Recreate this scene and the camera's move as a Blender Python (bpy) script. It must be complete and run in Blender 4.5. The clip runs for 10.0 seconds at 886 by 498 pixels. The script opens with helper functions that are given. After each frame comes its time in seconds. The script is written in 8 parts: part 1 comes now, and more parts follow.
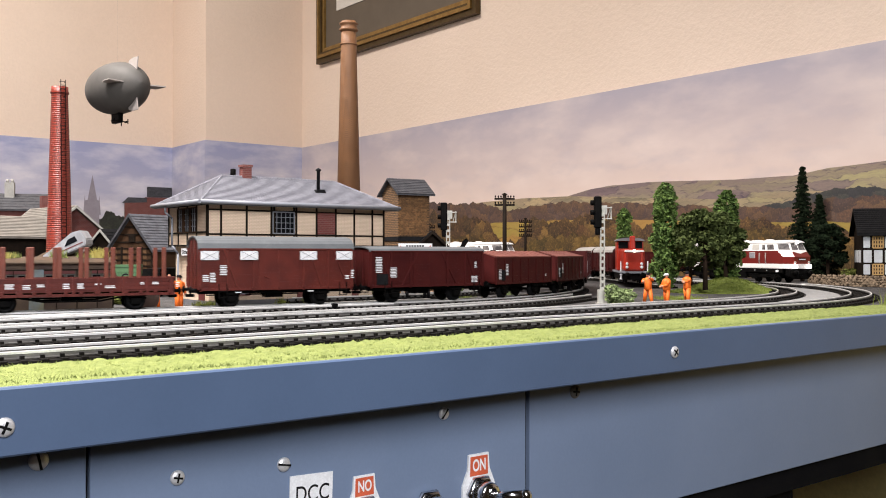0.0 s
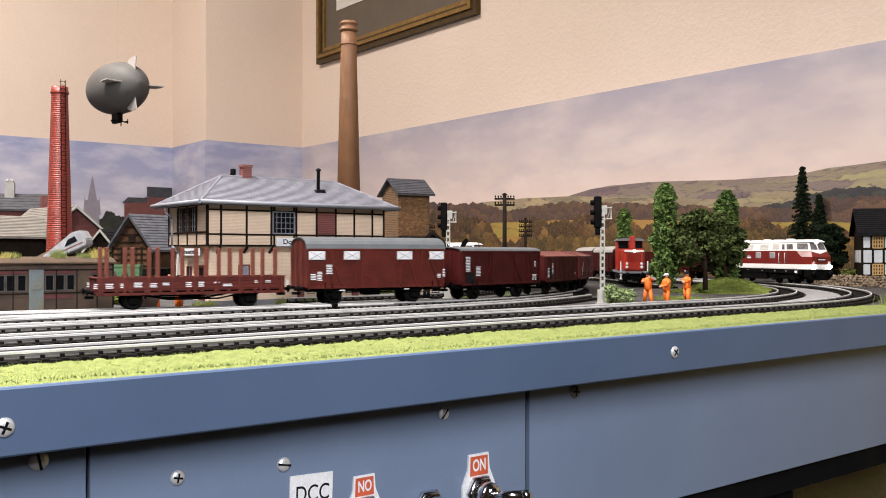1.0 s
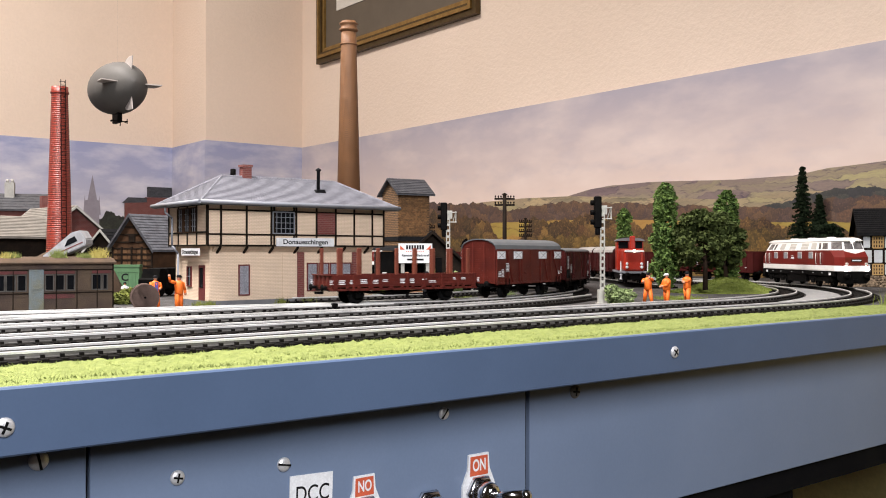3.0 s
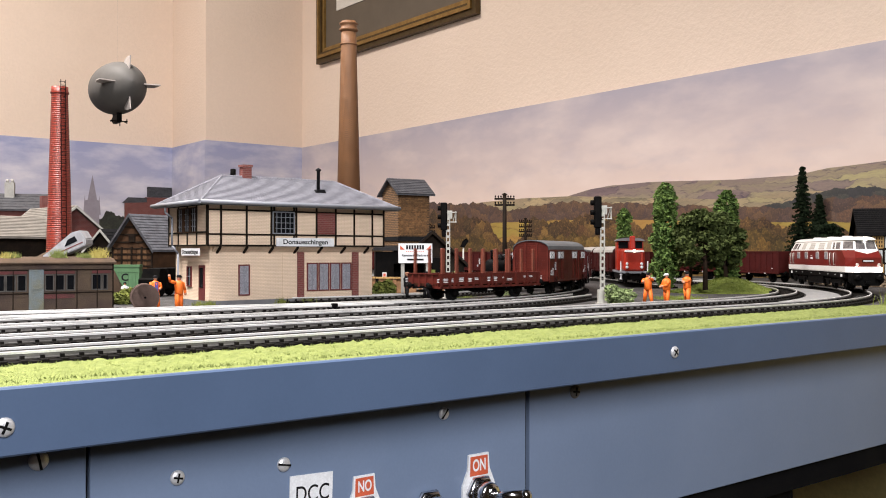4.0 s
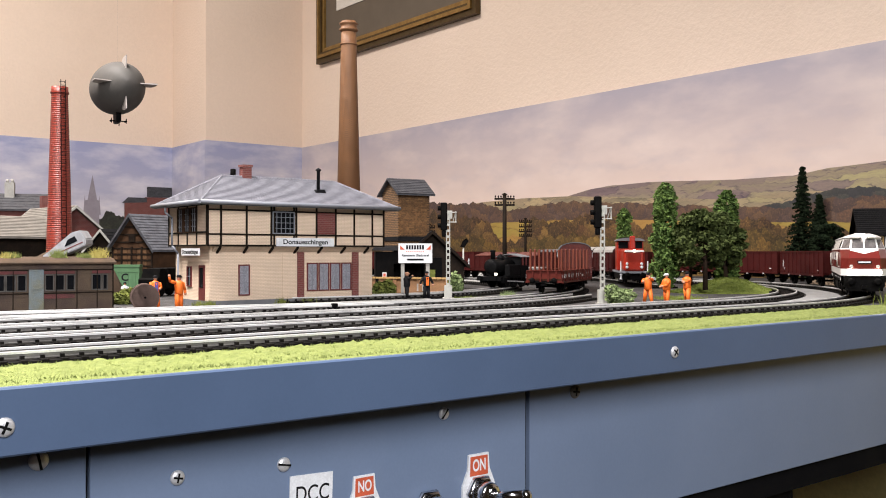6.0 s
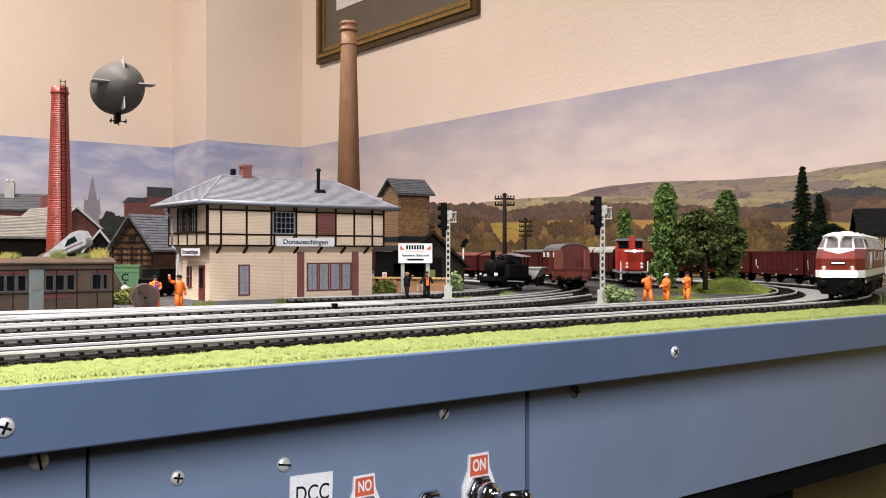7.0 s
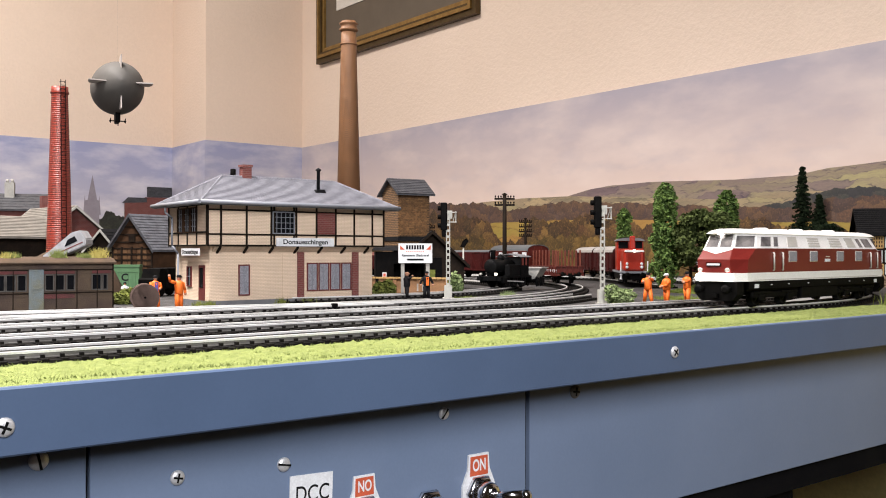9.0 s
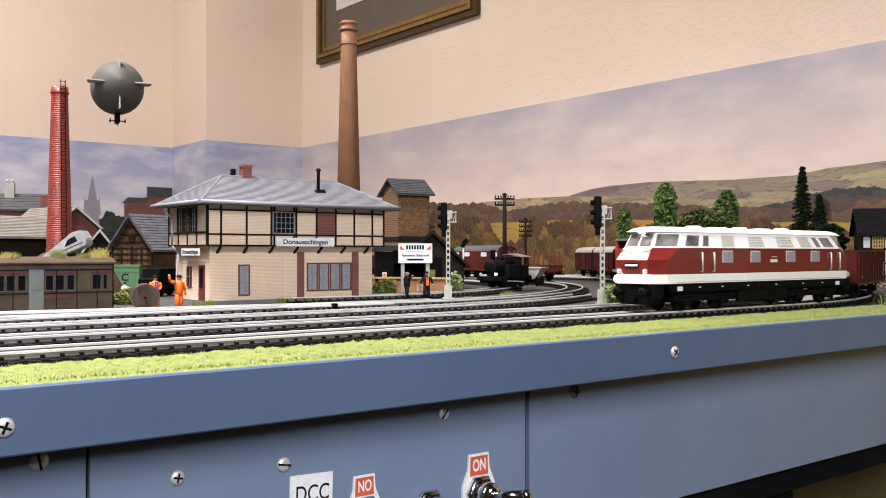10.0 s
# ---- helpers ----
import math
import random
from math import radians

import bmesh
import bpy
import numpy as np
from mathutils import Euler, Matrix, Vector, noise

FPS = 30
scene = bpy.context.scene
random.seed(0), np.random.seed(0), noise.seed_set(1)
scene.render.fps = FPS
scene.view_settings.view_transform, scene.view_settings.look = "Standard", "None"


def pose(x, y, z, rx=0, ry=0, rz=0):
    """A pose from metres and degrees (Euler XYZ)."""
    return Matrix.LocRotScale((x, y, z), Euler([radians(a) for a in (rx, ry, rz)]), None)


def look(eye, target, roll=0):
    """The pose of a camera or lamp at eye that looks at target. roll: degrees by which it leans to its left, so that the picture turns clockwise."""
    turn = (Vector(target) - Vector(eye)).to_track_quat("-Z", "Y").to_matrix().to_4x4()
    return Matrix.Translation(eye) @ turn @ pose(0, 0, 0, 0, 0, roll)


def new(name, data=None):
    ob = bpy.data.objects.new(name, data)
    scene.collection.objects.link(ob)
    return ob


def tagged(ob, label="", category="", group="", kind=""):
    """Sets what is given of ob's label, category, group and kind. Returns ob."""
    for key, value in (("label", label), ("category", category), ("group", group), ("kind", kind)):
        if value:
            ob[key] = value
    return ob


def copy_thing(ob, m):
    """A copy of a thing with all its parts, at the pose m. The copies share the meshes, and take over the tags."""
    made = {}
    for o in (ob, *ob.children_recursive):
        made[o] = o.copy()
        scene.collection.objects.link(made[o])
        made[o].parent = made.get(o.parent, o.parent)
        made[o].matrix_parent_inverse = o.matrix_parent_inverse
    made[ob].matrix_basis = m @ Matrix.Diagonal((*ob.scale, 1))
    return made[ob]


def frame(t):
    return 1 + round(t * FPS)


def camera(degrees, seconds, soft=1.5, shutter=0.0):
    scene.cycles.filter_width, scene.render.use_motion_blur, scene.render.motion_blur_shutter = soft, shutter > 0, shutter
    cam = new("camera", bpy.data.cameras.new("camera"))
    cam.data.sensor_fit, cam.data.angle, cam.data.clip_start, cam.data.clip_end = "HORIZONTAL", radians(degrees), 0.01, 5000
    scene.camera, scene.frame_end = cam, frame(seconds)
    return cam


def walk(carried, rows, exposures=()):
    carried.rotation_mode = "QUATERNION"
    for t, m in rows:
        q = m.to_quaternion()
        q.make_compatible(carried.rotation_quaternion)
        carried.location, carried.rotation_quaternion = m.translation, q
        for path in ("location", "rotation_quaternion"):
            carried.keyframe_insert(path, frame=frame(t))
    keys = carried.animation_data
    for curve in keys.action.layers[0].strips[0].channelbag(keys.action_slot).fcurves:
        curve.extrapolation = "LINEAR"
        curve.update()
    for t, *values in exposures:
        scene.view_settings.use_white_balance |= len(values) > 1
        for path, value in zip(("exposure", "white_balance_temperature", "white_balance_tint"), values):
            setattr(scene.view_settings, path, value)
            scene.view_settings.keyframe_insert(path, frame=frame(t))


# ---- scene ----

# Camera: stands still, its eye a hand's width over the tracks of the model railway
cam = camera(51.76, 10.0, soft=1.0, shutter=0.5)
EYE = Vector((0, 0, 0.040))
VIEW = radians(51.97)
AIM = EYE + Vector((math.cos(VIEW), math.sin(VIEW), 8 / 1616))
walk(cam, [(0, look(EYE, AIM)), (10, look(EYE, AIM))], [(0, 0.0), (10, 0.0)])

# World and lamps: a room by day; unseen ceiling lamps, unseen fill behind the camera
world = bpy.data.worlds.new("world")
scene.world = world
world.use_nodes = True
sky = world.node_tree.nodes.new("ShaderNodeTexSky")
sky.sky_type, sky.sun_disc = "NISHITA", False
sky.sun_elevation, sky.sun_rotation = radians(35), radians(200)
world.node_tree.links.new(sky.outputs[0], world.node_tree.nodes["Background"].inputs[0])
world.node_tree.nodes["Background"].inputs[1].default_value = 0.1


def area(name, eye, target, sx, sy, watts, colour, spread=180):
    lamp = bpy.data.lights.new(name, "AREA")
    lamp.shape, lamp.size, lamp.size_y, lamp.energy, lamp.color = "RECTANGLE", sx, sy, watts, colour
    lamp.spread = radians(spread)
    ob = new(name, lamp)
    ob.matrix_world = look(eye, target)
    return ob


area("unseen_ceiling_light", (-0.30, 0.50, 1.46), (-0.30, 0.51, 0), 0.50, 0.40, 44, (1.0, 0.93, 0.90), 125)
# Second overhead lamp, unseen, added to brighten the walls and scenery sheets
area("unseen_ceiling_light", (-0.10, 1.60, 1.46), (-0.10, 1.61, 0), 0.42, 0.30, 44, (1.0, 0.93, 0.87))
# Unseen fill lamp added behind the camera to light the front faces
area("front_fill_light", (-0.26, -0.765, 0.74), (0.06, 0.30, 0.14), 0.36, 0.74, 12.5, (0.97, 0.965, 1.0), 120)


# ---------------------------------------------------------------- materials
def shader(name):
    m = bpy.data.materials.new(name)
    m.use_nodes = True
    return m, m.node_tree.nodes, m.node_tree.links, m.node_tree.nodes["Principled BSDF"]


def coords(nodes, links, upright=False):
    c = nodes.new("ShaderNodeTexCoord")
    if not upright:
        return c.outputs["Object"]
    s, a, k = nodes.new("ShaderNodeSeparateXYZ"), nodes.new("ShaderNodeMath"), nodes.new("ShaderNodeCombineXYZ")
    links.new(c.outputs["Object"], s.inputs[0])
    links.new(s.outputs[0], a.inputs[0]), links.new(s.outputs[1], a.inputs[1])
    links.new(a.outputs[0], k.inputs[0]), links.new(s.outputs[2], k.inputs[1])
    return k.outputs[0]


def mix(nodes, links, fac, a, b, kind="MIX"):
    m = nodes.new("ShaderNodeMix")
    m.data_type, m.blend_type = "RGBA", kind
    for sock, v in ((m.inputs[0], fac), (m.inputs[6], a), (m.inputs[7], b)):
        if isinstance(v, bpy.types.NodeSocket):
            links.new(v, sock)
        else:
            sock.default_value = v if isinstance(v, (int, float)) else (*v, 1)
    return m.outputs[2]


def noise_of(nodes, links, co, scale, detail=4, rough=0.6, lo=0.35, hi=0.65):
    n, r = nodes.new("ShaderNodeTexNoise"), nodes.new("ShaderNodeMapRange")
    n.inputs["Scale"].default_value, n.inputs["Detail"].default_value, n.inputs["Roughness"].default_value = scale, detail, rough
    links.new(co, n.inputs["Vector"])
    links.new(n.outputs[0], r.inputs[0])
    r.inputs[1].default_value, r.inputs[2].default_value = lo, hi
    return r.outputs[0]


def surface(name, c1, c2, scale=200, rough=0.6, metal=0.0, bump=0.15, fine=1200, deep=0.0003, spread=0.0, coat=0.0, grain=0.25):
    """A painted, printed or moulded surface: two tones in patches, fine grain, grain relief."""
    m, nodes, links, b = shader(name)
    co = coords(nodes, links)
    col = mix(nodes, links, noise_of(nodes, links, co, scale), c1, c2)
    g = noise_of(nodes, links, co, fine, 2)
    col = mix(nodes, links, mixfac(nodes, links, g, grain), col, tuple(0.5 * x for x in c1))
    if spread:
        info, v = nodes.new("ShaderNodeObjectInfo"), nodes.new("ShaderNodeHueSaturation")
        r = nodes.new("ShaderNodeMapRange")
        links.new(info.outputs["Random"], r.inputs[0])
        r.inputs[3].default_value, r.inputs[4].default_value = 1 - spread, 1 + spread
        links.new(r.outputs[0], v.inputs["Value"]), links.new(col, v.inputs["Color"])
        col = v.outputs[0]
    links.new(col, b.inputs["Base Color"])
    b.inputs["Roughness"].default_value, b.inputs["Metallic"].default_value = rough, metal
    b.inputs["Coat Weight"].default_value = coat
    b.inputs["Specular IOR Level"].default_value = min(0.4, 0.02 + 2.0 * max(c1))
    if bump:
        u = nodes.new("ShaderNodeBump")
        u.inputs["Strength"].default_value, u.inputs["Distance"].default_value = bump, deep
        links.new(g, u.inputs["Height"]), links.new(u.outputs[0], b.inputs["Normal"])
    return m


def mixfac(nodes, links, sock, amount):
    k = nodes.new("ShaderNodeMath")
    k.operation = "MULTIPLY"
    links.new(sock, k.inputs[0])
    k.inputs[1].default_value = amount
    return k.outputs[0]


def brickwork(name, c1, c2, joint, bw=0.0029, bh=0.0011, rough=0.8, bump=0.5, mortar=0.0003):
    m, nodes, links, b = shader(name)
    co = coords(nodes, links, True)
    t = nodes.new("ShaderNodeTexBrick")
    links.new(co, t.inputs["Vector"])
    for k, v in (("Color1", c1), ("Color2", c2), ("Mortar", joint)):
        t.inputs[k].default_value = (*v, 1)
    for k, v in (("Scale", 1.0), ("Mortar Size", mortar), ("Mortar Smooth", 0.3), ("Brick Width", bw), ("Row Height", bh)):
        t.inputs[k].default_value = v
    col = mix(nodes, links, mixfac(nodes, links, noise_of(nodes, links, coords(nodes, links), 60), 0.35), t.outputs[0], tuple(0.55 * x for x in c1))
    links.new(col, b.inputs["Base Color"])
    b.inputs["Roughness"].default_value = rough
    u, inv = nodes.new("ShaderNodeBump"), nodes.new("ShaderNodeMath")
    inv.operation, inv.inputs[0].default_value = "SUBTRACT", 1.0
    links.new(t.outputs["Fac"], inv.inputs[1]), links.new(inv.outputs[0], u.inputs["Height"])
    u.inputs["Strength"].default_value, u.inputs["Distance"].default_value = bump, 0.0003
    links.new(u.outputs[0], b.inputs["Normal"])
    return m


def glowing(name, colour, strength):
    m, nodes, links, b = shader(name)
    b.inputs["Base Color"].default_value = (*colour, 1)
    b.inputs["Emission Color"].default_value, b.inputs["Emission Strength"].default_value = (*colour, 1), strength
    return m


WALL = surface("cream_wall_paint", (0.80, 0.65, 0.54), (0.77, 0.62, 0.51), 3, 0.85, bump=0.38, fine=150, deep=0.0013, grain=0.06)
# Lower wall: warm light beneath the table is put into an ochre colour
LOWWALL = surface("warm_lit_lower_wall", (0.76, 0.62, 0.27), (0.70, 0.57, 0.24), 4, 0.8, bump=0.2, fine=150)
# Ceiling, rear walls and floor are out of view, darkened to cut bounced light
CEIL = surface("dark_unseen_ceiling", (0.24, 0.19, 0.13), (0.19, 0.145, 0.10), 4, 0.8)
DIMWALL = surface("dark_unseen_wall", (0.035, 0.024, 0.015), (0.026, 0.018, 0.011), 6, 0.6, bump=0.2, fine=120)
FLOOR = surface("dark_unseen_floor", (0.026, 0.020, 0.015), (0.018, 0.014, 0.010), 30, 0.95, bump=0.5, fine=400)
FASCIA = surface("blue_grey_fascia_paint", (0.078, 0.116, 0.196), (0.068, 0.102, 0.174), 12, 0.36, bump=0.06, fine=900, deep=0.0002, grain=0.05)
PANEL = surface("blue_grey_panel_paint", (0.150, 0.196, 0.290), (0.135, 0.180, 0.270), 14, 0.36, bump=0.08, fine=700, deep=0.0002, grain=0.06)
UNDER = surface("black_frame_timber", (0.005, 0.005, 0.006), (0.008, 0.008, 0.008), 30, 0.8)
GROUND = surface("grey_ballast_ground", (0.085, 0.083, 0.084), (0.030, 0.028, 0.027), 60, 0.62, bump=0.6, fine=900, deep=0.0006)
PATHGREY = surface("pale_grey_gravel", (0.30, 0.30, 0.30), (0.22, 0.22, 0.215), 150, 0.9, bump=0.5)
TURF = surface("yellow_green_turf", (0.265, 0.310, 0.088), (0.185, 0.225, 0.058), 300, 0.95, bump=0.8, fine=1500, deep=0.0008)
STRAW = surface("dry_straw_grass", (0.52, 0.43, 0.13), (0.36, 0.32, 0.08), 300, 0.95, bump=0.5)
LAWN = surface("green_turf", (0.27, 0.32, 0.06), (0.17, 0.22, 0.035), 260, 0.95, bump=0.8, fine=1300, deep=0.0008)
SLEEPER = surface("black_plastic_sleeper", (0.006, 0.0055, 0.005), (0.011, 0.010, 0.009), 300, 0.45, spread=0.3)
RAIL = surface("nickel_silver_rail", (0.86, 0.855, 0.84), (0.70, 0.69, 0.67), 40, 0.34, 0.35, bump=0.05)
# Rail web: same metal darkened in colour, standing in for rails without glint
RAILSIDE = surface("darkened_rail_side", (0.22, 0.21, 0.20), (0.10, 0.095, 0.09), 40, 0.4, 0.5, bump=0.05)
OXIDE = surface("oxide_red_wagon_paint", (0.108, 0.019, 0.013), (0.072, 0.013, 0.010), 80, 0.42, bump=0.08)
OXIDE_DARK = surface("dark_oxide_wagon_paint", (0.060, 0.010, 0.009), (0.045, 0.008, 0.008), 80, 0.45, bump=0.08)
STAKE = surface("brown_red_stakes", (0.16, 0.04, 0.022), (0.12, 0.03, 0.018), 120, 0.5)
LID = surface("faded_red_lid", (0.19, 0.062, 0.048), (0.13, 0.040, 0.032), 90, 0.6)
GREYROOF = surface("grey_wagon_roof", (0.105, 0.113, 0.120), (0.085, 0.092, 0.100), 70, 0.5, bump=0.1)
PALEROOF = surface("pale_grey_wagon_roof", (0.42, 0.40, 0.38), (0.34, 0.33, 0.31), 70, 0.5)
BLACK = surface("black_underframe_plastic", (0.003, 0.003, 0.0032), (0.006, 0.0055, 0.005), 200, 0.5)
IRON = surface("blackened_iron", (0.005, 0.005, 0.0055), (0.009, 0.009, 0.009), 200, 0.38, 0.0)
CRIMSON = surface("crimson_engine_paint", (0.165, 0.019, 0.015), (0.145, 0.016, 0.013), 60, 0.28, bump=0.02, coat=0.4)
IVORY = surface("ivory_engine_paint", (0.85, 0.835, 0.81), (0.81, 0.795, 0.77), 60, 0.3, bump=0.02, coat=0.3)
VENT = surface("grey_vent_paint", (0.50, 0.48, 0.44), (0.44, 0.42, 0.38), 90, 0.4)
DARKGLASS = surface("dark_window_glass", (0.006, 0.006, 0.007), (0.009, 0.010, 0.012), 30, 0.08, bump=0)
# Engine glass: reflections and lit interior put into opaque pale tones
WINDOWLIT = surface("side_glass_painted_sheen", (0.27, 0.265, 0.29), (0.33, 0.32, 0.34), 200, 0.08, bump=0)
SHEENGLASS = surface("cab_glass_painted_sheen", (0.20, 0.185, 0.18), (0.045, 0.042, 0.045), 110, 0.06, bump=0)
PRINT = surface("white_print", (0.74, 0.75, 0.77), (0.66, 0.67, 0.69), 300, 0.5, bump=0)
BLACKPRINT = surface("black_print", (0.01, 0.01, 0.012), (0.015, 0.015, 0.015), 300, 0.5, bump=0)
REDPRINT = surface("red_print", (0.55, 0.105, 0.045), (0.48, 0.085, 0.04), 300, 0.45, bump=0)
CHROME = surface("chrome_plate", (0.72, 0.72, 0.74), (0.66, 0.66, 0.68), 200, 0.14, 1.0, bump=0.02)
STEEL = surface("zinc_plated_steel", (0.72, 0.72, 0.73), (0.6, 0.6, 0.61), 400, 0.36, 0.45, bump=0.1)
FRAMEGREY = surface("dull_grey_coach_trim", (0.085, 0.078, 0.072), (0.05, 0.046, 0.042), 120, 0.7)
CREAMBRICK = brickwork("cream_brickwork", (0.78, 0.61, 0.46), (0.72, 0.56, 0.41), (0.58, 0.44, 0.32))
REDBRICK = brickwork("red_brickwork", (0.185, 0.033, 0.028), (0.125, 0.023, 0.019), (0.19, 0.10, 0.085), 0.0034, 0.0015)
CHIMBRICK = brickwork("red_chimney_brickwork", (0.36, 0.050, 0.028), (0.29, 0.040, 0.023), (0.11, 0.022, 0.017), 0.0028, 0.0016, 0.36, 0.8)
BROWNBRICK = brickwork("brown_chimney_brickwork", (0.30, 0.140, 0.058), (0.25, 0.115, 0.048), (0.17, 0.080, 0.036), 0.003, 0.0014, 0.55)
TANBRICK = brickwork("tan_brickwork", (0.34, 0.17, 0.075), (0.28, 0.14, 0.06), (0.22, 0.12, 0.06))
TOWERTILE = surface("brown_cladding_tile", (0.21, 0.110, 0.044), (0.13, 0.066, 0.028), 300, 0.6, spread=0.3)
TOWERBRICK = brickwork("tower_tile_cladding", (0.21, 0.112, 0.046), (0.14, 0.074, 0.032), (0.02, 0.012, 0.007), 0.0038, 0.00195, 0.7, 0.9, 0.0004)
TIMBER = surface("dark_timber", (0.012, 0.009, 0.007), (0.020, 0.014, 0.010), 150, 0.7)
TANWOOD = surface("tan_weathered_wood", (0.120, 0.062, 0.028), (0.075, 0.038, 0.018), 150, 0.8)
BROWNWOOD = surface("brown_weathered_wood", (0.060, 0.030, 0.015), (0.036, 0.019, 0.010), 150, 0.8)
MAROON = surface("maroon_paint", (0.14, 0.028, 0.026), (0.11, 0.024, 0.022), 150, 0.6)
SLATE = surface("blue_grey_roof_tiles", (0.215, 0.215, 0.245), (0.16, 0.16, 0.185), 120, 0.75, spread=0.08)
GREYTILE = surface("weathered_grey_pantiles", (0.105, 0.108, 0.122), (0.055, 0.056, 0.064), 150, 0.42)
DARKTILE = surface("dark_grey_roof_tiles", (0.075, 0.075, 0.082), (0.042, 0.042, 0.048), 150, 0.5)
BLACKTILE = surface("black_roof_tiles", (0.010, 0.010, 0.011), (0.016, 0.016, 0.017), 150, 0.6)
PALETILE = surface("pale_grey_roofing", (0.20, 0.18, 0.155), (0.12, 0.11, 0.095), 50, 0.8)
GUTTER = surface("grey_gutter_plastic", (0.22, 0.23, 0.26), (0.18, 0.19, 0.215), 100, 0.4)
PLINTH = surface("grey_plinth", (0.16, 0.16, 0.17), (0.12, 0.12, 0.13), 100, 0.8)
CURTAIN = surface("white_lace_curtain", (0.36, 0.36, 0.40), (0.11, 0.11, 0.13), 1500, 0.8)
MOSS = surface("mossy_felt_roof", (0.085, 0.055, 0.036), (0.055, 0.040, 0.028), 80, 0.95, bump=0.6)
COACH = surface("weathered_coach_paint", (0.085, 0.060, 0.040), (0.040, 0.026, 0.026), 35, 0.55, bump=0.3)
COACHRED = surface("weathered_red_coach_panel", (0.125, 0.034, 0.034), (0.07, 0.028, 0.026), 90, 0.7, bump=0.3)
COACHBLUE = surface("faded_blue_coach_door", (0.13, 0.175, 0.21), (0.15, 0.135, 0.07), 60, 0.6, bump=0.3)
WRECK = surface("scuffed_white_bodywork", (0.40, 0.405, 0.42), (0.26, 0.265, 0.28), 120, 0.4)
GREEN = surface("green_wagon_paint", (0.075, 0.165, 0.075), (0.058, 0.125, 0.055), 100, 0.6)
ORANGE = surface("orange_workwear", (0.80, 0.16, 0.015), (0.72, 0.13, 0.012), 300, 0.6)
SKIN = surface("doll_flesh_paint", (0.48, 0.24, 0.15), (0.42, 0.2, 0.12), 400, 0.6)
BLACKCLOTH = surface("black_doll_paint", (0.010, 0.010, 0.012), (0.016, 0.015, 0.016), 400, 0.6)
WHITECLOTH = surface("white_doll_paint", (0.65, 0.65, 0.65), (0.55, 0.55, 0.55), 400, 0.7)
BLUECLOTH = surface("blue_doll_paint", (0.08, 0.07, 0.30), (0.06, 0.05, 0.22), 400, 0.7)
CONCRETE = surface("grey_concrete", (0.38, 0.37, 0.34), (0.30, 0.29, 0.27), 120, 0.8)
SIGNALGREY = surface("pale_grey_signal_paint", (0.42, 0.42, 0.38), (0.36, 0.35, 0.32), 150, 0.6)
DRUMWOOD = surface("grey_brown_drum_wood", (0.115, 0.075, 0.062), (0.085, 0.055, 0.045), 180, 0.7)
LEAF_DARK = surface("dark_green_foliage", (0.090, 0.115, 0.030), (0.026, 0.040, 0.010), 160, 0.85, fine=900)
# The near-black second tone paints shaded gaps between the leaf sprays
LEAF = surface("green_foliage", (0.150, 0.235, 0.050), (0.020, 0.050, 0.008), 190, 0.85, fine=900)
LEAF_PALE = surface("pale_green_foliage", (0.24, 0.30, 0.13), (0.16, 0.22, 0.085), 200, 0.9, fine=900)
LEAF_OLIVE = surface("olive_foliage", (0.20, 0.22, 0.045), (0.09, 0.11, 0.02), 200, 0.9, fine=900)
NEEDLE = surface("black_green_needles", (0.020, 0.031, 0.015), (0.008, 0.014, 0.007), 160, 0.9, fine=900)
BARK = surface("dark_bark", (0.035, 0.022, 0.014), (0.02, 0.013, 0.009), 200, 0.9)
RUBBLE = surface("brown_rubble_stone", (0.26, 0.19, 0.125), (0.15, 0.11, 0.075), 200, 0.9, spread=0.35)
WHITEWASH = surface("whitewashed_infill", (0.58, 0.60, 0.62), (0.48, 0.49, 0.51), 150, 0.8)
LATTICE = surface("tan_lattice_infill", (0.48, 0.30, 0.12), (0.42, 0.26, 0.10), 150, 0.8)
GILT = surface("gilt_frame", (0.35, 0.22, 0.07), (0.24, 0.14, 0.045), 60, 0.4, 0.6, bump=0.15)
GILTDARK = surface("dark_bronze_frame", (0.10, 0.065, 0.028), (0.07, 0.045, 0.02), 60, 0.45, 0.4)
MOUNT = surface("taupe_picture_mount", (0.145, 0.115, 0.085), (0.125, 0.10, 0.075), 20, 0.7)
PAPER = surface("white_picture_mount", (0.70, 0.66, 0.60), (0.66, 0.62, 0.56), 20, 0.7)
SKETCH = surface("grey_engraving", (0.45, 0.44, 0.42), (0.6, 0.58, 0.55), 60, 0.7)
GASBAG = surface("grey_airship_cloth", (0.115, 0.108, 0.10), (0.095, 0.09, 0.085), 40, 0.62, bump=0.05, grain=0.1)
FIN = surface("pale_airship_fin", (0.50, 0.45, 0.42), (0.42, 0.38, 0.36), 60, 0.4)
HEADLIGHT = glowing("lit_headlight", (1.0, 0.92, 0.88), 14)
MARKER = glowing("lit_engine_lamp", (1.0, 0.9, 0.7), 4)
REDENGINE = surface("bright_red_engine_paint", (0.36, 0.026, 0.012), (0.31, 0.022, 0.011), 60, 0.35)


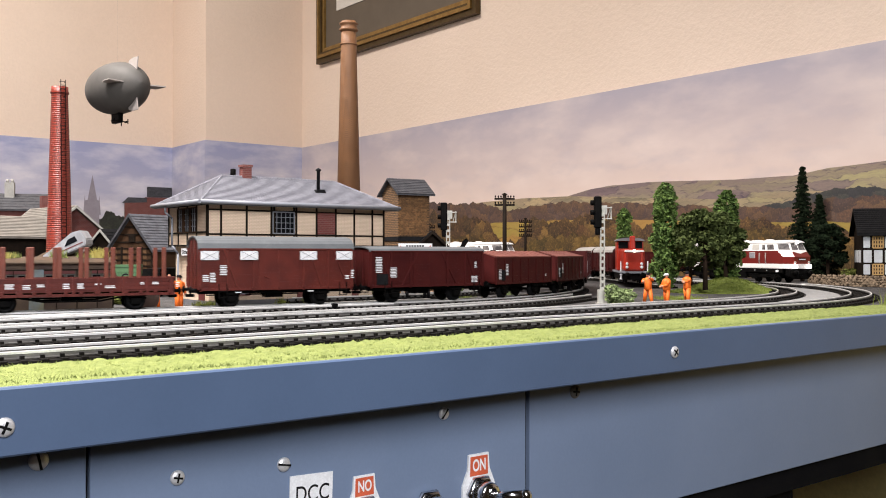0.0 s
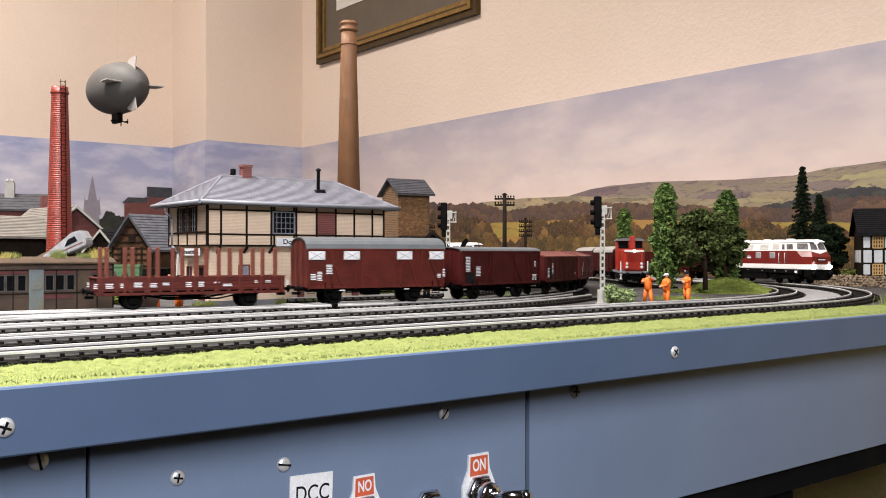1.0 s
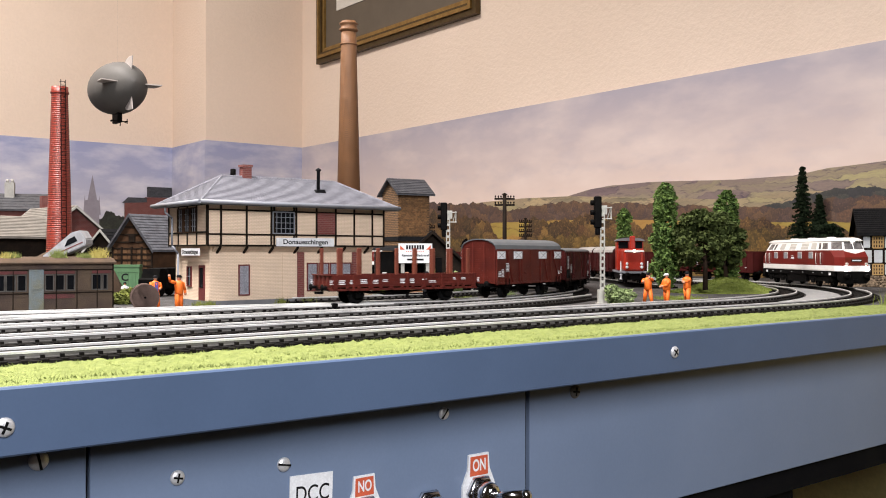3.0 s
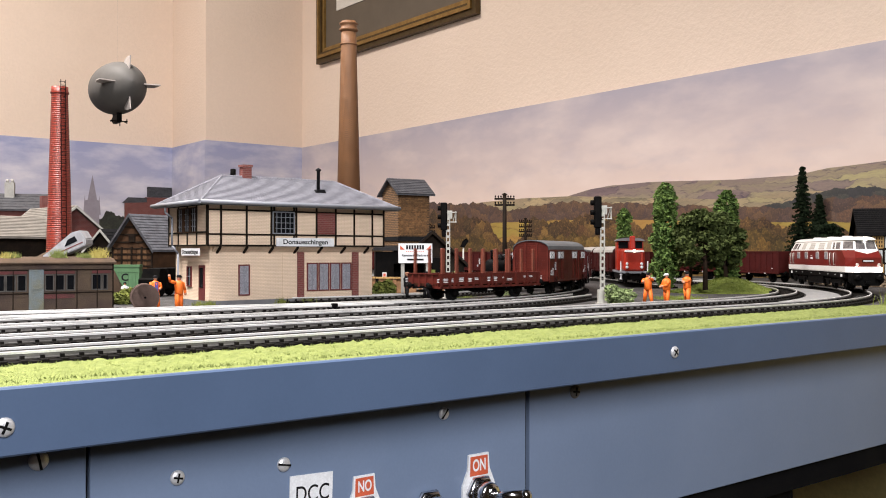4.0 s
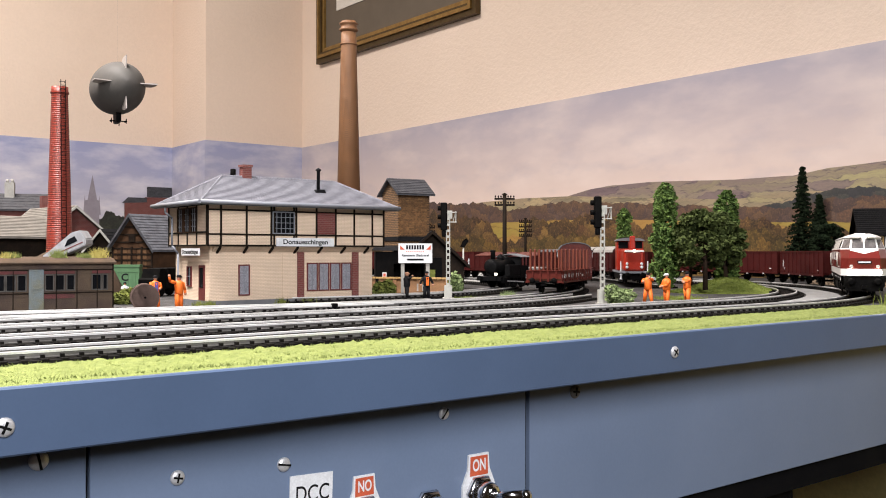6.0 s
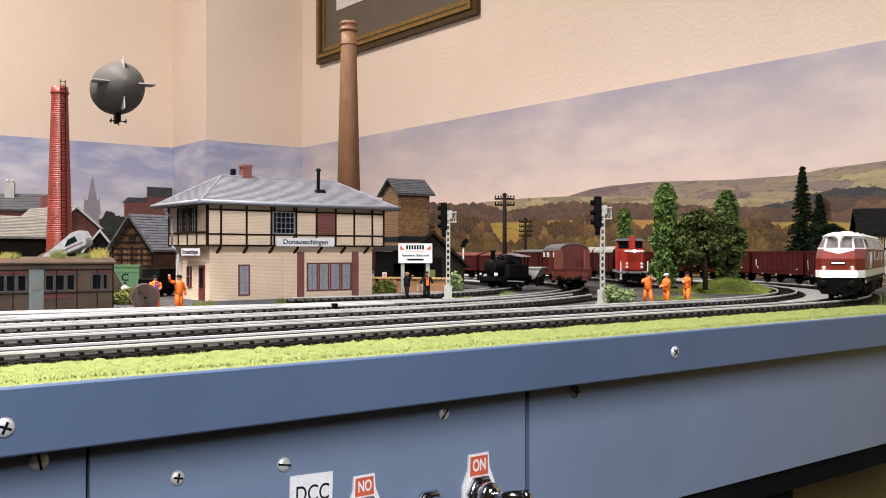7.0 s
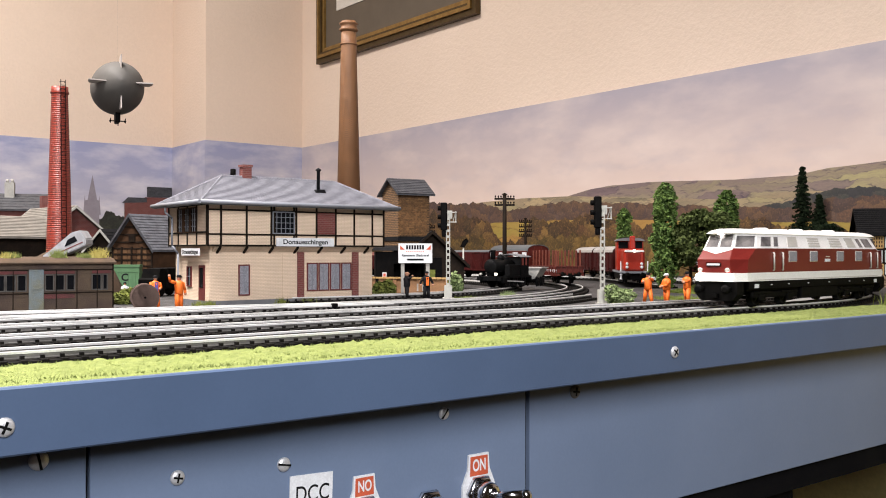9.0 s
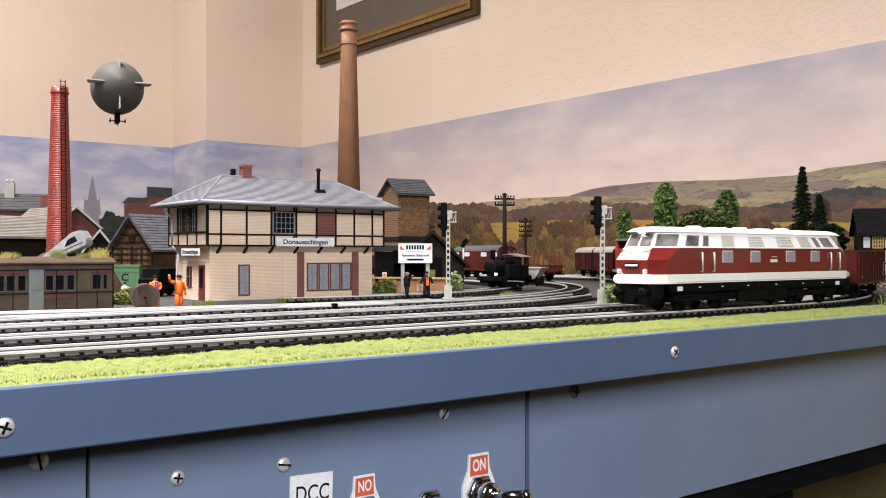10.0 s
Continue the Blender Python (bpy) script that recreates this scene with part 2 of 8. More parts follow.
# ---------------------------------------------------------------- mesh helpers
def box(bm, x0, x1, y0, y1, z0, z1, mi=0, bevel=0.0):
    vs = [bm.verts.new((x, y, z)) for x in (x0, x1) for y in (y0, y1) for z in (z0, z1)]
    fs = [bm.faces.new([vs[i] for i in f]) for f in ((0, 1, 3, 2), (4, 6, 7, 5), (0, 4, 5, 1), (2, 3, 7, 6), (0, 2, 6, 4), (1, 5, 7, 3))]
    for f in fs:
        f.material_index = mi
    if bevel:
        bmesh.ops.bevel(bm, geom=list({e for f in fs for e in f.edges}), offset=bevel, segments=1, affect="EDGES")
    return fs


def prism(bm, outline, axis, a, b, mi=0):
    """Extrude an outline of (u, v) along an axis from a to b: axis x: (y, z); y: (x, z); z: (x, y)."""
    put = {"x": lambda u, v, w: (w, u, v), "y": lambda u, v, w: (u, w, v), "z": lambda u, v, w: (u, v, w)}[axis]
    p = [bm.verts.new(put(u, v, a)) for u, v in outline]
    q = [bm.verts.new(put(u, v, b)) for u, v in outline]
    n = len(p)
    fs = [bm.faces.new(p[::-1]), bm.faces.new(q)]
    fs += [bm.faces.new((p[i], p[(i + 1) % n], q[(i + 1) % n], q[i])) for i in range(n)]
    for f in fs:
        f.material_index = mi
    return fs


def rod(bm, a, b, r0, r1=None, n=8, mi=0):
    a, b = Vector(a), Vector(b)
    r1 = r0 if r1 is None else r1
    turn = (b - a).to_track_quat("Z", "Y").to_matrix()
    rings = [[bm.verts.new(c + turn @ Vector((r * math.cos(2 * math.pi * i / n), r * math.sin(2 * math.pi * i / n), 0))) for i in range(n)] for c, r in ((a, r0), (b, r1))]
    fs = [bm.faces.new((rings[0][i], rings[0][(i + 1) % n], rings[1][(i + 1) % n], rings[1][i])) for i in range(n)]
    for f in fs:
        f.smooth = n > 6
    fs += [bm.faces.new(rings[0][::-1]), bm.faces.new(rings[1])]
    for f in fs:
        f.material_index = mi


def lathe(bm, profile, n=24, axis="z", centre=(0, 0, 0), mi=0):
    """Turn a profile of (radius, height) round an axis."""
    c = Vector(centre)
    put = {"z": lambda r, h, a: (r * math.cos(a), r * math.sin(a), h), "x": lambda r, h, a: (h, r * math.cos(a), r * math.sin(a)), "y": lambda r, h, a: (r * math.cos(a), h, r * math.sin(a))}[axis]
    rings = [[bm.verts.new(c + Vector(put(max(r, 1e-5), h, 2 * math.pi * i / n))) for i in range(n)] for r, h in profile]
    for p, q in zip(rings, rings[1:]):
        for i in range(n):
            f = bm.faces.new((p[i], p[(i + 1) % n], q[(i + 1) % n], q[i]))
            f.smooth, f.material_index = True, mi
    for ring in (rings[0], rings[-1]):
        bm.faces.new(ring).material_index = mi


def ball(bm, c, rx, ry=None, rz=None, n=10, mi=0):
    ry, rz = ry or rx, rz or rx
    m = Matrix.Translation(c) @ Matrix.Diagonal((rx, ry, rz, 1))
    before = len(bm.faces)
    bmesh.ops.create_uvsphere(bm, u_segments=n, v_segments=max(5, n // 2 + 1), radius=1, matrix=m)
    bm.faces.ensure_lookup_table()
    for f in bm.faces[before:]:
        f.smooth, f.material_index = True, mi


def part(name, bm, material, parent=None, label=""):
    me = bpy.data.meshes.new(name)
    bmesh.ops.recalc_face_normals(bm, faces=bm.faces)
    bm.to_mesh(me)
    bm.free()
    for m in material if isinstance(material, (list, tuple)) else (material,):
        me.materials.append(m)
    ob = new(name, me)
    ob.parent = parent
    return tagged(ob, label)


def block(name, dims, material, parent, label="", bevel=0.0):
    bm = bmesh.new()
    box(bm, *dims, bevel=bevel)
    return part(name, bm, material, parent, label)


def piece(name, me, parent, m):
    ob = new(name, me)
    ob.parent = parent
    ob.matrix_basis = m
    return ob


def thing(name, label, category, m=None, group="", kind=""):
    ob = new(name)
    ob.empty_display_size = 0.01
    ob.matrix_basis = m or Matrix()
    return tagged(ob, label, category, group, kind)


def pymesh(name, verts, faces, material, smooth=False):
    me = bpy.data.meshes.new(name)
    me.from_pydata([tuple(v) for v in verts], [], faces)
    me.materials.append(material)
    if smooth:
        me.polygons.foreach_set("use_smooth", [True] * len(me.polygons))
    return me


def letters(name, text, size, material, parent, m, width=None, label="", bold=0.022):
    """Raised writing as a thin mesh, centred on m."""
    cu = bpy.data.curves.new(name, "FONT")
    cu.body, cu.size, cu.align_x, cu.align_y, cu.extrude = text, size, "CENTER", "CENTER", 0.00004
    cu.offset = bold * size
    ob = bpy.data.objects.new(name, cu)
    scene.collection.objects.link(ob)
    bpy.context.view_layer.update()
    me = bpy.data.meshes.new_from_object(ob.evaluated_get(bpy.context.evaluated_depsgraph_get()))
    wide = ob.dimensions.x
    bpy.data.objects.remove(ob)
    me.materials.clear()
    me.materials.append(material)
    if width:
        me.transform(Matrix.Diagonal((width / wide, 1, 1, 1)))
    out = new(name, me)
    out.parent = parent
    out.matrix_basis = m
    return tagged(out, label)


FACE_SOUTH = Matrix.Rotation(radians(90), 4, "X")      # writing that looks towards -y


# ---------------------------------------------------------------- the lines of the tracks
RAILTOP = 0.005
Y1, Y2, Y3 = 0.3600, 0.4225, 0.4850
X0, R1, TURN1, R2 = 0.5858, 0.4500, 0.50, 0.5340


def front_loop(s, inset=0.0):
    """The outer line: straight along the table's edge, then a loop; s runs from the start of the curve, away round the loop."""
    y, ra, rb = Y1 + inset, R1 - inset, R2 - inset
    if s < 0:
        return Vector((X0 + s, y))
    if s < ra * TURN1:
        return Vector((X0 + ra * math.sin(s / ra), y + ra * (1 - math.cos(s / ra))))
    c = Vector((X0 + (R1 - R2) * math.sin(TURN1), Y1 + R1 - (R1 - R2) * math.cos(TURN1)))
    a = TURN1 + (s - ra * TURN1) / rb
    return c + Vector((rb * math.sin(a), -rb * math.cos(a)))


YARD = Vector((0.370, 0.5514))
YARD_TURN = -0.174
RA, YARD_BEND, RB = 0.3082, 0.5242, 0.5045


def yard_loop(s, inset=0.0):
    """The goods line: straight past the signal box, then a left-hand loop; s from the start of the curve."""
    h = Vector((math.cos(YARD_TURN), math.sin(YARD_TURN)))
    n = Vector((-h.y, h.x))
    p = YARD + n * inset
    ra, rb = RA - inset, RB - inset
    if s < 0:
        return p + h * s
    a = s / ra
    if a < YARD_BEND:
        return p + h * ra * math.sin(a) + n * ra * (1 - math.cos(a))
    c = p + n * ra + (ra - rb) * (h * math.sin(YARD_BEND) - n * math.cos(YARD_BEND))
    a = YARD_BEND + (s - ra * YARD_BEND) / rb
    return c + rb * (h * math.sin(a) - n * math.cos(a))


# ---------------------------------------------------------------- the room
def slab(name, dims, material, kind="structure", label="", parent=None):
    bm = bmesh.new()
    box(bm, *dims)
    ob = part(name, bm, material, parent, label)
    return tagged(ob, kind=kind)


XE, YN = 1.35, 2.65
slab("floor", (-2.6, 1.5, -0.9, 2.8, -1.1, -1.0), FLOOR, label="unseen floor of the room, kept dark to cut bounced light")
slab("ceiling", (-2.6, 1.5, -0.9, 2.8, 1.5, 1.6), CEIL, label="unseen ceiling, kept dark to cut bounced light")
slab("wall_east", (XE, XE + 0.15, -0.75, YN, 0.0, 1.5), WALL, label="cream painted plaster wall")
slab("wall_east_lower", (XE, XE + 0.15, -0.75, YN, -1.0, 0.0), LOWWALL, label="lower wall, warm light put into its ochre colour")
slab("wall_north", (-2.6, XE + 0.15, YN, YN + 0.15, -1.0, 1.5), WALL, label="cream painted plaster wall")
slab("wall_column", (1.045, XE, 2.4086, YN, -1.0, 1.5), WALL, label="cream painted corner pillar")
slab("wall_west", (-2.75, -2.6, -0.75, YN + 0.15, -1.0, 1.5), DIMWALL, label="unseen west wall, kept dark to cut bounced light")
YS = -0.75
bm = bmesh.new()
for d in ((-2.75, -0.60, YS - 0.15, YS, -1, 1.5), (0.06, 1.5, YS - 0.15, YS, -1, 1.5), (-0.60, 0.06, YS - 0.15, YS, -1, 0.25), (-0.60, 0.06, YS - 0.15, YS, 1.25, 1.5)):
    box(bm, *d)
tagged(part("wall_south", bm, DIMWALL, None, "unseen rear wall, kept dark, with an opening for the fill lamp"), kind="structure")
# Window frame added out of view, round the fill lamp
win = thing("window_1", "white framed window added out of view round the front fill lamp", "window", kind="structure")
bm = bmesh.new()
for d in ((-0.60, -0.56, YS - 0.10, YS - 0.04, 0.25, 1.25), (0.02, 0.06, YS - 0.10, YS - 0.04, 0.25, 1.25), (-0.56, 0.02, YS - 0.10, YS - 0.04, 0.25, 0.29), (-0.56, 0.02, YS - 0.10, YS - 0.04, 1.21, 1.25)):
    box(bm, *d)
part("window_frame", bm, IVORY, win)

# Printed scenery sheets on the walls
TOP = 0.356


def sky_print(name, high, low, cloud, scale):
    m, nodes, links, b = shader(name)
    co = coords(nodes, links)
    mp = nodes.new("ShaderNodeMapping")
    mp.inputs["Scale"].default_value = (1, 1, 2.6)
    links.new(co, mp.inputs[0])
    s, r = nodes.new("ShaderNodeSeparateXYZ"), nodes.new("ShaderNodeMapRange")
    links.new(co, s.inputs[0]), links.new(s.outputs[2], r.inputs[0])
    r.inputs[1].default_value, r.inputs[2].default_value = 0.14, TOP
    col = mix(nodes, links, r.outputs[0], low, high)
    n = noise_of(nodes, links, mp.outputs[0], scale, 5, 0.55, 0.42, 0.72)
    col = mix(nodes, links, mixfac(nodes, links, n, 0.65), col, cloud)
    n = noise_of(nodes, links, mp.outputs[0], scale * 2.3, 4, 0.5, 0.5, 0.75)
    col = mix(nodes, links, mixfac(nodes, links, n, 0.35), col, high)
    links.new(col, b.inputs["Base Color"])
    b.inputs["Roughness"].default_value = 0.45
    return m


def ramp_of(nodes, links, sock, stops):
    r = nodes.new("ShaderNodeValToRGB")
    r.color_ramp.interpolation = "LINEAR"
    while len(r.color_ramp.elements) < len(stops):
        r.color_ramp.elements.new(0.5)
    for e, (at_, c) in zip(r.color_ramp.elements, stops):
        e.position, e.color = at_, (*c, 1)
    links.new(sock, r.inputs[0])
    return r.outputs[0]


def warped(nodes, links, amount, scale, flat=1.0):
    """Object coordinates pushed about by noise, stretched along the sheet by flat."""
    co = coords(nodes, links)
    n, sub, mul, add = nodes.new("ShaderNodeTexNoise"), nodes.new("ShaderNodeVectorMath"), nodes.new("ShaderNodeVectorMath"), nodes.new("ShaderNodeVectorMath")
    n.inputs["Scale"].default_value, n.inputs["Detail"].default_value, n.inputs["Roughness"].default_value = scale, 5, 0.65
    links.new(co, n.inputs["Vector"])
    sub.operation, mul.operation, add.operation = "SUBTRACT", "SCALE", "ADD"
    sub.inputs[1].default_value = (0.5, 0.5, 0.5)
    mul.inputs["Scale"].default_value = amount
    links.new(n.outputs["Color"], sub.inputs[0]), links.new(sub.outputs[0], mul.inputs[0])
    links.new(co, add.inputs[0]), links.new(mul.outputs[0], add.inputs[1])
    mp = nodes.new("ShaderNodeMapping")
    mp.inputs["Scale"].default_value = (1, 1, flat)
    links.new(add.outputs[0], mp.inputs[0])
    return mp.outputs[0]


def crowns_print(name, tones, scale, gap):
    """A photographed wood in print: rounded crowns, each of its own tint, dark towards their feet, broken by leaf clusters."""
    m, nodes, links, b = shader(name)
    co = warped(nodes, links, 0.9 / scale, scale * 2.0, 0.8)
    vor = nodes.new("ShaderNodeTexVoronoi")
    vor.inputs["Scale"].default_value = scale
    links.new(co, vor.inputs["Vector"])
    s1, s2, s3, d, r = nodes.new("ShaderNodeSeparateColor"), nodes.new("ShaderNodeSeparateXYZ"), nodes.new("ShaderNodeSeparateXYZ"), nodes.new("ShaderNodeMath"), nodes.new("ShaderNodeMapRange")
    links.new(vor.outputs["Color"], s1.inputs[0])
    col = ramp_of(nodes, links, s1.outputs[0], [(k / (len(tones) - 1), c) for k, c in enumerate(tones)])
    links.new(vor.outputs["Position"], s2.inputs[0]), links.new(co, s3.inputs[0])
    d.operation = "SUBTRACT"
    links.new(s3.outputs[2], d.inputs[0]), links.new(s2.outputs[2], d.inputs[1])
    links.new(d.outputs[0], r.inputs[0])
    r.inputs[1].default_value, r.inputs[2].default_value, r.inputs[3].default_value, r.inputs[4].default_value = -0.45 / scale, 0.45 / scale, 0.9, 0.0
    col = mix(nodes, links, mixfac(nodes, links, r.outputs[0], 0.85), col, gap)
    col = mix(nodes, links, mixfac(nodes, links, noise_of(nodes, links, co, scale * 5, 6, 0.75, 0.40, 0.66), 0.75), col, gap)
    col = mix(nodes, links, mixfac(nodes, links, noise_of(nodes, links, co, scale * 7, 5, 0.75, 0.50, 0.74), 0.55), col, tuple(1.7 * x for x in tones[-2]))
    links.new(col, b.inputs["Base Color"])
    b.inputs["Roughness"].default_value = 0.5
    return m


def fields_print(name, tones, scale, hedge, flat, haze):
    """Hill country in print: long fields of several tints with dark hedges between them, hazy in patches."""
    m, nodes, links, b = shader(name)
    co = warped(nodes, links, 0.05, 7, flat)
    vor, edge = nodes.new("ShaderNodeTexVoronoi"), nodes.new("ShaderNodeTexVoronoi")
    edge.feature = "DISTANCE_TO_EDGE"
    for v in (vor, edge):
        v.inputs["Scale"].default_value = scale
        links.new(co, v.inputs["Vector"])
    s1, r = nodes.new("ShaderNodeSeparateColor"), nodes.new("ShaderNodeMapRange")
    links.new(vor.outputs["Color"], s1.inputs[0])
    col = ramp_of(nodes, links, s1.outputs[0], [(k / (len(tones) - 1), c) for k, c in enumerate(tones)])
    col = mix(nodes, links, mixfac(nodes, links, noise_of(nodes, links, co, scale * 0.8, 4, 0.6, 0.42, 0.66), 0.7), col, haze)
    links.new(edge.outputs["Distance"], r.inputs[0])
    r.inputs[1].default_value, r.inputs[2].default_value, r.inputs[3].default_value, r.inputs[4].default_value = 0.0, 0.09, 1.0, 0.0
    gaps = nodes.new("ShaderNodeMath")
    gaps.operation = "MULTIPLY"
    links.new(r.outputs[0], gaps.inputs[0]), links.new(noise_of(nodes, links, co, scale * 3, 4, 0.7, 0.45, 0.6), gaps.inputs[1])
    col = mix(nodes, links, mixfac(nodes, links, gaps.outputs[0], 0.8), col, hedge)
    col = mix(nodes, links, mixfac(nodes, links, noise_of(nodes, links, co, scale * 6, 5, 0.7, 0.45, 0.7), 0.30), col, hedge)
    links.new(col, b.inputs["Base Color"])
    b.inputs["Roughness"].default_value = 0.5
    return m


SKY_EAST = sky_print("printed_evening_sky", (0.40, 0.365, 0.43), (0.76, 0.60, 0.52), (0.82, 0.69, 0.63), 4.2)
SKY_NORTH = sky_print("printed_blue_sky", (0.30, 0.325, 0.52), (0.52, 0.49, 0.56), (0.82, 0.77, 0.78), 7.5)
HILL = fields_print("printed_heather_hill", ((0.20, 0.145, 0.145), (0.33, 0.27, 0.17), (0.17, 0.12, 0.13), (0.42, 0.36, 0.18), (0.15, 0.105, 0.12), (0.30, 0.22, 0.17)), 13, (0.070, 0.052, 0.075), 6.5, (0.25, 0.175, 0.17))
HILL2 = fields_print("printed_green_hill", ((0.33, 0.29, 0.15), (0.42, 0.33, 0.19), (0.24, 0.20, 0.13), (0.48, 0.36, 0.20), (0.17, 0.15, 0.10)), 14, (0.085, 0.070, 0.065), 6.0, (0.38, 0.28, 0.18))
FARWOOD = crowns_print("printed_far_wood", ((0.085, 0.055, 0.052), (0.15, 0.080, 0.050), (0.20, 0.110, 0.052), (0.11, 0.072, 0.066)), 60, (0.050, 0.033, 0.032))
WOOD = crowns_print("printed_autumn_wood", ((0.13, 0.060, 0.028), (0.085, 0.042, 0.024), (0.19, 0.100, 0.034), (0.055, 0.036, 0.020), (0.30, 0.17, 0.05), (0.10, 0.05, 0.026)), 42, (0.020, 0.011, 0.007))
SLOPEWOOD = crowns_print("printed_slope_wood", ((0.060, 0.060, 0.055), (0.085, 0.085, 0.062), (0.050, 0.048, 0.052), (0.10, 0.085, 0.06)), 70, (0.030, 0.030, 0.034))
FIELD = fields_print("printed_gold_field", ((0.42, 0.23, 0.055), (0.28, 0.25, 0.05), (0.46, 0.27, 0.07), (0.33, 0.17, 0.05)), 7, (0.15, 0.08, 0.025), 5.0, (0.40, 0.23, 0.06))
BUSH_GOLD = crowns_print("printed_golden_bushes", ((0.15, 0.085, 0.022), (0.075, 0.055, 0.016), (0.24, 0.13, 0.030), (0.10, 0.060, 0.020), (0.30, 0.18, 0.045), (0.13, 0.07, 0.022)), 34, (0.022, 0.014, 0.007))
DARKWOOD = crowns_print("printed_dark_trees", ((0.03, 0.034, 0.024), (0.018, 0.022, 0.016), (0.05, 0.052, 0.034), (0.022, 0.026, 0.02)), 36, (0.007, 0.008, 0.006))
SPIRE = surface("printed_church_stone", (0.30, 0.27, 0.31), (0.26, 0.23, 0.27), 60, 0.5, bump=0)

slab("backdrop_east", (XE - 0.003, XE - 0.0005, -0.2, 2.4086, 0, TOP), SKY_EAST, label="printed scenery sheet of evening sky on the wall")
slab("backdrop_column_south", (1.045, XE - 0.003, 2.4061, 2.4081, 0, TOP), SKY_NORTH, label="printed scenery sheet round the corner pillar")
slab("backdrop_column_west", (1.0425, 1.0445, 2.4061, YN - 0.003, 0, TOP), SKY_NORTH, label="printed scenery sheet on the pillar's side")
slab("backdrop_north", (-2.0, 1.0425, YN - 0.003, YN - 0.0005, 0, TOP), SKY_NORTH, label="printed scenery sheet of blue sky on the wall")


def ridge_print(name, plane, at_, u0, u1, crest, ragged, fine, low, material, label, step=0.002):
    """A flat printed strip with a crest line: crest(u) plus noise. plane x: along y; plane y: along x."""
    us = np.arange(u0, u1 + step / 2, step)
    verts, faces = [], []
    for i, u in enumerate(us):
        z = crest(u) + ragged * (noise.fractal(Vector((u * fine, 3.7, at_ * 9)), 0.9, 2.1, 5))
        for zz in (low, max(low + 0.001, z)):
            verts.append((at_, u, zz) if plane == "x" else (u, at_, zz))
        if i:
            k = 2 * i
            faces.append((k - 2, k, k + 1, k - 1))
    ob = new(name, pymesh(name, verts, faces, material))
    return tagged(ob, label, "backdrop", kind="structure")


def bell(u, c, w):
    return math.exp(-((u - c) / w) ** 2)


def crest(*pts):
    """A crest line through (place along the sheet, height), rising place."""
    us_, zs_ = [p_[0] for p_ in pts], [p_[1] for p_ in pts]
    return lambda u: float(np.interp(u, us_, zs_))


ridge_print("backdrop_far_hill", "x", XE - 0.0036, -0.2, 1.34, crest((0.3, 0.180), (0.66, 0.1767), (0.75, 0.1725), (0.81, 0.1645), (0.92, 0.1660), (1.10, 0.1730), (1.19, 0.1722), (1.25, 0.1665), (1.34, 0.150)), 0.0012, 9, 0.05, HILL, "printed heather-brown hill on the scenery sheet")
ridge_print("backdrop_pale_hill", "x", XE - 0.0042, -0.2, 2.0, crest((0.0, 0.132), (0.66, 0.134), (0.80, 0.140), (0.92, 0.132), (1.16, 0.147), (1.30, 0.1568), (1.49, 0.1588), (1.62, 0.1534), (1.77, 0.146)), 0.0012, 14, 0.05, HILL2, "printed green and gold fields on the scenery sheet")
ridge_print("backdrop_far_wood", "x", XE - 0.0045, -0.2, 2.4, crest((0.3, 0.122), (0.66, 0.124), (0.75, 0.126), (0.81, 0.114), (0.92, 0.119), (1.17, 0.1375), (1.32, 0.146), (1.40, 0.141), (1.49, 0.134), (1.58, 0.155), (1.68, 0.157), (1.78, 0.167), (1.92, 0.180), (2.05, 0.174)), 0.0045, 60, 0.03, FARWOOD, "printed dark far wood on the scenery sheet", 0.001)
ridge_print("backdrop_slope_wood", "x", XE - 0.0044, 0.30, 0.86, crest((0.30, 0.138), (0.60, 0.139), (0.66, 0.1375), (0.70, 0.142), (0.74, 0.139), (0.79, 0.131), (0.86, 0.118)), 0.004, 70, 0.05, SLOPEWOOD, "printed blue-green wood on the far slope", 0.001)
ridge_print("backdrop_field", "x", XE - 0.0048, -0.2, 2.2, crest((0.3, 0.084), (0.66, 0.0860), (0.92, 0.0940), (1.16, 0.1050), (1.32, 0.1090), (1.49, 0.1085), (1.62, 0.1060), (1.77, 0.094)), 0.0018, 22, 0.0, FIELD, "printed golden meadow on the scenery sheet")
ridge_print("backdrop_wood", "x", XE - 0.0054, -0.2, 2.4, crest((0.3, 0.07), (0.66, 0.074), (0.81, 0.080), (0.86, 0.098), (0.93, 0.104), (1.02, 0.094), (1.12, 0.090), (1.18, 0.108), (1.27, 0.116), (1.36, 0.106), (1.385, 0.113), (1.42, 0.110), (1.445, 0.070), (1.50, 0.062), (1.535, 0.085), (1.56, 0.115), (1.66, 0.132), (1.78, 0.140), (2.0, 0.145)), 0.011, 55, 0.0, WOOD, "printed autumn wood on the scenery sheet", 0.001)
ridge_print("backdrop_bushes", "x", XE - 0.0060, -0.2, 2.35, crest((0.3, 0.050), (0.66, 0.060), (0.79, 0.064), (0.87, 0.080), (0.95, 0.078), (1.08, 0.064), (1.16, 0.070), (1.30, 0.078), (1.40, 0.070), (1.45, 0.050), (1.52, 0.052), (1.58, 0.080), (1.70, 0.078), (1.80, 0.06)), 0.010, 60, 0.0, BUSH_GOLD, "printed golden bushes on the scenery sheet", 0.001)
ridge_print("backdrop_town_trees", "y", YN - 0.0040, -0.6, 1.04, lambda u: 0.125 + 0.035 * bell(u, 0.86, 0.05) + 0.02 * bell(u, 0.70, 0.06), 0.02, 26, 0.0, DARKWOOD, "printed dark trees on the scenery sheet", 0.0015)


# ---------------------------------------------------------------- the table and its fascia
YF = 0.2915
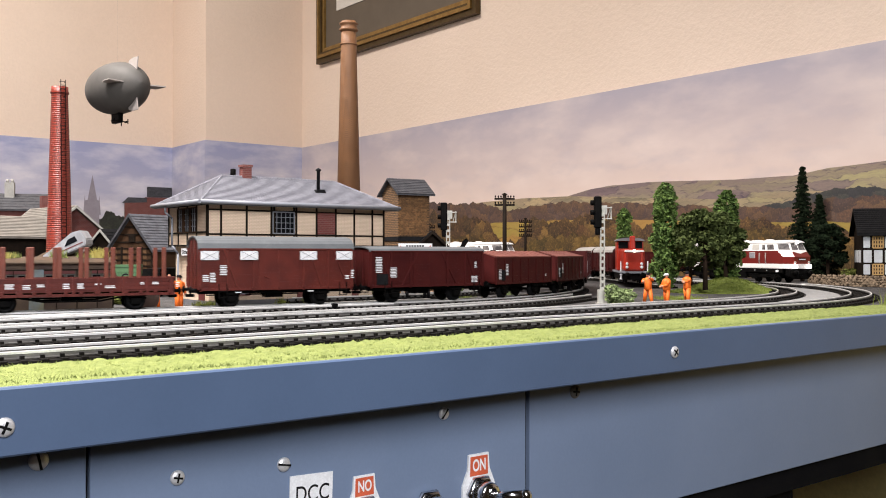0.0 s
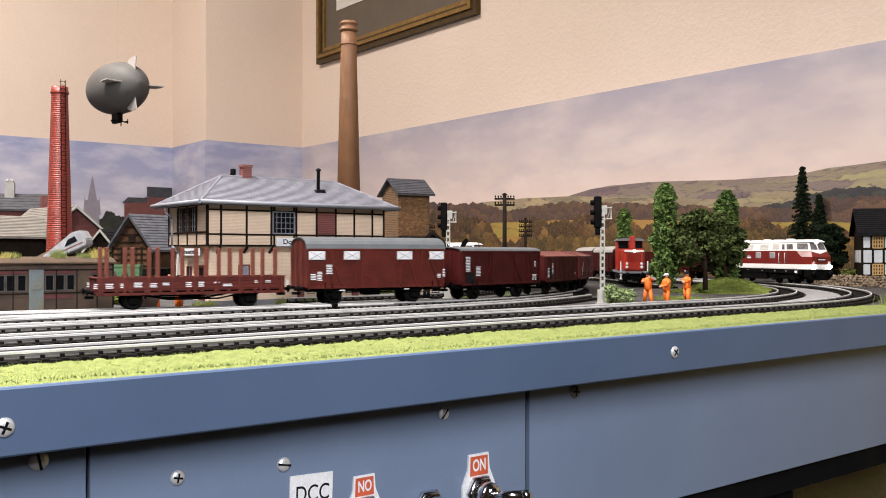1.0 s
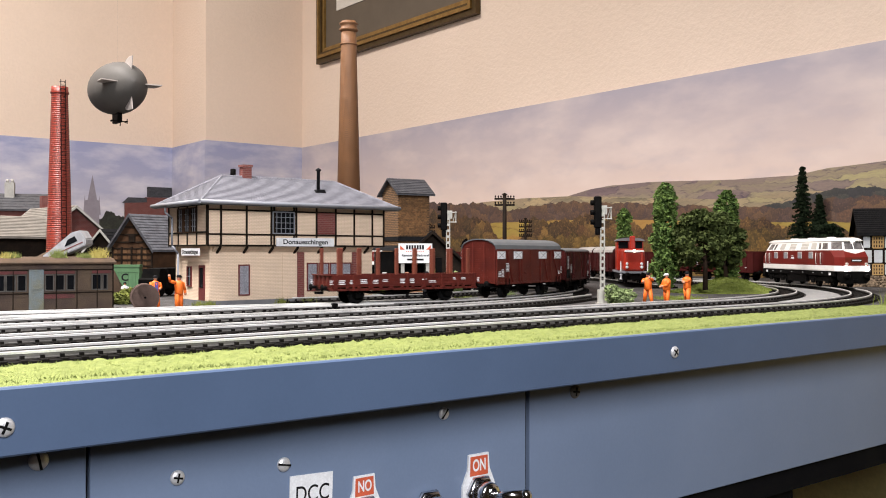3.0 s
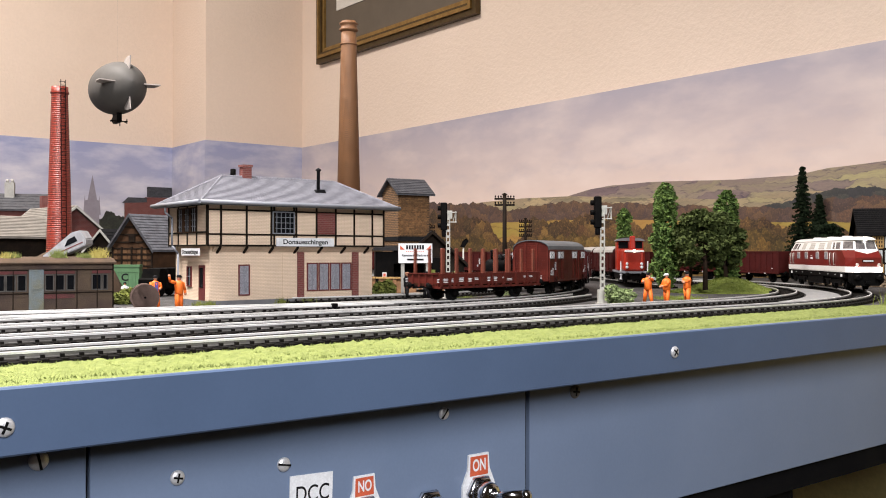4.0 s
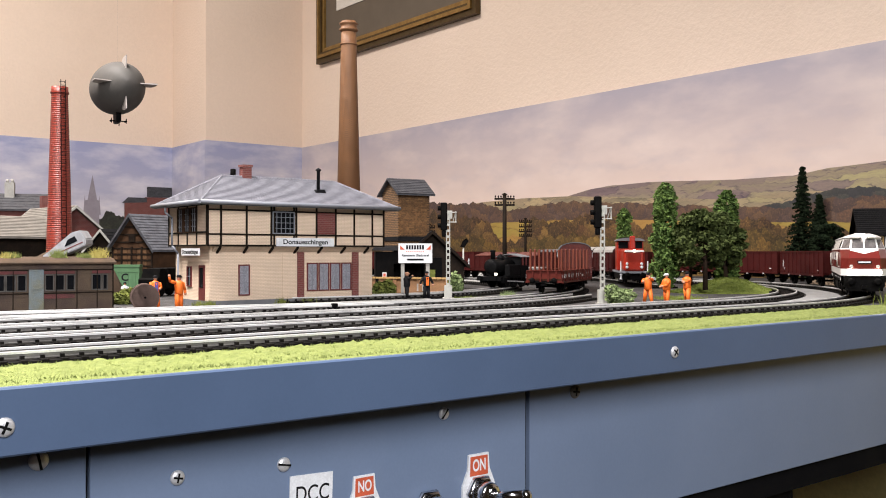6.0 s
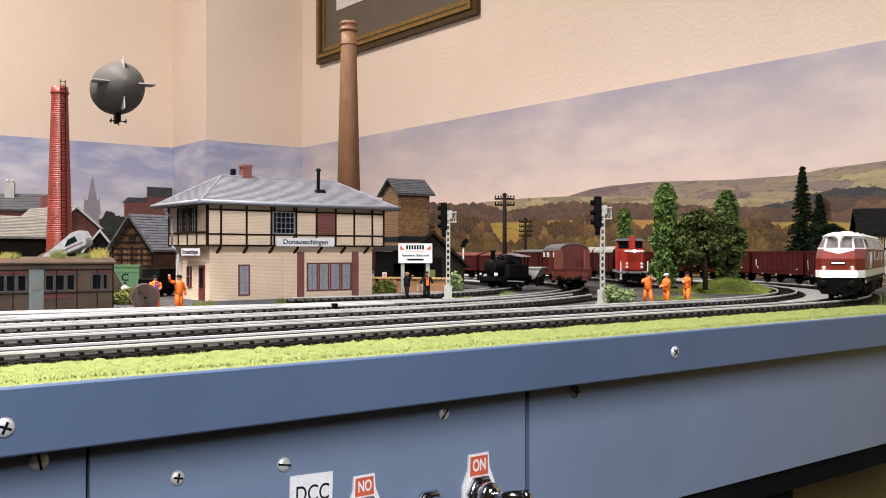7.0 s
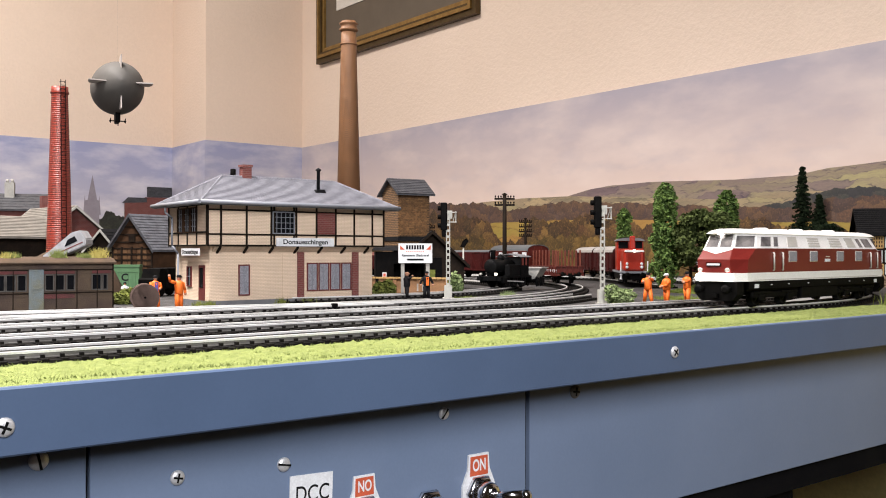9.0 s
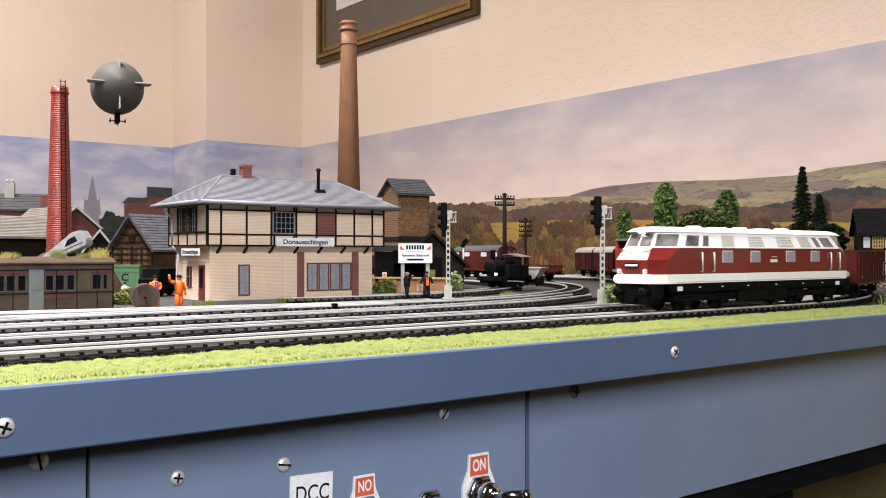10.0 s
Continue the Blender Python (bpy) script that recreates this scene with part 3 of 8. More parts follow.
slab("ground", (-2.0, XE - 0.006, YF + 0.004, YN - 0.006, -0.012, 0.0), GROUND, label="grey ballasted ground of the model railway")
table = thing("layout_table", "blue-grey painted table edge of the model railway", "table")
block("fascia_board", (-1.0, XE - 0.004, YF, YF + 0.0035, -0.0202, 0.0004), FASCIA, table, "blue-grey painted fascia board", 0.0006)
for a, b in ((-0.60, -0.16), (-0.159, 0.0937), (0.0949, 0.2930), (0.2956, 0.90), (0.902, 1.34)):
    block("control_panel", (a, b, 0.312, 0.315, -0.0927 if a > 0.28 else -0.16, -0.0125), PANEL, table, "blue-grey painted panel", 0.0003)
block("frame_rail", (-1.0, XE - 0.01, 0.316, 0.355, -0.108, -0.0126), UNDER, table, "black table frame")
for x in (-0.9, 0.53):
    block("table_leg", (x, x + 0.04, 0.356, 0.396, -1.0, -0.0126), UNDER, table)
block("bracket", (0.45, 0.54, 0.325, 0.36, -0.122, -0.1082), UNDER, table)


def screw(x, z, y, r, material, cross, label, turn=0.0):
    ob = thing("screw", label, "screw", Matrix.Translation((x, y, z)) @ Matrix.Rotation(turn, 4, "Y"), "screws of the table edge")
    bm = bmesh.new()
    lathe(bm, [(r * 0.98, 0.0), (r, -0.0003), (r * 0.88, -0.0009), (r * 0.5, -0.0013), (0, -0.0014)], 24, "y")
    part("head", bm, material, ob)
    bm = bmesh.new()
    w = r * 0.13
    box(bm, -r * (0.62 if cross else 0.93), r * (0.62 if cross else 0.93), -0.00145, -0.0004, -w, w)
    if cross:
        box(bm, -w, w, -0.00147, -0.0004, -r * 0.62, r * 0.62)
    part("slot", bm, UNDER if not cross else IRON, ob)


screw(0.0640, -0.0112, YF, 0.0030, STEEL, True, "bright cross-head screw in the fascia board", 0.4)
screw(0.3762, -0.0098, YF, 0.0031, STEEL, True, "bright cross-head screw in the fascia board", 0.7)
screw(0.0787, -0.0266, 0.312, 0.0032, STEEL, False, "dull steel slotted screw under the fascia board", 1.35)
screw(0.1249, -0.0391, 0.312, 0.0027, STEEL, True, "cross-head steel screw in a control panel", 0.2)
screw(0.1668, -0.0404, 0.312, 0.0028, STEEL, False, "slotted steel screw in a control panel", 0.2)
screw(0.2443, -0.0294, 0.312, 0.0027, STEEL, False, "slotted steel screw in a control panel", -0.9)
screw(0.3257, -0.0274, 0.312, 0.0034, PALETILE, True, "pale cross-head screw in a control panel", 0.1)

# Label and switches on the control panel
sign_dcc = thing("paper_label", "white paper label lettered DCC on the panel", "label", Matrix.Translation((0.1786, 0.312, -0.0554)) @ Matrix.Rotation(radians(2), 4, "Y") @ Matrix.Scale(1.14, 4))
block("card", (-0.0083, 0.0083, -0.0005, 0.0, -0.0085, 0.0085), PRINT, sign_dcc)
letters("lettering", "DCC", 0.0078, BLACKPRINT, sign_dcc, Matrix.Translation((0.0004, -0.00058, 0.0018)) @ FACE_SOUTH, 0.0128, bold=0.004)


def switch_plate(x, z, word, lever, size):
    ob = thing("toggle_switch", f"chrome toggle switch with a red and white {word} plate", "switch", Matrix.Translation((x, 0.312, z)) @ Matrix.Scale(size, 4), "toggle switches of the control panel")
    bm = bmesh.new()
    prism(bm, [(-0.0048, 0.0085), (0.0048, 0.0085), (0.0052, 0.003), (0.0078, -0.003), (0.0078, -0.012), (-0.0078, -0.012), (-0.0078, -0.003), (-0.0052, 0.003)], "y", -0.0008, 0.0)
    part("plate", bm, PRINT, ob, "white bordered switch plate")
    bm = bmesh.new()
    prism(bm, [(-0.0041, 0.0077), (0.0041, 0.0077), (0.0043, 0.0006), (-0.0043, 0.0006)], "y", -0.0010, -0.0008)
    part("red_field", bm, REDPRINT, ob, "red field")
    letters("lettering", word, 0.0060, PRINT, ob, Matrix.Translation((0, -0.00108, 0.0042)) @ FACE_SOUTH, 0.0062)
    toggle(ob, lever)
    return ob


def toggle(ob, lever):
    bm = bmesh.new()
    lathe(bm, [(0.0062, -0.0008), (0.0066, -0.0012), (0.0066, -0.0026), (0.0056, -0.0034)], 6, "y", (0, 0, -0.0055))
    part("nut", bm, CHROME, ob, "hexagonal chrome nut")
    bm = bmesh.new()
    lathe(bm, [(0.0046, -0.003), (0.0046, -0.0075), (0.004, -0.0082), (0.0028, -0.0084)], 20, "y", (0, 0, -0.0055))
    part("collar", bm, CHROME, ob, "threaded chrome collar")
    bm = bmesh.new()
    a, d = Vector((0, -0.008, -0.0055)), Vector(lever)
    rod(bm, a, a + d, 0.0014, 0.0021, 12)
    ball(bm, a + d, 0.00235, n=12)
    part("lever", bm, CHROME, ob, "chrome lever with a rounded end")


switch_plate(0.2636, -0.0594, "ON", (0.0085, -0.009, 0.0005), 1.2)
switch_plate(0.2030, -0.0586, "NO", (0.010, -0.008, -0.002), 1.04)
plain = thing("toggle_switch", "chrome toggle switch without a plate", "switch", Matrix.Translation((0.2351, 0.312, -0.0613)), "toggle switches of the control panel")
plain.scale = (1.2, 1.2, 1.2)
toggle(plain, (0.010, -0.009, 0.0))

# Strip of turf along the edge
random.seed(5)
us, vs = np.arange(-0.5, XE - 0.01, 0.0022), np.arange(0, 1.0001, 1 / 20)


def edge_width(x):
    """The turf follows the loop as it leaves the edge."""
    return 0.0495 + 0.0016 * math.sin(x * 90) + (0.0 if x < 0.66 else min(0.25, ((x - 0.66) / 0.9) ** 2 * 0.55))


verts, faces = [], []
for i, x in enumerate(us):
    w = edge_width(x)
    for j, v in enumerate(vs):
        y = YF + 0.0036 + v * w
        rim = min(1, 6 * v, 6 * (1 - v))
        z = 0.0003 + rim * (0.0012 + 0.0014 * noise.noise(Vector((x * 260, y * 260, 1))) + 0.0010 * noise.noise(Vector((x * 700, y * 700, 5))))
        verts.append((x, y, max(z, 0.0002)))
        if i and j:
            k, n = i * len(vs) + j, len(vs)
            faces.append((k - n - 1, k - 1, k, k - n))
turf = new("grass_strip", pymesh("grass_strip", verts, faces, TURF, True))
tagged(turf, "yellow-green scatter turf along the table's edge", "grass", kind="stuff")


def fibres(name, spots, tall, material, label, seed, lean=0.5, wide=0.00022):
    """Upright grass fibres: three-sided blades in one mesh of stuff."""
    rnd = random.Random(seed)
    verts, faces = [], []
    for x, y, z in spots:
        h = tall * rnd.uniform(0.5, 1.1)
        a, l = rnd.uniform(0, 6.28), rnd.uniform(0, lean) * h
        k = len(verts)
        verts += [(x - wide * math.sin(a + 1.5), y + wide * math.cos(a + 1.5), z), (x + wide * math.sin(a + 1.5), y - wide * math.cos(a + 1.5), z), (x + l * math.cos(a), y + l * math.sin(a), z + h)]
        faces.append((k, k + 1, k + 2))
    ob = new(name, pymesh(name, verts, faces, material))
    return tagged(ob, label, "grass", kind="stuff")


rnd = random.Random(11)
spots = []
for _ in range(26000):
    x = rnd.uniform(-0.05, 1.1)
    spots.append((x, YF + 0.0045 + rnd.random() * (edge_width(x) - 0.002), 0.0008))
fibres("grass_fibres", spots, 0.0011, TURF, "short yellow-green grass fibres", 12, 1.2, 0.00030)
spots = [(0.74 + rnd.gauss(0, 0.02), 0.334 + rnd.gauss(0, 0.008), 0.0005) for _ in range(900)]
fibres("grass_tuft", spots, 0.013, LAWN, "tall green grass tuft at the table's edge", 13, 0.5, 0.0003)


# ---------------------------------------------------------------- tracks
SLEEPER_BM = bmesh.new()
box(SLEEPER_BM, -0.0012, 0.0012, -0.0148, 0.0148, 0.0, 0.0020, bevel=0.0002)
for yy in (-0.0100, -0.0066, 0.0066, 0.0100):
    box(SLEEPER_BM, -0.0007, 0.0007, yy - 0.0008, yy + 0.0008, 0.0018, 0.0032)
SLEEPER_ME = bpy.data.meshes.new("sleeper")
bmesh.ops.recalc_face_normals(SLEEPER_BM, faces=SLEEPER_BM.faces)
SLEEPER_BM.to_mesh(SLEEPER_ME)
SLEEPER_BM.free()
SLEEPER_ME.materials.append(SLEEPER)


def track(line, s0, s1, label, single=None, spacing=0.0069):
    """Two rails and their sleepers along line(s); those sleepers whose place suits single() are parts of their own."""
    ob = thing("railway_track", label, "railway track", group="tracks of the model railway")
    n = max(2, int((s1 - s0) / 0.012))
    pts = [line(s0 + (s1 - s0) * i / n) for i in range(n + 1)]
    dirs = [(pts[min(i + 1, n)] - pts[max(i - 1, 0)]).normalized() for i in range(n + 1)]
    for side in (-1, 1):
        for name, prof, mat in (("rail", [(-0.00050, 0.0040), (-0.00050, 0.0049), (-0.0003, 0.0050), (0.0003, 0.0050), (0.00050, 0.0049), (0.00050, 0.0040)], RAIL), ("rail_web", [(-0.0010, 0.0022), (-0.0010, 0.0026), (-0.0003, 0.0028), (-0.0003, 0.0040), (0.0003, 0.0040), (0.0003, 0.0028), (0.0010, 0.0026), (0.0010, 0.0022)], RAILSIDE)):
            bm = bmesh.new()
            rings = []
            for p, d in zip(pts, dirs):
                q = Vector((-d.y, d.x))
                rings.append([bm.verts.new((*(p + q * (side * 0.0083 + o)), z)) for o, z in prof])
            for a, b in zip(rings, rings[1:]):
                for i in range(len(prof) - 1):
                    bm.faces.new((a[i], b[i], b[i + 1], a[i + 1]))
            part(name, bm, mat, ob)
    # Continuous black strip under each rail, out to the sleeper ends
    for side in (-1, 1):
        bm = bmesh.new()
        rings = []
        for p, d in zip(pts, dirs):
            q = Vector((-d.y, d.x))
            rings.append([bm.verts.new((*(p + q * (side * o)), z)) for o, z in ((0.0062, 0.0002), (0.0062, 0.0017), (0.0144, 0.0017), (0.0149, 0.0002))])
        for a, b in zip(rings, rings[1:]):
            for i in range(3):
                bm.faces.new((a[i], b[i], b[i + 1], a[i + 1]))
        part("sleeper_web", bm, SLEEPER, ob, "black strip joining the sleeper ends")
    rest_v, rest_f = [], []
    base = np.array([v.co for v in SLEEPER_ME.vertices])
    polys = [tuple(p.vertices) for p in SLEEPER_ME.polygons]
    for i in range(int((s1 - s0) / spacing)):
        s = s0 + i * spacing
        p, d = line(s), line(s + 0.002) - line(s - 0.002)
        a = math.atan2(d.y, d.x)
        if single and single(p):
            piece("sleeper", SLEEPER_ME, ob, Matrix.Translation((p.x, p.y, 0.0002)) @ Matrix.Rotation(a, 4, "Z"))
        else:
            k = len(rest_v)
            c, t = math.cos(a), math.sin(a)
            rest_v += [(p.x + c * v[0] - t * v[1], p.y + t * v[0] + c * v[1], v[2] + 0.0002) for v in base]
            rest_f += [tuple(q + k for q in f) for f in polys]
    if rest_v:
        r = new("sleeper_run", pymesh("sleeper_run", rest_v, rest_f, SLEEPER))
        r.parent = ob
        r["kind"] = "stuff"
    return ob


def bezier(p0, p1, p2, p3):
    p0, p1, p2, p3 = (Vector(p) for p in (p0, p1, p2, p3))
    return lambda t: p0 * (1 - t) ** 3 + p1 * 3 * t * (1 - t) ** 2 + p2 * 3 * t * t * (1 - t) + p3 * t ** 3


track(front_loop, -1.2, 1.55, "main line track with black sleepers along the table's edge", lambda p: -0.02 < p.x < 0.72 and p.y < 0.40)
track(lambda s: front_loop(s, Y2 - Y1), -1.2, 1.40, "second main line track with black sleepers", lambda p: 0.0 < p.x < 0.70 and p.y < 0.45)
track(lambda s: Vector((s, Y3)), -0.6, 0.30, "station track with black sleepers", lambda p: 0.08 < p.x < 0.45)
b1 = bezier((0.3005, Y3), (0.40, Y3), (0.50, 0.505), (0.585, 0.552))
track(lambda s: b1(s), 0, 1, "turnout track joining the goods line", spacing=0.0063 / 0.31)
track(yard_loop, -1.0, 1.75, "goods line track curving round behind the station", lambda p: 0.1 < p.x < 0.5 and p.y < 0.65)
b2 = bezier((-0.5, 0.552), (-0.1, 0.552), (0.15, 0.552), (0.372, 0.540))
track(lambda s: b2(s), 0, 1, "siding track in front of the signal box", spacing=0.0063 / 0.88)
b3 = bezier((-0.30, Y3), (-0.05, Y3), (0.06, 0.5460), (0.34, 0.5440))
cross = track(lambda s: b3(s), 0, 1, "crossover track between the station track and the siding", spacing=0.0066 / 0.65)
cross.location.z = 0.0004
STEAM_C = Vector((0.44, 0.985))
track(lambda s: STEAM_C + 0.335 * Vector((math.cos(s / 0.335), math.sin(s / 0.335))), -0.62, 0.3, "shed track curving behind the signal", None)
road_v, road_f = [], []
for i in range(61):
    sr = 0.08 + 1.0 * i / 60
    for inset_ in (0.0165, Y2 - Y1 - 0.0165):
        q = front_loop(sr, inset_)
        road_v.append((q.x, q.y, 0.0012))
    if i:
        road_f.append((2 * i - 2, 2 * i - 1, 2 * i + 1, 2 * i))
tagged(new("path", pymesh("path", road_v, road_f, PATHGREY)), "pale grey gravel strip between the loop tracks", "path", kind="structure")
PARK0, PARK_A = Vector((0.899, 0.749)), radians(56)
track(lambda s: PARK0 + s * Vector((math.cos(PARK_A), math.sin(PARK_A))), -0.10, 0.42, "siding track of the parked goods train")


# ---------------------------------------------------------------- rolling stock, built along +x on the rails
def axle(parent, x, r=0.0056):
    bm = bmesh.new()
    for y in (-1, 1):
        lathe(bm, [(r + 0.0008, y * 0.0070), (r + 0.0008, y * 0.0077), (r, y * 0.0079), (r, y * 0.0102), (r * 0.72, y * 0.0103), (r * 0.66, y * 0.0097), (r * 0.3, y * 0.0099), (0.0, y * 0.0112)], 20, "y", (x, 0, r))
    rod(bm, (x, -0.007, r), (x, 0.007, r), 0.0011)
    return part("wheelset", bm, IRON, parent)


def axle_guard(bm, x, y, top):
    """A W-shaped axle guard with box and spring outside the wheel."""
    s = 1 if y > 0 else -1
    for dx in (-1, 1):
        prism(bm, [(x + dx * 0.0078, top), (x + dx * 0.0060, top), (x + dx * 0.0012, 0.0040), (x + dx * 0.0028, 0.0040)], "y", y, y + s * 0.0008)
    box(bm, x - 0.0026, x + 0.0026, y, y + s * 0.0022, 0.0036, 0.0072)
    for i in range(3):
        box(bm, x - 0.0078 + 0.0016 * i, x + 0.0078 - 0.0016 * i, y + s * 0.0006, y + s * 0.0020, 0.0094 - 0.0008 * i, 0.0101 - 0.0008 * i)


def running_gear(parent, length, base, floor=0.0112):
    bm = bmesh.new()
    for y in (-0.0105, 0.0105):
        box(bm, -length / 2, length / 2, y - 0.0007, y + 0.0007, floor - 0.0026, floor)
        for x in (-base / 2, base / 2):
            axle_guard(bm, x, math.copysign(0.0108, y), floor)
    for i in range(7):
        x = -length / 2 + length * i / 6
        box(bm, x - 0.0007, x + 0.0007, -0.0104, 0.0104, floor - 0.0020, floor)
    rod(bm, (-base * 0.3, 0, 0.0075), (base * 0.3, 0, 0.0075), 0.0005)
    box(bm, -0.006, 0.006, -0.006, 0.004, 0.0055, floor)
    part("underframe", bm, BLACK, parent, "black underframe with springs")
    for x in (-base / 2, base / 2):
        axle(parent, x)
    for e in (-1, 1):
        for y in (-0.0098, 0.0098):
            bm = bmesh.new()
            rod(bm, (e * length / 2, y, 0.0112), (e * (length / 2 + 0.0042), y, 0.0112), 0.0011)
            lathe(bm, [(0.0024, e * (length / 2 + 0.0042)), (0.0026, e * (length / 2 + 0.0046)), (0.0012, e * (length / 2 + 0.0056))], 14, "x", (0, y, 0.0112))
            part("buffer", bm, BLACK, parent)
        bm = bmesh.new()
        box(bm, e * length / 2, e * (length / 2 + 0.0050), -0.0022, 0.0022, 0.0066, 0.0084)
        part("coupling", bm, BLACK, parent)


def marks(parent, side, spots, y, material=None):
    """Unreadable lettering as small bars; spots: x, z, width, height."""
    for x, z, w, h in spots:
        bm = bmesh.new()
        n = max(1, round(h / 0.0011))
        for i in range(n):
            zz = z + h * i / n
            box(bm, x - w / 2, x + w / 2 - (0.0004 * (i % 2)), min(side * y, side * (y + 0.00012)), max(side * y, side * (y + 0.00012)), zz, zz + h / n * 0.55)
        part("marking", bm, material or PRINT, parent)


def boards(bm, x0, x1, y, side, z0, z1, pitch=0.0016, proud=0.00036):
    """Horizontal planks with recessed joints on a side wall."""
    n = max(1, round((z1 - z0) / pitch))
    h = (z1 - z0) / n
    for i in range(n):
        a, b = sorted((side * y, side * (y + proud)))
        box(bm, x0, x1, a, b, z0 + i * h + 0.00020, z0 + (i + 1) * h - 0.00020)


def arched(w, eave, top, n=10):
    """Half outline of an arched roof over a body w wide: (y, z) from right to left."""
    return [(w / 2 * math.cos(math.pi * i / n), eave + (top - eave) * math.sin(math.pi * i / n) ** 0.8) for i in range(n + 1)]


def goods_van(name, label, length, eave, top, base, paint, roof_paint, windows, braces, group="goods train"):
    ob = thing(name, label, "railway wagon", group=group)
    w, z0 = 0.0310, 0.0115
    bm = bmesh.new()
    prism(bm, [(-w / 2, z0), (w / 2, z0)] + arched(w, eave, top - 0.0008)[:], "x", -length / 2, length / 2)
    part("body", bm, paint, ob, "oxide-red body shell")
    for side in (-1, 1):
        bm = bmesh.new()
        boards(bm, -length / 2 + 0.001, length / 2 - 0.001, w / 2, side, z0 + 0.0004, eave - 0.0012)
        part("side_boarding", bm, paint, ob)["kind"] = "stuff"
        bm = bmesh.new()
        y = side * (w / 2 + 0.00018)
        y0, y1 = sorted((y, y + side * 0.0010))
        for x in np.linspace(-length / 2 + 0.0006, length / 2 - 0.0006, 7):
            box(bm, x - 0.0006, x + 0.0006, y0, y1, z0 - 0.0010, eave - 0.0004)
        box(bm, -length / 2, length / 2, y0, y1, z0 - 0.0006, z0 + 0.0009)
        box(bm, -length / 2, length / 2, y0, y1, eave - 0.0014, eave - 0.0004)
        part("side_framing", bm, paint, ob)
        for a, b in braces:
            bm = bmesh.new()
            x0, x1 = a * length, b * length
            prism(bm, [(x0, eave - 0.001), (x0 + 0.0012, eave - 0.001), (x1 + 0.0012, z0 + 0.001), (x1, z0 + 0.001)], "y", *sorted((side * (w / 2 + 0.0002), side * (w / 2 + 0.0013))))
            part("diagonal_brace", bm, paint, ob)
        bm = bmesh.new()
        boards(bm, -0.0135, 0.0135, w / 2 + 0.0007, side, z0 + 0.0008, eave - 0.0018, 0.0021, 0.0003)
        part("door_boarding", bm, paint, ob)["kind"] = "stuff"
        bm = bmesh.new()
        box(bm, -0.0138, 0.0138, *sorted((side * (w / 2 + 0.0003), side * (w / 2 + 0.0007))), z0 + 0.0004, eave - 0.0014)
        door = part("sliding_door", bm, paint, ob)
        bm = bmesh.new()
        rod(bm, (-0.0105, side * (w / 2 + 0.0013), 0.020), (-0.0070, side * (w / 2 + 0.0013), 0.0185), 0.0004, n=6)
        part("handle", bm, paint, door)
        for x in windows:
            flap = block("ventilation_flap", (x - 0.0058, x + 0.0058, *sorted((side * (w / 2 + 0.0004), side * (w / 2 + 0.0016))), eave - 0.0080, eave - 0.0022), PRINT, ob, "white ventilation flap")
            bm = bmesh.new()
            for d in (-1, 1):
                prism(bm, [(x - 0.0056, eave - 0.0051 - d * 0.0027), (x - 0.0052, eave - 0.0051 - d * 0.0027), (x + 0.0056, eave - 0.0051 + d * 0.0027), (x + 0.0052, eave - 0.0051 + d * 0.0027)], "y", *sorted((side * (w / 2 + 0.0016), side * (w / 2 + 0.0018))))
            part("cross_bars", bm, GREYROOF, flap)
    for e in (-1, 1):
        bm = bmesh.new()
        n = 22
        for i in range(n):
            z = z0 + 0.0006 + (top - z0 - 0.003) * i / n
            half = w / 2 - 0.0006 if z < eave - 0.001 else (w / 2) * math.sqrt(max(0.05, 1 - ((z + 0.0012 - eave) / (top - eave)) ** 2)) - 0.001
            a, b = sorted((e * length / 2, e * (length / 2 + 0.0003)))
            box(bm, a, b, -half, half, z, z + 0.00095)
        part("end_boarding", bm, paint, ob)["kind"] = "stuff"
        a, b = sorted((e * length / 2, e * (length / 2 + 0.0010)))
        for y, zz in ((-0.0052, top - 0.003), (0.0052, top - 0.003), (-w / 2 + 0.0007, eave), (w / 2 - 0.0007, eave)):
            block("end_post", (a, b, y - 0.0007, y + 0.0007, z0, zz), paint, ob)
    bm = bmesh.new()
    outer, inner = arched(w + 0.0014, eave - 0.0004, top), arched(w + 0.0014, eave - 0.0012, top - 0.0008)
    prism(bm, outer + inner[::-1], "x", -length / 2 - 0.0012, length / 2 + 0.0012)
    roof = part("roof", bm, roof_paint, ob, "grey arched roof")
    for f in roof.data.polygons:
        f.use_smooth = False
    for side in (-1, 1):
        for x in (-length * 0.36, length * 0.43):
            bm = bmesh.new()
            a, b = sorted((side * (w / 2 + 0.0004), side * (w / 2 + 0.0022)))
            for z in (0.0062, 0.0100):
                box(bm, x - 0.0028, x + 0.0028, a, b, z, z + 0.0006)
            for dx in (-0.0028, 0.0024):
                box(bm, x + dx, x + dx + 0.0004, a, a + 0.0006, 0.0062, z0 + 0.0040)
            part("foot_step", bm, BLACK, ob, "black foot step")
    running_gear(ob, length, base)
    return ob


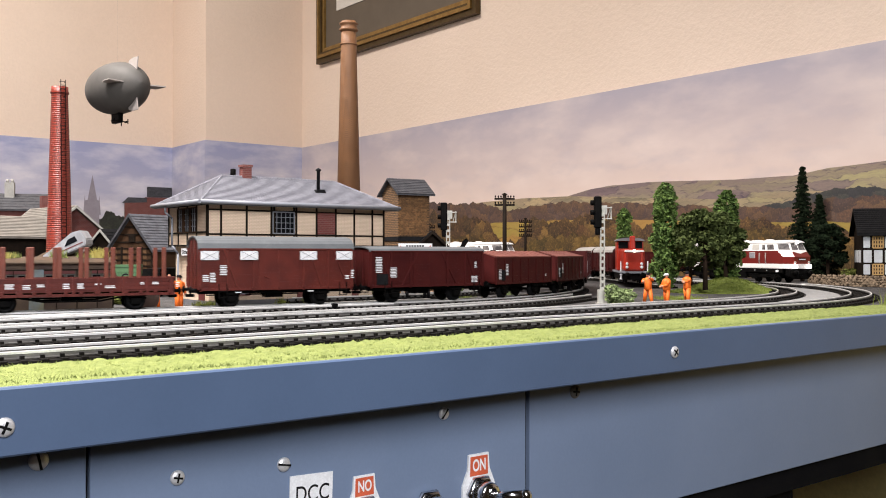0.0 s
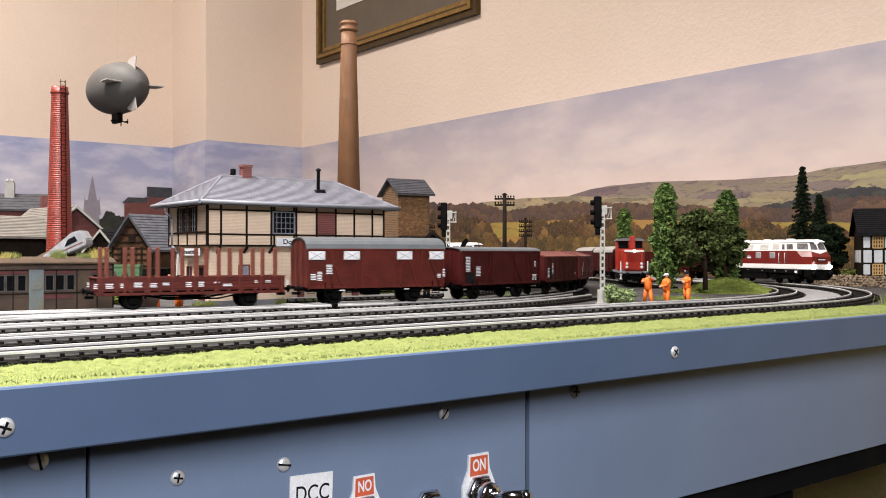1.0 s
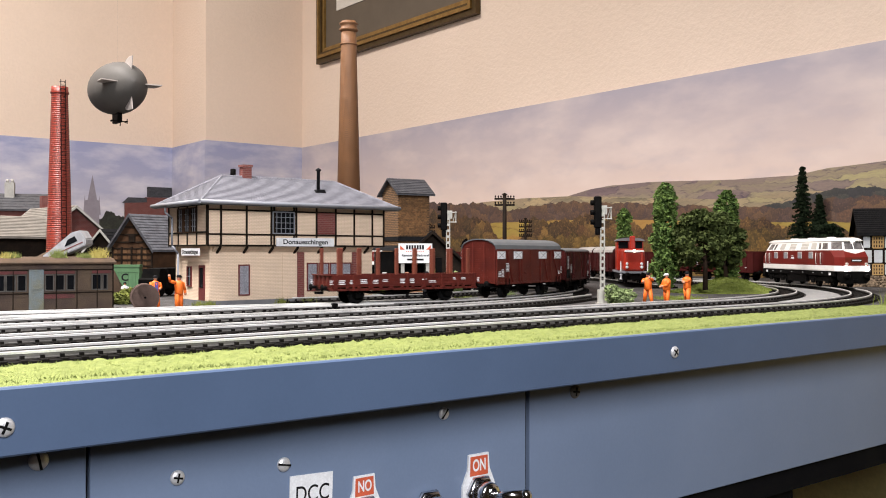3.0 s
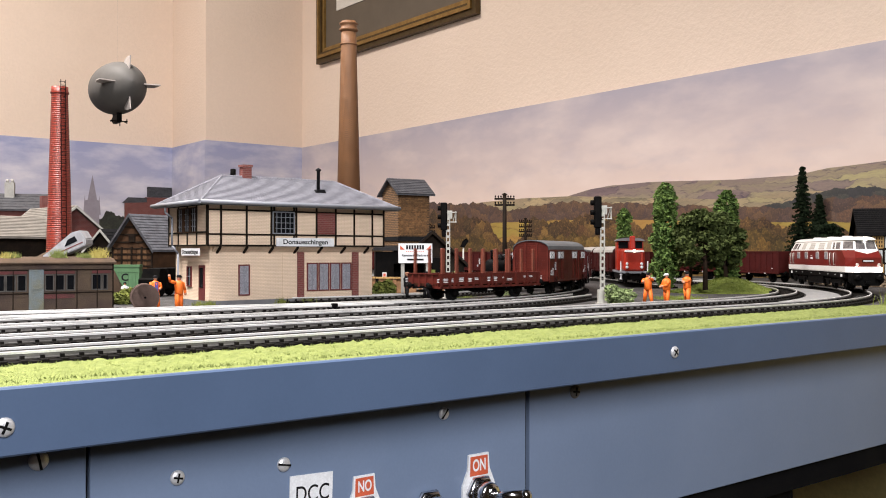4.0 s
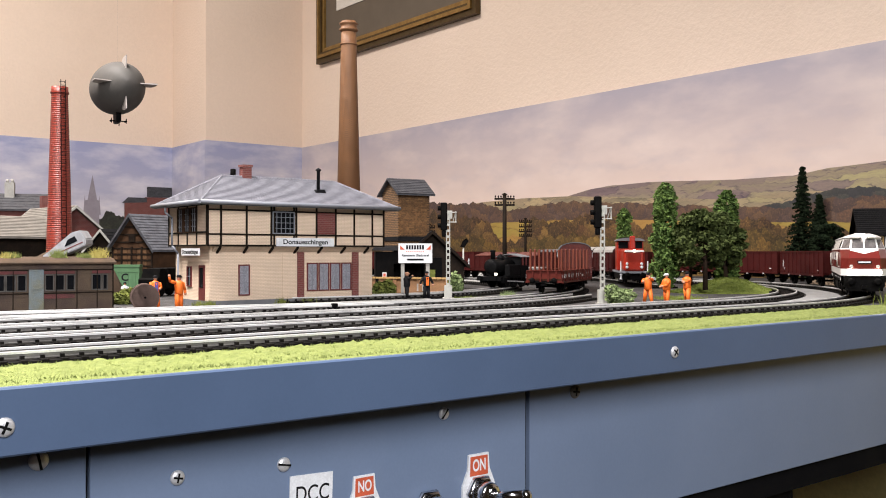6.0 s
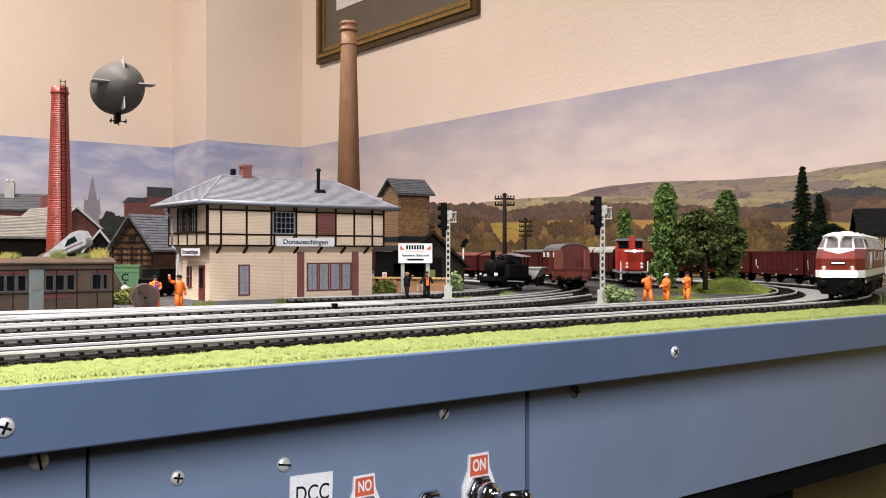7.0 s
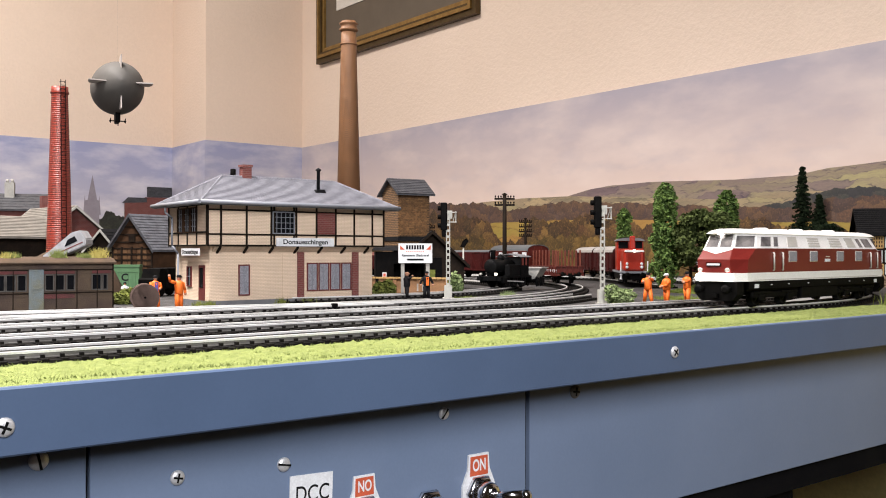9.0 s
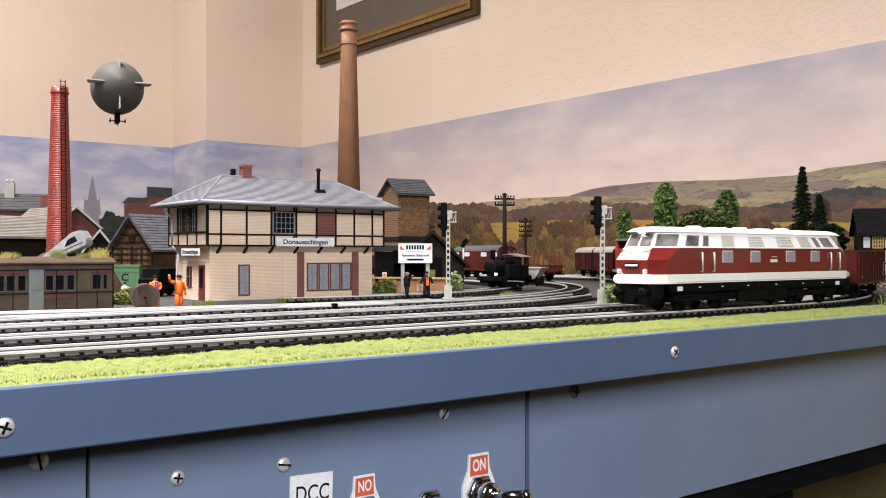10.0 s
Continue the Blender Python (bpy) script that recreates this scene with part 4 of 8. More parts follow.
def open_wagon(name, label, length, top, base, paint, lid, group="goods train"):
    ob = thing(name, label, "railway wagon", group=group)
    w, z0 = 0.0310, 0.0115
    bm = bmesh.new()
    box(bm, -length / 2, length / 2, -w / 2, w / 2, z0, z0 + 0.0015)
    for y in (-w / 2, w / 2 - 0.0008):
        box(bm, -length / 2, length / 2, y, y + 0.0008, z0, top)
    for x in (-length / 2, length / 2 - 0.0008):
        box(bm, x, x + 0.0008, -w / 2, w / 2, z0, top)
    part("body", bm, paint, ob, "oxide-red open wagon body")
    for side in (-1, 1):
        bm = bmesh.new()
        boards(bm, -length / 2 + 0.0005, length / 2 - 0.0005, w / 2, side, z0 + 0.0006, top - 0.0006, 0.0028)
        part("side_boarding", bm, paint, ob)["kind"] = "stuff"
        bm = bmesh.new()
        a, b = sorted((side * (w / 2 + 0.0002), side * (w / 2 + 0.0009)))
        for x in np.linspace(-length / 2 + 0.0007, length / 2 - 0.0007, 8):
            box(bm, x - 0.0006, x + 0.0006, a, b, z0 - 0.0008, top)
        box(bm, -length / 2, length / 2, a, b, top - 0.0009, top + 0.0002)
        box(bm, -length / 2, length / 2, a, b, z0 - 0.0006, z0 + 0.0008)
        part("side_framing", bm, paint, ob)
    if lid:
        n = 2
        for i in range(n):
            x0, x1 = -length / 2 + 0.0006 + i * (length - 0.0012) / n, -length / 2 + 0.0006 + (i + 1) * (length - 0.0012) / n - 0.0008
            bm = bmesh.new()
            prism(bm, [(-w / 2 - 0.0008, top + 0.0002), (0, top + 0.0044), (w / 2 + 0.0008, top + 0.0002), (w / 2 + 0.0008, top + 0.0010), (0, top + 0.0052), (-w / 2 - 0.0008, top + 0.0010)], "x", x0, x1)
            for j in range(5):
                x = x0 + (x1 - x0) * (j + 0.5) / 5
                prism(bm, [(-w / 2 - 0.0006, top + 0.0011), (0, top + 0.0053), (w / 2 + 0.0006, top + 0.0011), (0, top + 0.0056)], "x", x - 0.0003, x + 0.0003)
            part("hinged_lid", bm, lid, ob, "faded red hinged lid")
        for x in (-length / 2 + 0.0005, length / 2 - 0.0013):
            bm = bmesh.new()
            prism(bm, [(-w / 2, top), (w / 2, top), (0, top + 0.0044)], "x", x, x + 0.0008)
            part("gable_end", bm, paint, ob)
    running_gear(ob, length, base)
    return ob


VAN_A = goods_van("goods_van", "oxide-red boarded goods van with white ventilation flaps and grey arched roof", 0.1055, 0.0388, 0.0466, 0.062, OXIDE, GREYROOF, (-0.0465, -0.0205, 0.0205, 0.0465), ((0.36, 0.46), (-0.36, -0.27), (0.20, 0.28)))
marks(VAN_A, -1, [(-0.049, 0.0170, 0.004, 0.0045), (-0.0445, 0.0165, 0.0036, 0.0065), (-0.0375, 0.0210, 0.0046, 0.0068), (0.0485, 0.0175, 0.0030, 0.003), (0.0525, 0.0182, 0.0020, 0.0060), (-0.028, 0.0093, 0.004, 0.0011), (0.022, 0.0093, 0.004, 0.0011)], 0.0169)
VAN_B = goods_van("goods_van", "dark oxide-red boarded goods van with low grey roof", 0.0985, 0.0374, 0.0402, 0.054, OXIDE_DARK, GREYROOF, (), ((-0.10, -0.24), (0.10, 0.24), (-0.42, -0.34), (0.34, 0.42)))
marks(VAN_B, -1, [(-0.043, 0.0215, 0.0052, 0.0115), (-0.031, 0.0180, 0.0052, 0.0075), (0.0405, 0.0135, 0.0056, 0.0050), (0.0415, 0.0245, 0.0022, 0.0048)], 0.0170)
block("number_board", (-0.0445, -0.0355, -0.0170, -0.0162, 0.0130, 0.0205), BLACKPRINT, VAN_B, "black number board")
OPEN_A = open_wagon("lidded_wagon", "oxide-red open wagon with faded hinged lids", 0.0860, 0.0318, 0.047, OXIDE_DARK, LID)
OPEN_B = open_wagon("lidded_wagon", "oxide-red open wagon with faded hinged lids", 0.0860, 0.0318, 0.047, OXIDE_DARK, LID)
for o in (OPEN_A, OPEN_B):
    marks(o, -1, [(-0.038, 0.0150, 0.0040, 0.0080), (-0.028, 0.0180, 0.0034, 0.0090), (0.032, 0.0165, 0.0024, 0.0020)], 0.0168)
    block("number_board", (-0.0350, -0.0310, -0.0172, -0.0164, 0.0140, 0.0220), BLACKPRINT, o, "black number board")


def stake_wagon():
    ob = thing("stake_wagon", "oxide-red flat wagon with low sides and tall stakes", "railway wagon", group="goods train")
    L, w, z0, top = 0.1190, 0.0320, 0.0112, 0.0196
    bm = bmesh.new()
    box(bm, -L / 2, L / 2, -w / 2 + 0.0008, w / 2 - 0.0008, z0, z0 + 0.0016)
    part("deck", bm, BROWNWOOD, ob, "brown plank deck")
    for side in (-1, 1):
        bm = bmesh.new()
        a, b = sorted((side * (w / 2 - 0.0008), side * w / 2))
        box(bm, -L / 2, L / 2, a, b, z0 + 0.0004, top)
        boards(bm, -L / 2, L / 2, w / 2, side, z0 + 0.0014, top, 0.0027)
        for x in np.linspace(-L / 2 + 0.002, L / 2 - 0.002, 9):
            box(bm, x - 0.0008, x + 0.0008, *sorted((side * (w / 2 + 0.0002), side * (w / 2 + 0.0010))), z0 - 0.001, top + 0.0003)
        box(bm, -L / 2, L / 2, *sorted((side * (w / 2 - 0.0010), side * (w / 2 + 0.0007))), top - 0.0002, top + 0.0005)
        part("drop_side", bm, OXIDE, ob, "oxide-red low side")
        bm = bmesh.new()
        a, b = sorted((side * w / 2, side * (w / 2 + 0.0012)))
        box(bm, -L / 2, L / 2, a, b, z0 - 0.0022, z0 - 0.0006)
        for x in np.linspace(-L / 2 + 0.003, L / 2 - 0.003, 14):
            box(bm, x - 0.0010, x + 0.0010, a, b, z0 - 0.0022, z0 + 0.0012)
        part("side_sill", bm, OXIDE, ob)
        for x in np.linspace(-L / 2 + 0.006, L / 2 - 0.006, 8):
            bm = bmesh.new()
            y = side * (w / 2 - 0.0018)
            box(bm, x - 0.0013, x + 0.0013, y - 0.0008, y + 0.0008, z0 + 0.001, 0.0388, bevel=0.0003)
            part("stake", bm, STAKE, ob, "brown-red stake")
        marks(ob, side, [(-0.060, 0.0135, 0.0022, 0.0034), (-0.052, 0.0135, 0.0046, 0.0034), (-0.044, 0.0138, 0.0034, 0.0030), (-0.035, 0.0140, 0.0050, 0.0034), (-0.026, 0.0138, 0.0046, 0.0030), (-0.018, 0.0150, 0.0042, 0.0020), (-0.004, 0.0138, 0.0036, 0.0036), (0.004, 0.0138, 0.0036, 0.0036), (0.014, 0.0158, 0.0036, 0.0016), (0.021, 0.0138, 0.0060, 0.0020), (0.040, 0.0158, 0.0024, 0.0018), (0.048, 0.0158, 0.0040, 0.0018), (0.0615, 0.0140, 0.0020, 0.0034)], w / 2 + 0.0004)
    for e in (-1, 1):
        bm = bmesh.new()
        a, b = sorted((e * (L / 2 - 0.0009), e * L / 2))
        box(bm, a, b, -w / 2, w / 2, z0 - 0.002, top)
        part("end_flap", bm, OXIDE, ob)
        for y in (-0.0105, -0.0035, 0.0035, 0.0105):
            block("end_post", (*sorted((e * L / 2, e * (L / 2 + 0.0009))), y - 0.0007, y + 0.0007, z0 - 0.001, top + 0.0002), OXIDE, ob)
        block("end_rail", (*sorted((e * (L / 2 - 0.0009), e * (L / 2 + 0.0012))), -w / 2, w / 2, top, top + 0.0007), OXIDE, ob)
    bm = bmesh.new()
    for y in (-0.0112, 0.0112):
        for d in (-1, 1):
            rod(bm, (d * 0.034, y, z0 - 0.002), (d * 0.016, y, 0.0058), 0.0006, n=6)
        rod(bm, (-0.016, y, 0.0058), (0.016, y, 0.0058), 0.0006, n=6)
    part("truss_rod", bm, BLACK, ob)["kind"] = "stuff"
    running_gear(ob, L, 0.074)
    return ob


FLAT = stake_wagon()


def gondola():
    ob = thing("gondola_wagon", "dark oxide-red high-sided gondola wagon", "railway wagon", group="engine's train")
    L, w, z0, top = 0.1270, 0.0320, 0.0120, 0.0375
    bm = bmesh.new()
    box(bm, -L / 2, L / 2, -w / 2, w / 2, z0, z0 + 0.002)
    for y in (-w / 2, w / 2 - 0.0008):
        box(bm, -L / 2, L / 2, y, y + 0.0008, z0, top)
    for x in (-L / 2, L / 2 - 0.0008):
        box(bm, x, x + 0.0008, -w / 2, w / 2, z0, top)
    part("body", bm, OXIDE_DARK, ob, "dark red steel body")
    for side in (-1, 1):
        bm = bmesh.new()
        a, b = sorted((side * w / 2, side * (w / 2 + 0.0008)))
        for x in np.linspace(-L / 2 + 0.001, L / 2 - 0.001, 11):
            box(bm, x - 0.0007, x + 0.0007, a, b, z0, top)
        box(bm, -L / 2, L / 2, a, b, top - 0.0014, top + 0.0003)
        box(bm, -L / 2, L / 2, a, b, z0 - 0.0012, z0 + 0.0010)
        part("side_ribs", bm, OXIDE_DARK, ob)
        marks(ob, side, [(-0.052, 0.0200, 0.0030, 0.0080), (-0.048, 0.0165, 0.0020, 0.0030), (0.050, 0.0165, 0.0030, 0.0015), (-0.035, 0.0100, 0.0030, 0.0018), (0.0, 0.0098, 0.0026, 0.0016), (0.035, 0.0100, 0.0030, 0.0018)], w / 2 + 0.0009)
    running_gear(ob, L, 0.078, 0.0118)
    return ob


GONDOLAS = [gondola()]
for _ in range(3):
    GONDOLAS.append(copy_thing(GONDOLAS[0], Matrix()))


def outline(a, b, nose, face):
    """Plan of an engine body: half length a, half width b, length of the tapered nose, half width of the front."""
    right = [(a, -face), (a, face), (a - nose, b), (-a + nose, b), (-a, face), (-a, -face), (-a + nose, -b), (a - nose, -b)]
    return right


def loft(bm, levels):
    rings = [[bm.verts.new((x, y, z)) for x, y in ring] for z, ring in levels]
    for p, q in zip(rings, rings[1:]):
        n = len(p)
        for i in range(n):
            bm.faces.new((p[i], p[(i + 1) % n], q[(i + 1) % n], q[i]))
    bm.faces.new(rings[0][::-1])
    bm.faces.new(rings[-1])


def inset_pane(bm, low, high, i, u0, u1, v0, v1, out=0.00025, skew=0.0):
    """A pane lying on side i of the loft between two levels."""
    (z0, a), (z1, b) = low, high
    n = len(a)
    c = [Vector((*a[i], z0)), Vector((*a[(i + 1) % n], z0)), Vector((*b[(i + 1) % n], z1)), Vector((*b[i], z1))]
    at_ = lambda u, v: (c[0] * (1 - u) + c[1] * u) * (1 - v) + (c[3] * (1 - u) + c[2] * u) * v
    nor = (c[1] - c[0]).cross(c[3] - c[0]).normalized()
    pts = [at_(u0, v0), at_(u1, v0), at_(u1 + skew, v1), at_(u0 + skew, v1)]
    bot = [bm.verts.new(p - nor * 0.0004) for p in pts]
    top = [bm.verts.new(p + nor * out) for p in pts]
    bm.faces.new(top)
    for k in range(4):
        bm.faces.new((bot[k], bot[(k + 1) % 4], top[(k + 1) % 4], top[k]))


def inset_poly(bm, low, high, i, uvs, out=0.00025):
    """A flat plate of any outline lying on side i of the loft between two levels."""
    (z0, a), (z1, b) = low, high
    n = len(a)
    c = [Vector((*a[i], z0)), Vector((*a[(i + 1) % n], z0)), Vector((*b[(i + 1) % n], z1)), Vector((*b[i], z1))]
    nor = (c[1] - c[0]).cross(c[3] - c[0]).normalized()
    pts = [(c[0] * (1 - u) + c[1] * u) * (1 - v) + (c[3] * (1 - u) + c[2] * u) * v for u, v in uvs]
    bot, top = [bm.verts.new(p_ - nor * 0.0004) for p_ in pts], [bm.verts.new(p_ + nor * out) for p_ in pts]
    bm.faces.new(top)
    for k in range(len(pts)):
        bm.faces.new((bot[k], bot[(k + 1) % len(pts)], top[(k + 1) % len(pts)], top[k]))


def diesel_engine():
    ob = thing("diesel_locomotive", "crimson diesel locomotive with ivory roof and stripe, headlights lit", "locomotive")
    A, B = 0.1135, 0.0172
    l0, l1, lm, l2 = (0.0170, outline(A - 0.0006, B, 0.011, 0.0118)), (0.0226, outline(A, B, 0.011, 0.0118)), (0.0312, outline(A + 0.0010, B, 0.013, 0.0116)), (0.0384, outline(A - 0.0048, B, 0.017, 0.0104))
    l3, l4, l5 = (0.0474, outline(A - 0.0098, B - 0.0032, 0.019, 0.0090)), (0.0481, outline(A - 0.0052, B - 0.0026, 0.021, 0.0092)), (0.0513, outline(A - 0.0150, B - 0.0098, 0.020, 0.0050))
    for name, levels, mat, label in (("stripe", (l0, l1), IVORY, "ivory waist stripe"), ("body", (l1, lm, l2), CRIMSON, "crimson lower body"), ("cab_band", (l2, l3), IVORY, "ivory upper body with cab windows"), ("roof", (l3, l4, (0.0502, outline(A - 0.0095, B - 0.0060, 0.018, 0.0075)), l5), IVORY, "ivory rounded roof")):
        bm = bmesh.new()
        loft(bm, levels)
        part(name, bm, mat, ob, label)
    for i in (0, 4):
        for u0, u1 in ((0.05, 0.47), (0.53, 0.95)):
            bm = bmesh.new()
            inset_pane(bm, l2, l3, i, u0, u1, 0.10, 0.93)
            part("windscreen", bm, SHEENGLASS, ob, "windscreen with pale reflections put into its grey colour")
        bm = bmesh.new()
        inset_poly(bm, lm, l2, i, ((0.0, 0.99), (0.0, 0.86), (0.5, 0.48), (1.0, 0.86), (1.0, 0.99)))
        part("chevron", bm, IVORY, ob, "ivory chevron under the windscreen")
    for i in (1, 3, 5, 7):
        bm = bmesh.new()
        inset_pane(bm, l2, l3, i, 0.10, 0.90, 0.12, 0.90)
        part("corner_window", bm, SHEENGLASS, ob)
    for i in (2, 6):
        for u0, u1 in ((0.03, 0.10), (0.125, 0.155), (0.845, 0.875), (0.90, 0.97)):
            bm = bmesh.new()
            inset_pane(bm, l2, l3, i, u0, u1, 0.14, 0.84)
            part("cab_window", bm, SHEENGLASS, ob)
        for u0, u1, m in ((0.23, 0.305, VENT), (0.395, 0.49, VENT), (0.58, 0.685, VENT), (0.735, 0.81, VENT)):
            bm = bmesh.new()
            if u1 - u0 > 0.09:
                for k in range(4):
                    inset_pane(bm, l2, l3, i, u0, u1, 0.14 + 0.19 * k, 0.27 + 0.19 * k)
            else:
                inset_pane(bm, l2, l3, i, u0, u1, 0.14, 0.88)
            part("roof_vent", bm, m, ob, "pale grey louvred vent")
    for side in (-1, 1):
        for x in (0.043, 0.0125, -0.0290, -0.0600):
            bm = bmesh.new()
            box(bm, x - 0.0056, x + 0.0056, *sorted((side * (B - 0.001), side * (B + 0.0003))), 0.0292, 0.0368, bevel=0.0003)
            pane = part("window", bm, VENT, ob, "ivory framed engine-room window")
            block("pane", (x - 0.0052, x + 0.0052, *sorted((side * (B + 0.0001), side * (B + 0.0005))), 0.0298, 0.0362), WINDOWLIT, pane)
        block("maker_plate", (-0.0125, -0.0045, *sorted((side * B, side * (B + 0.0003))), 0.0292, 0.0312), PRINT, ob, "pale builder's plate")
        bm = bmesh.new()
        box(bm, -0.0120, -0.0060, *sorted((side * B, side * (B + 0.0003))), 0.0325, 0.0332)
        part("grille", bm, VENT, ob)
        for x in (0.058, 0.070, -0.080, -0.092):
            bm = bmesh.new()
            rod(bm, (x, side * (B + 0.0010), 0.0240), (x, side * (B + 0.0010), 0.0355), 0.0005, n=8)
            for z in (0.0240, 0.0355):
                rod(bm, (x, side * (B - 0.0005), z), (x, side * (B + 0.0010), z), 0.0005, n=6)
            part("handrail", bm, VENT, ob, "pale door handrail")
        for x0, x1 in ((0.0585, 0.0695), (-0.0915, -0.0805)):
            block("door", (x0, x1, *sorted((side * (B - 0.001), side * (B + 0.00018))), 0.0228, 0.0378), CRIMSON, ob)
        block("stripe_groove", (-0.094, 0.094, *sorted((side * (B - 0.0004), side * (B + 0.00022))), 0.0176, 0.0180), VENT, ob, "grey line along the stripe")
        for x in (0.0905, -0.0905):
            block("data_plate", (x - 0.0025, x + 0.0025, *sorted((side * 0.0168, side * 0.01705)), 0.0126, 0.0152), PRINT, ob, "white data plate")
        for x in (-0.070, -0.045, -0.012, 0.020, 0.048, 0.071):
            block("filler_cap", (x - 0.0008, x + 0.0008, *sorted((side * 0.0168, side * 0.0171)), 0.0142, 0.0148), PRINT, ob)
        bm = bmesh.new()
        box(bm, -0.100, 0.100, *sorted((side * 0.0150, side * 0.0168)), 0.0120, 0.0170)
        box(bm, -0.028, 0.028, *sorted((side * 0.0120, side * 0.0160)), 0.0040, 0.0125, bevel=0.0008)
        part("skirt", bm, BLACK, ob, "black underfloor skirt and tank")
        for cx in (-0.062, 0.062):
            bm = bmesh.new()
            box(bm, cx - 0.030, cx + 0.030, *sorted((side * 0.0125, side * 0.0148)), 0.0058, 0.0100, bevel=0.0006)
            for dx in (-0.0185, 0.0185):
                box(bm, cx + dx - 0.004, cx + dx + 0.004, *sorted((side * 0.0140, side * 0.0160)), 0.0036, 0.0084, bevel=0.0006)
                box(bm, cx + dx - 0.011, cx + dx + 0.011, *sorted((side * 0.0142, side * 0.0156)), 0.0088, 0.0102)
            part("bogie_frame", bm, BLACK, ob, "black bogie frame")
    bm = bmesh.new()
    box(bm, -0.098, 0.098, -0.014, 0.014, 0.0105, 0.0170)
    part("underframe", bm, BLACK, ob)
    for cx in (-0.062, 0.062):
        for dx in (-0.0185, 0.0185):
            axle(ob, cx + dx, 0.0058)
    for e in (-1, 1):
        bm = bmesh.new()
        prism(bm, [(-0.0150, 0.0170), (0.0150, 0.0170), (0.0150, 0.0085), (0.0110, 0.0045), (-0.0110, 0.0045), (-0.0150, 0.0085)], "x", *sorted((e * (A - 0.010), e * (A - 0.002))))
        box(bm, *sorted((e * (A - 0.004), e * (A + 0.001))), -0.0020, 0.0020, 0.0065, 0.0090)
        part("buffer_beam", bm, BLACK, ob, "black buffer beam")
        for y in (-0.0098, 0.0098):
            bm = bmesh.new()
            rod(bm, (e * (A - 0.002), y, 0.0120), (e * (A + 0.0030), y, 0.0120), 0.0015, n=12)
            lathe(bm, [(0.0028, e * (A + 0.0030)), (0.0030, e * (A + 0.0036)), (0.0015, e * (A + 0.0046))], 16, "x", (0, y, 0.0120))
            part("buffer", bm, BLACK, ob)
            bm = bmesh.new()
            lathe(bm, [(0.0025, e * (A - 0.001)), (0.0024, e * (A + 0.0020)), (0.0019, e * (A + 0.0024))], 18, "x", (0, y + (0.0006 if y > 0 else -0.0006), 0.0197))
            part("headlight", bm, HEADLIGHT if e > 0 else VENT, ob, "glowing headlight" if e > 0 else "unlit tail lamp")
            bm = bmesh.new()
            lathe(bm, [(0.0013, e * (A - 0.003)), (0.0014, e * (A + 0.0014)), (0.0008, e * (A + 0.0018))], 14, "x", (0, y, 0.0245))
            part("marker_lamp", bm, VENT, ob)
        bm = bmesh.new()
        lathe(bm, [(0.0016, e * (A - 0.012)), (0.0017, e * (A - 0.0068)), (0.0010, e * (A - 0.0062))], 16, "x", (0, 0, 0.0488))
        part("roof_headlight", bm, HEADLIGHT if e > 0 else VENT, ob, "roof headlight")
        bm = bmesh.new()
        box(bm, *sorted((e * (A - 0.006), e * (A + 0.0011))), -0.0052, 0.0052, 0.0268, 0.0292)
        plate = part("number_plate", bm, BLACK, ob, "dark number plate with a pale bar")
        block("number_bar", (*sorted((e * (A - 0.002), e * (A + 0.0014))), -0.0045, 0.0045, 0.0274, 0.0286), PRINT, plate)
    bm = bmesh.new()
    for x in (-0.045, 0.005, 0.055):
        lathe(bm, [(0.0052, 0.0508), (0.0052, 0.0520), (0.0040, 0.0526), (0.0, 0.0527)], 18, "z", (x, 0, 0))
    for x in (-0.02, 0.03):
        box(bm, x - 0.006, x + 0.006, -0.004, 0.004, 0.0508, 0.0520, bevel=0.0004)
    part("roof_fans", bm, IVORY, ob, "ivory roof fan covers")
    return ob


ENGINE = diesel_engine()
PILOT = tagged(copy_thing(ENGINE, Matrix()), "crimson and ivory diesel locomotive heading the goods train", "locomotive")
GOODS_TUBS = [copy_thing(GONDOLAS[0], Matrix()) for _ in range(3)]
for o in GOODS_TUBS:
    tagged(o, "dark oxide-red gondola wagon in the goods train", group="goods train")


# ---------------------------------------------------------------- motion
def along(line, s, half, flip=False):
    """Pose of a vehicle whose two axles stand at s - half and s + half on a line; flip: it heads towards smaller s."""
    f, b = line(s + half), line(s - half)
    d = (b - f) if flip else (f - b)
    c = (f + b) / 2
    return pose(c.x, c.y, RAILTOP, 0, 0, math.degrees(math.atan2(d.y, d.x)))


TIMES = [0.25 * i for i in range(41)]


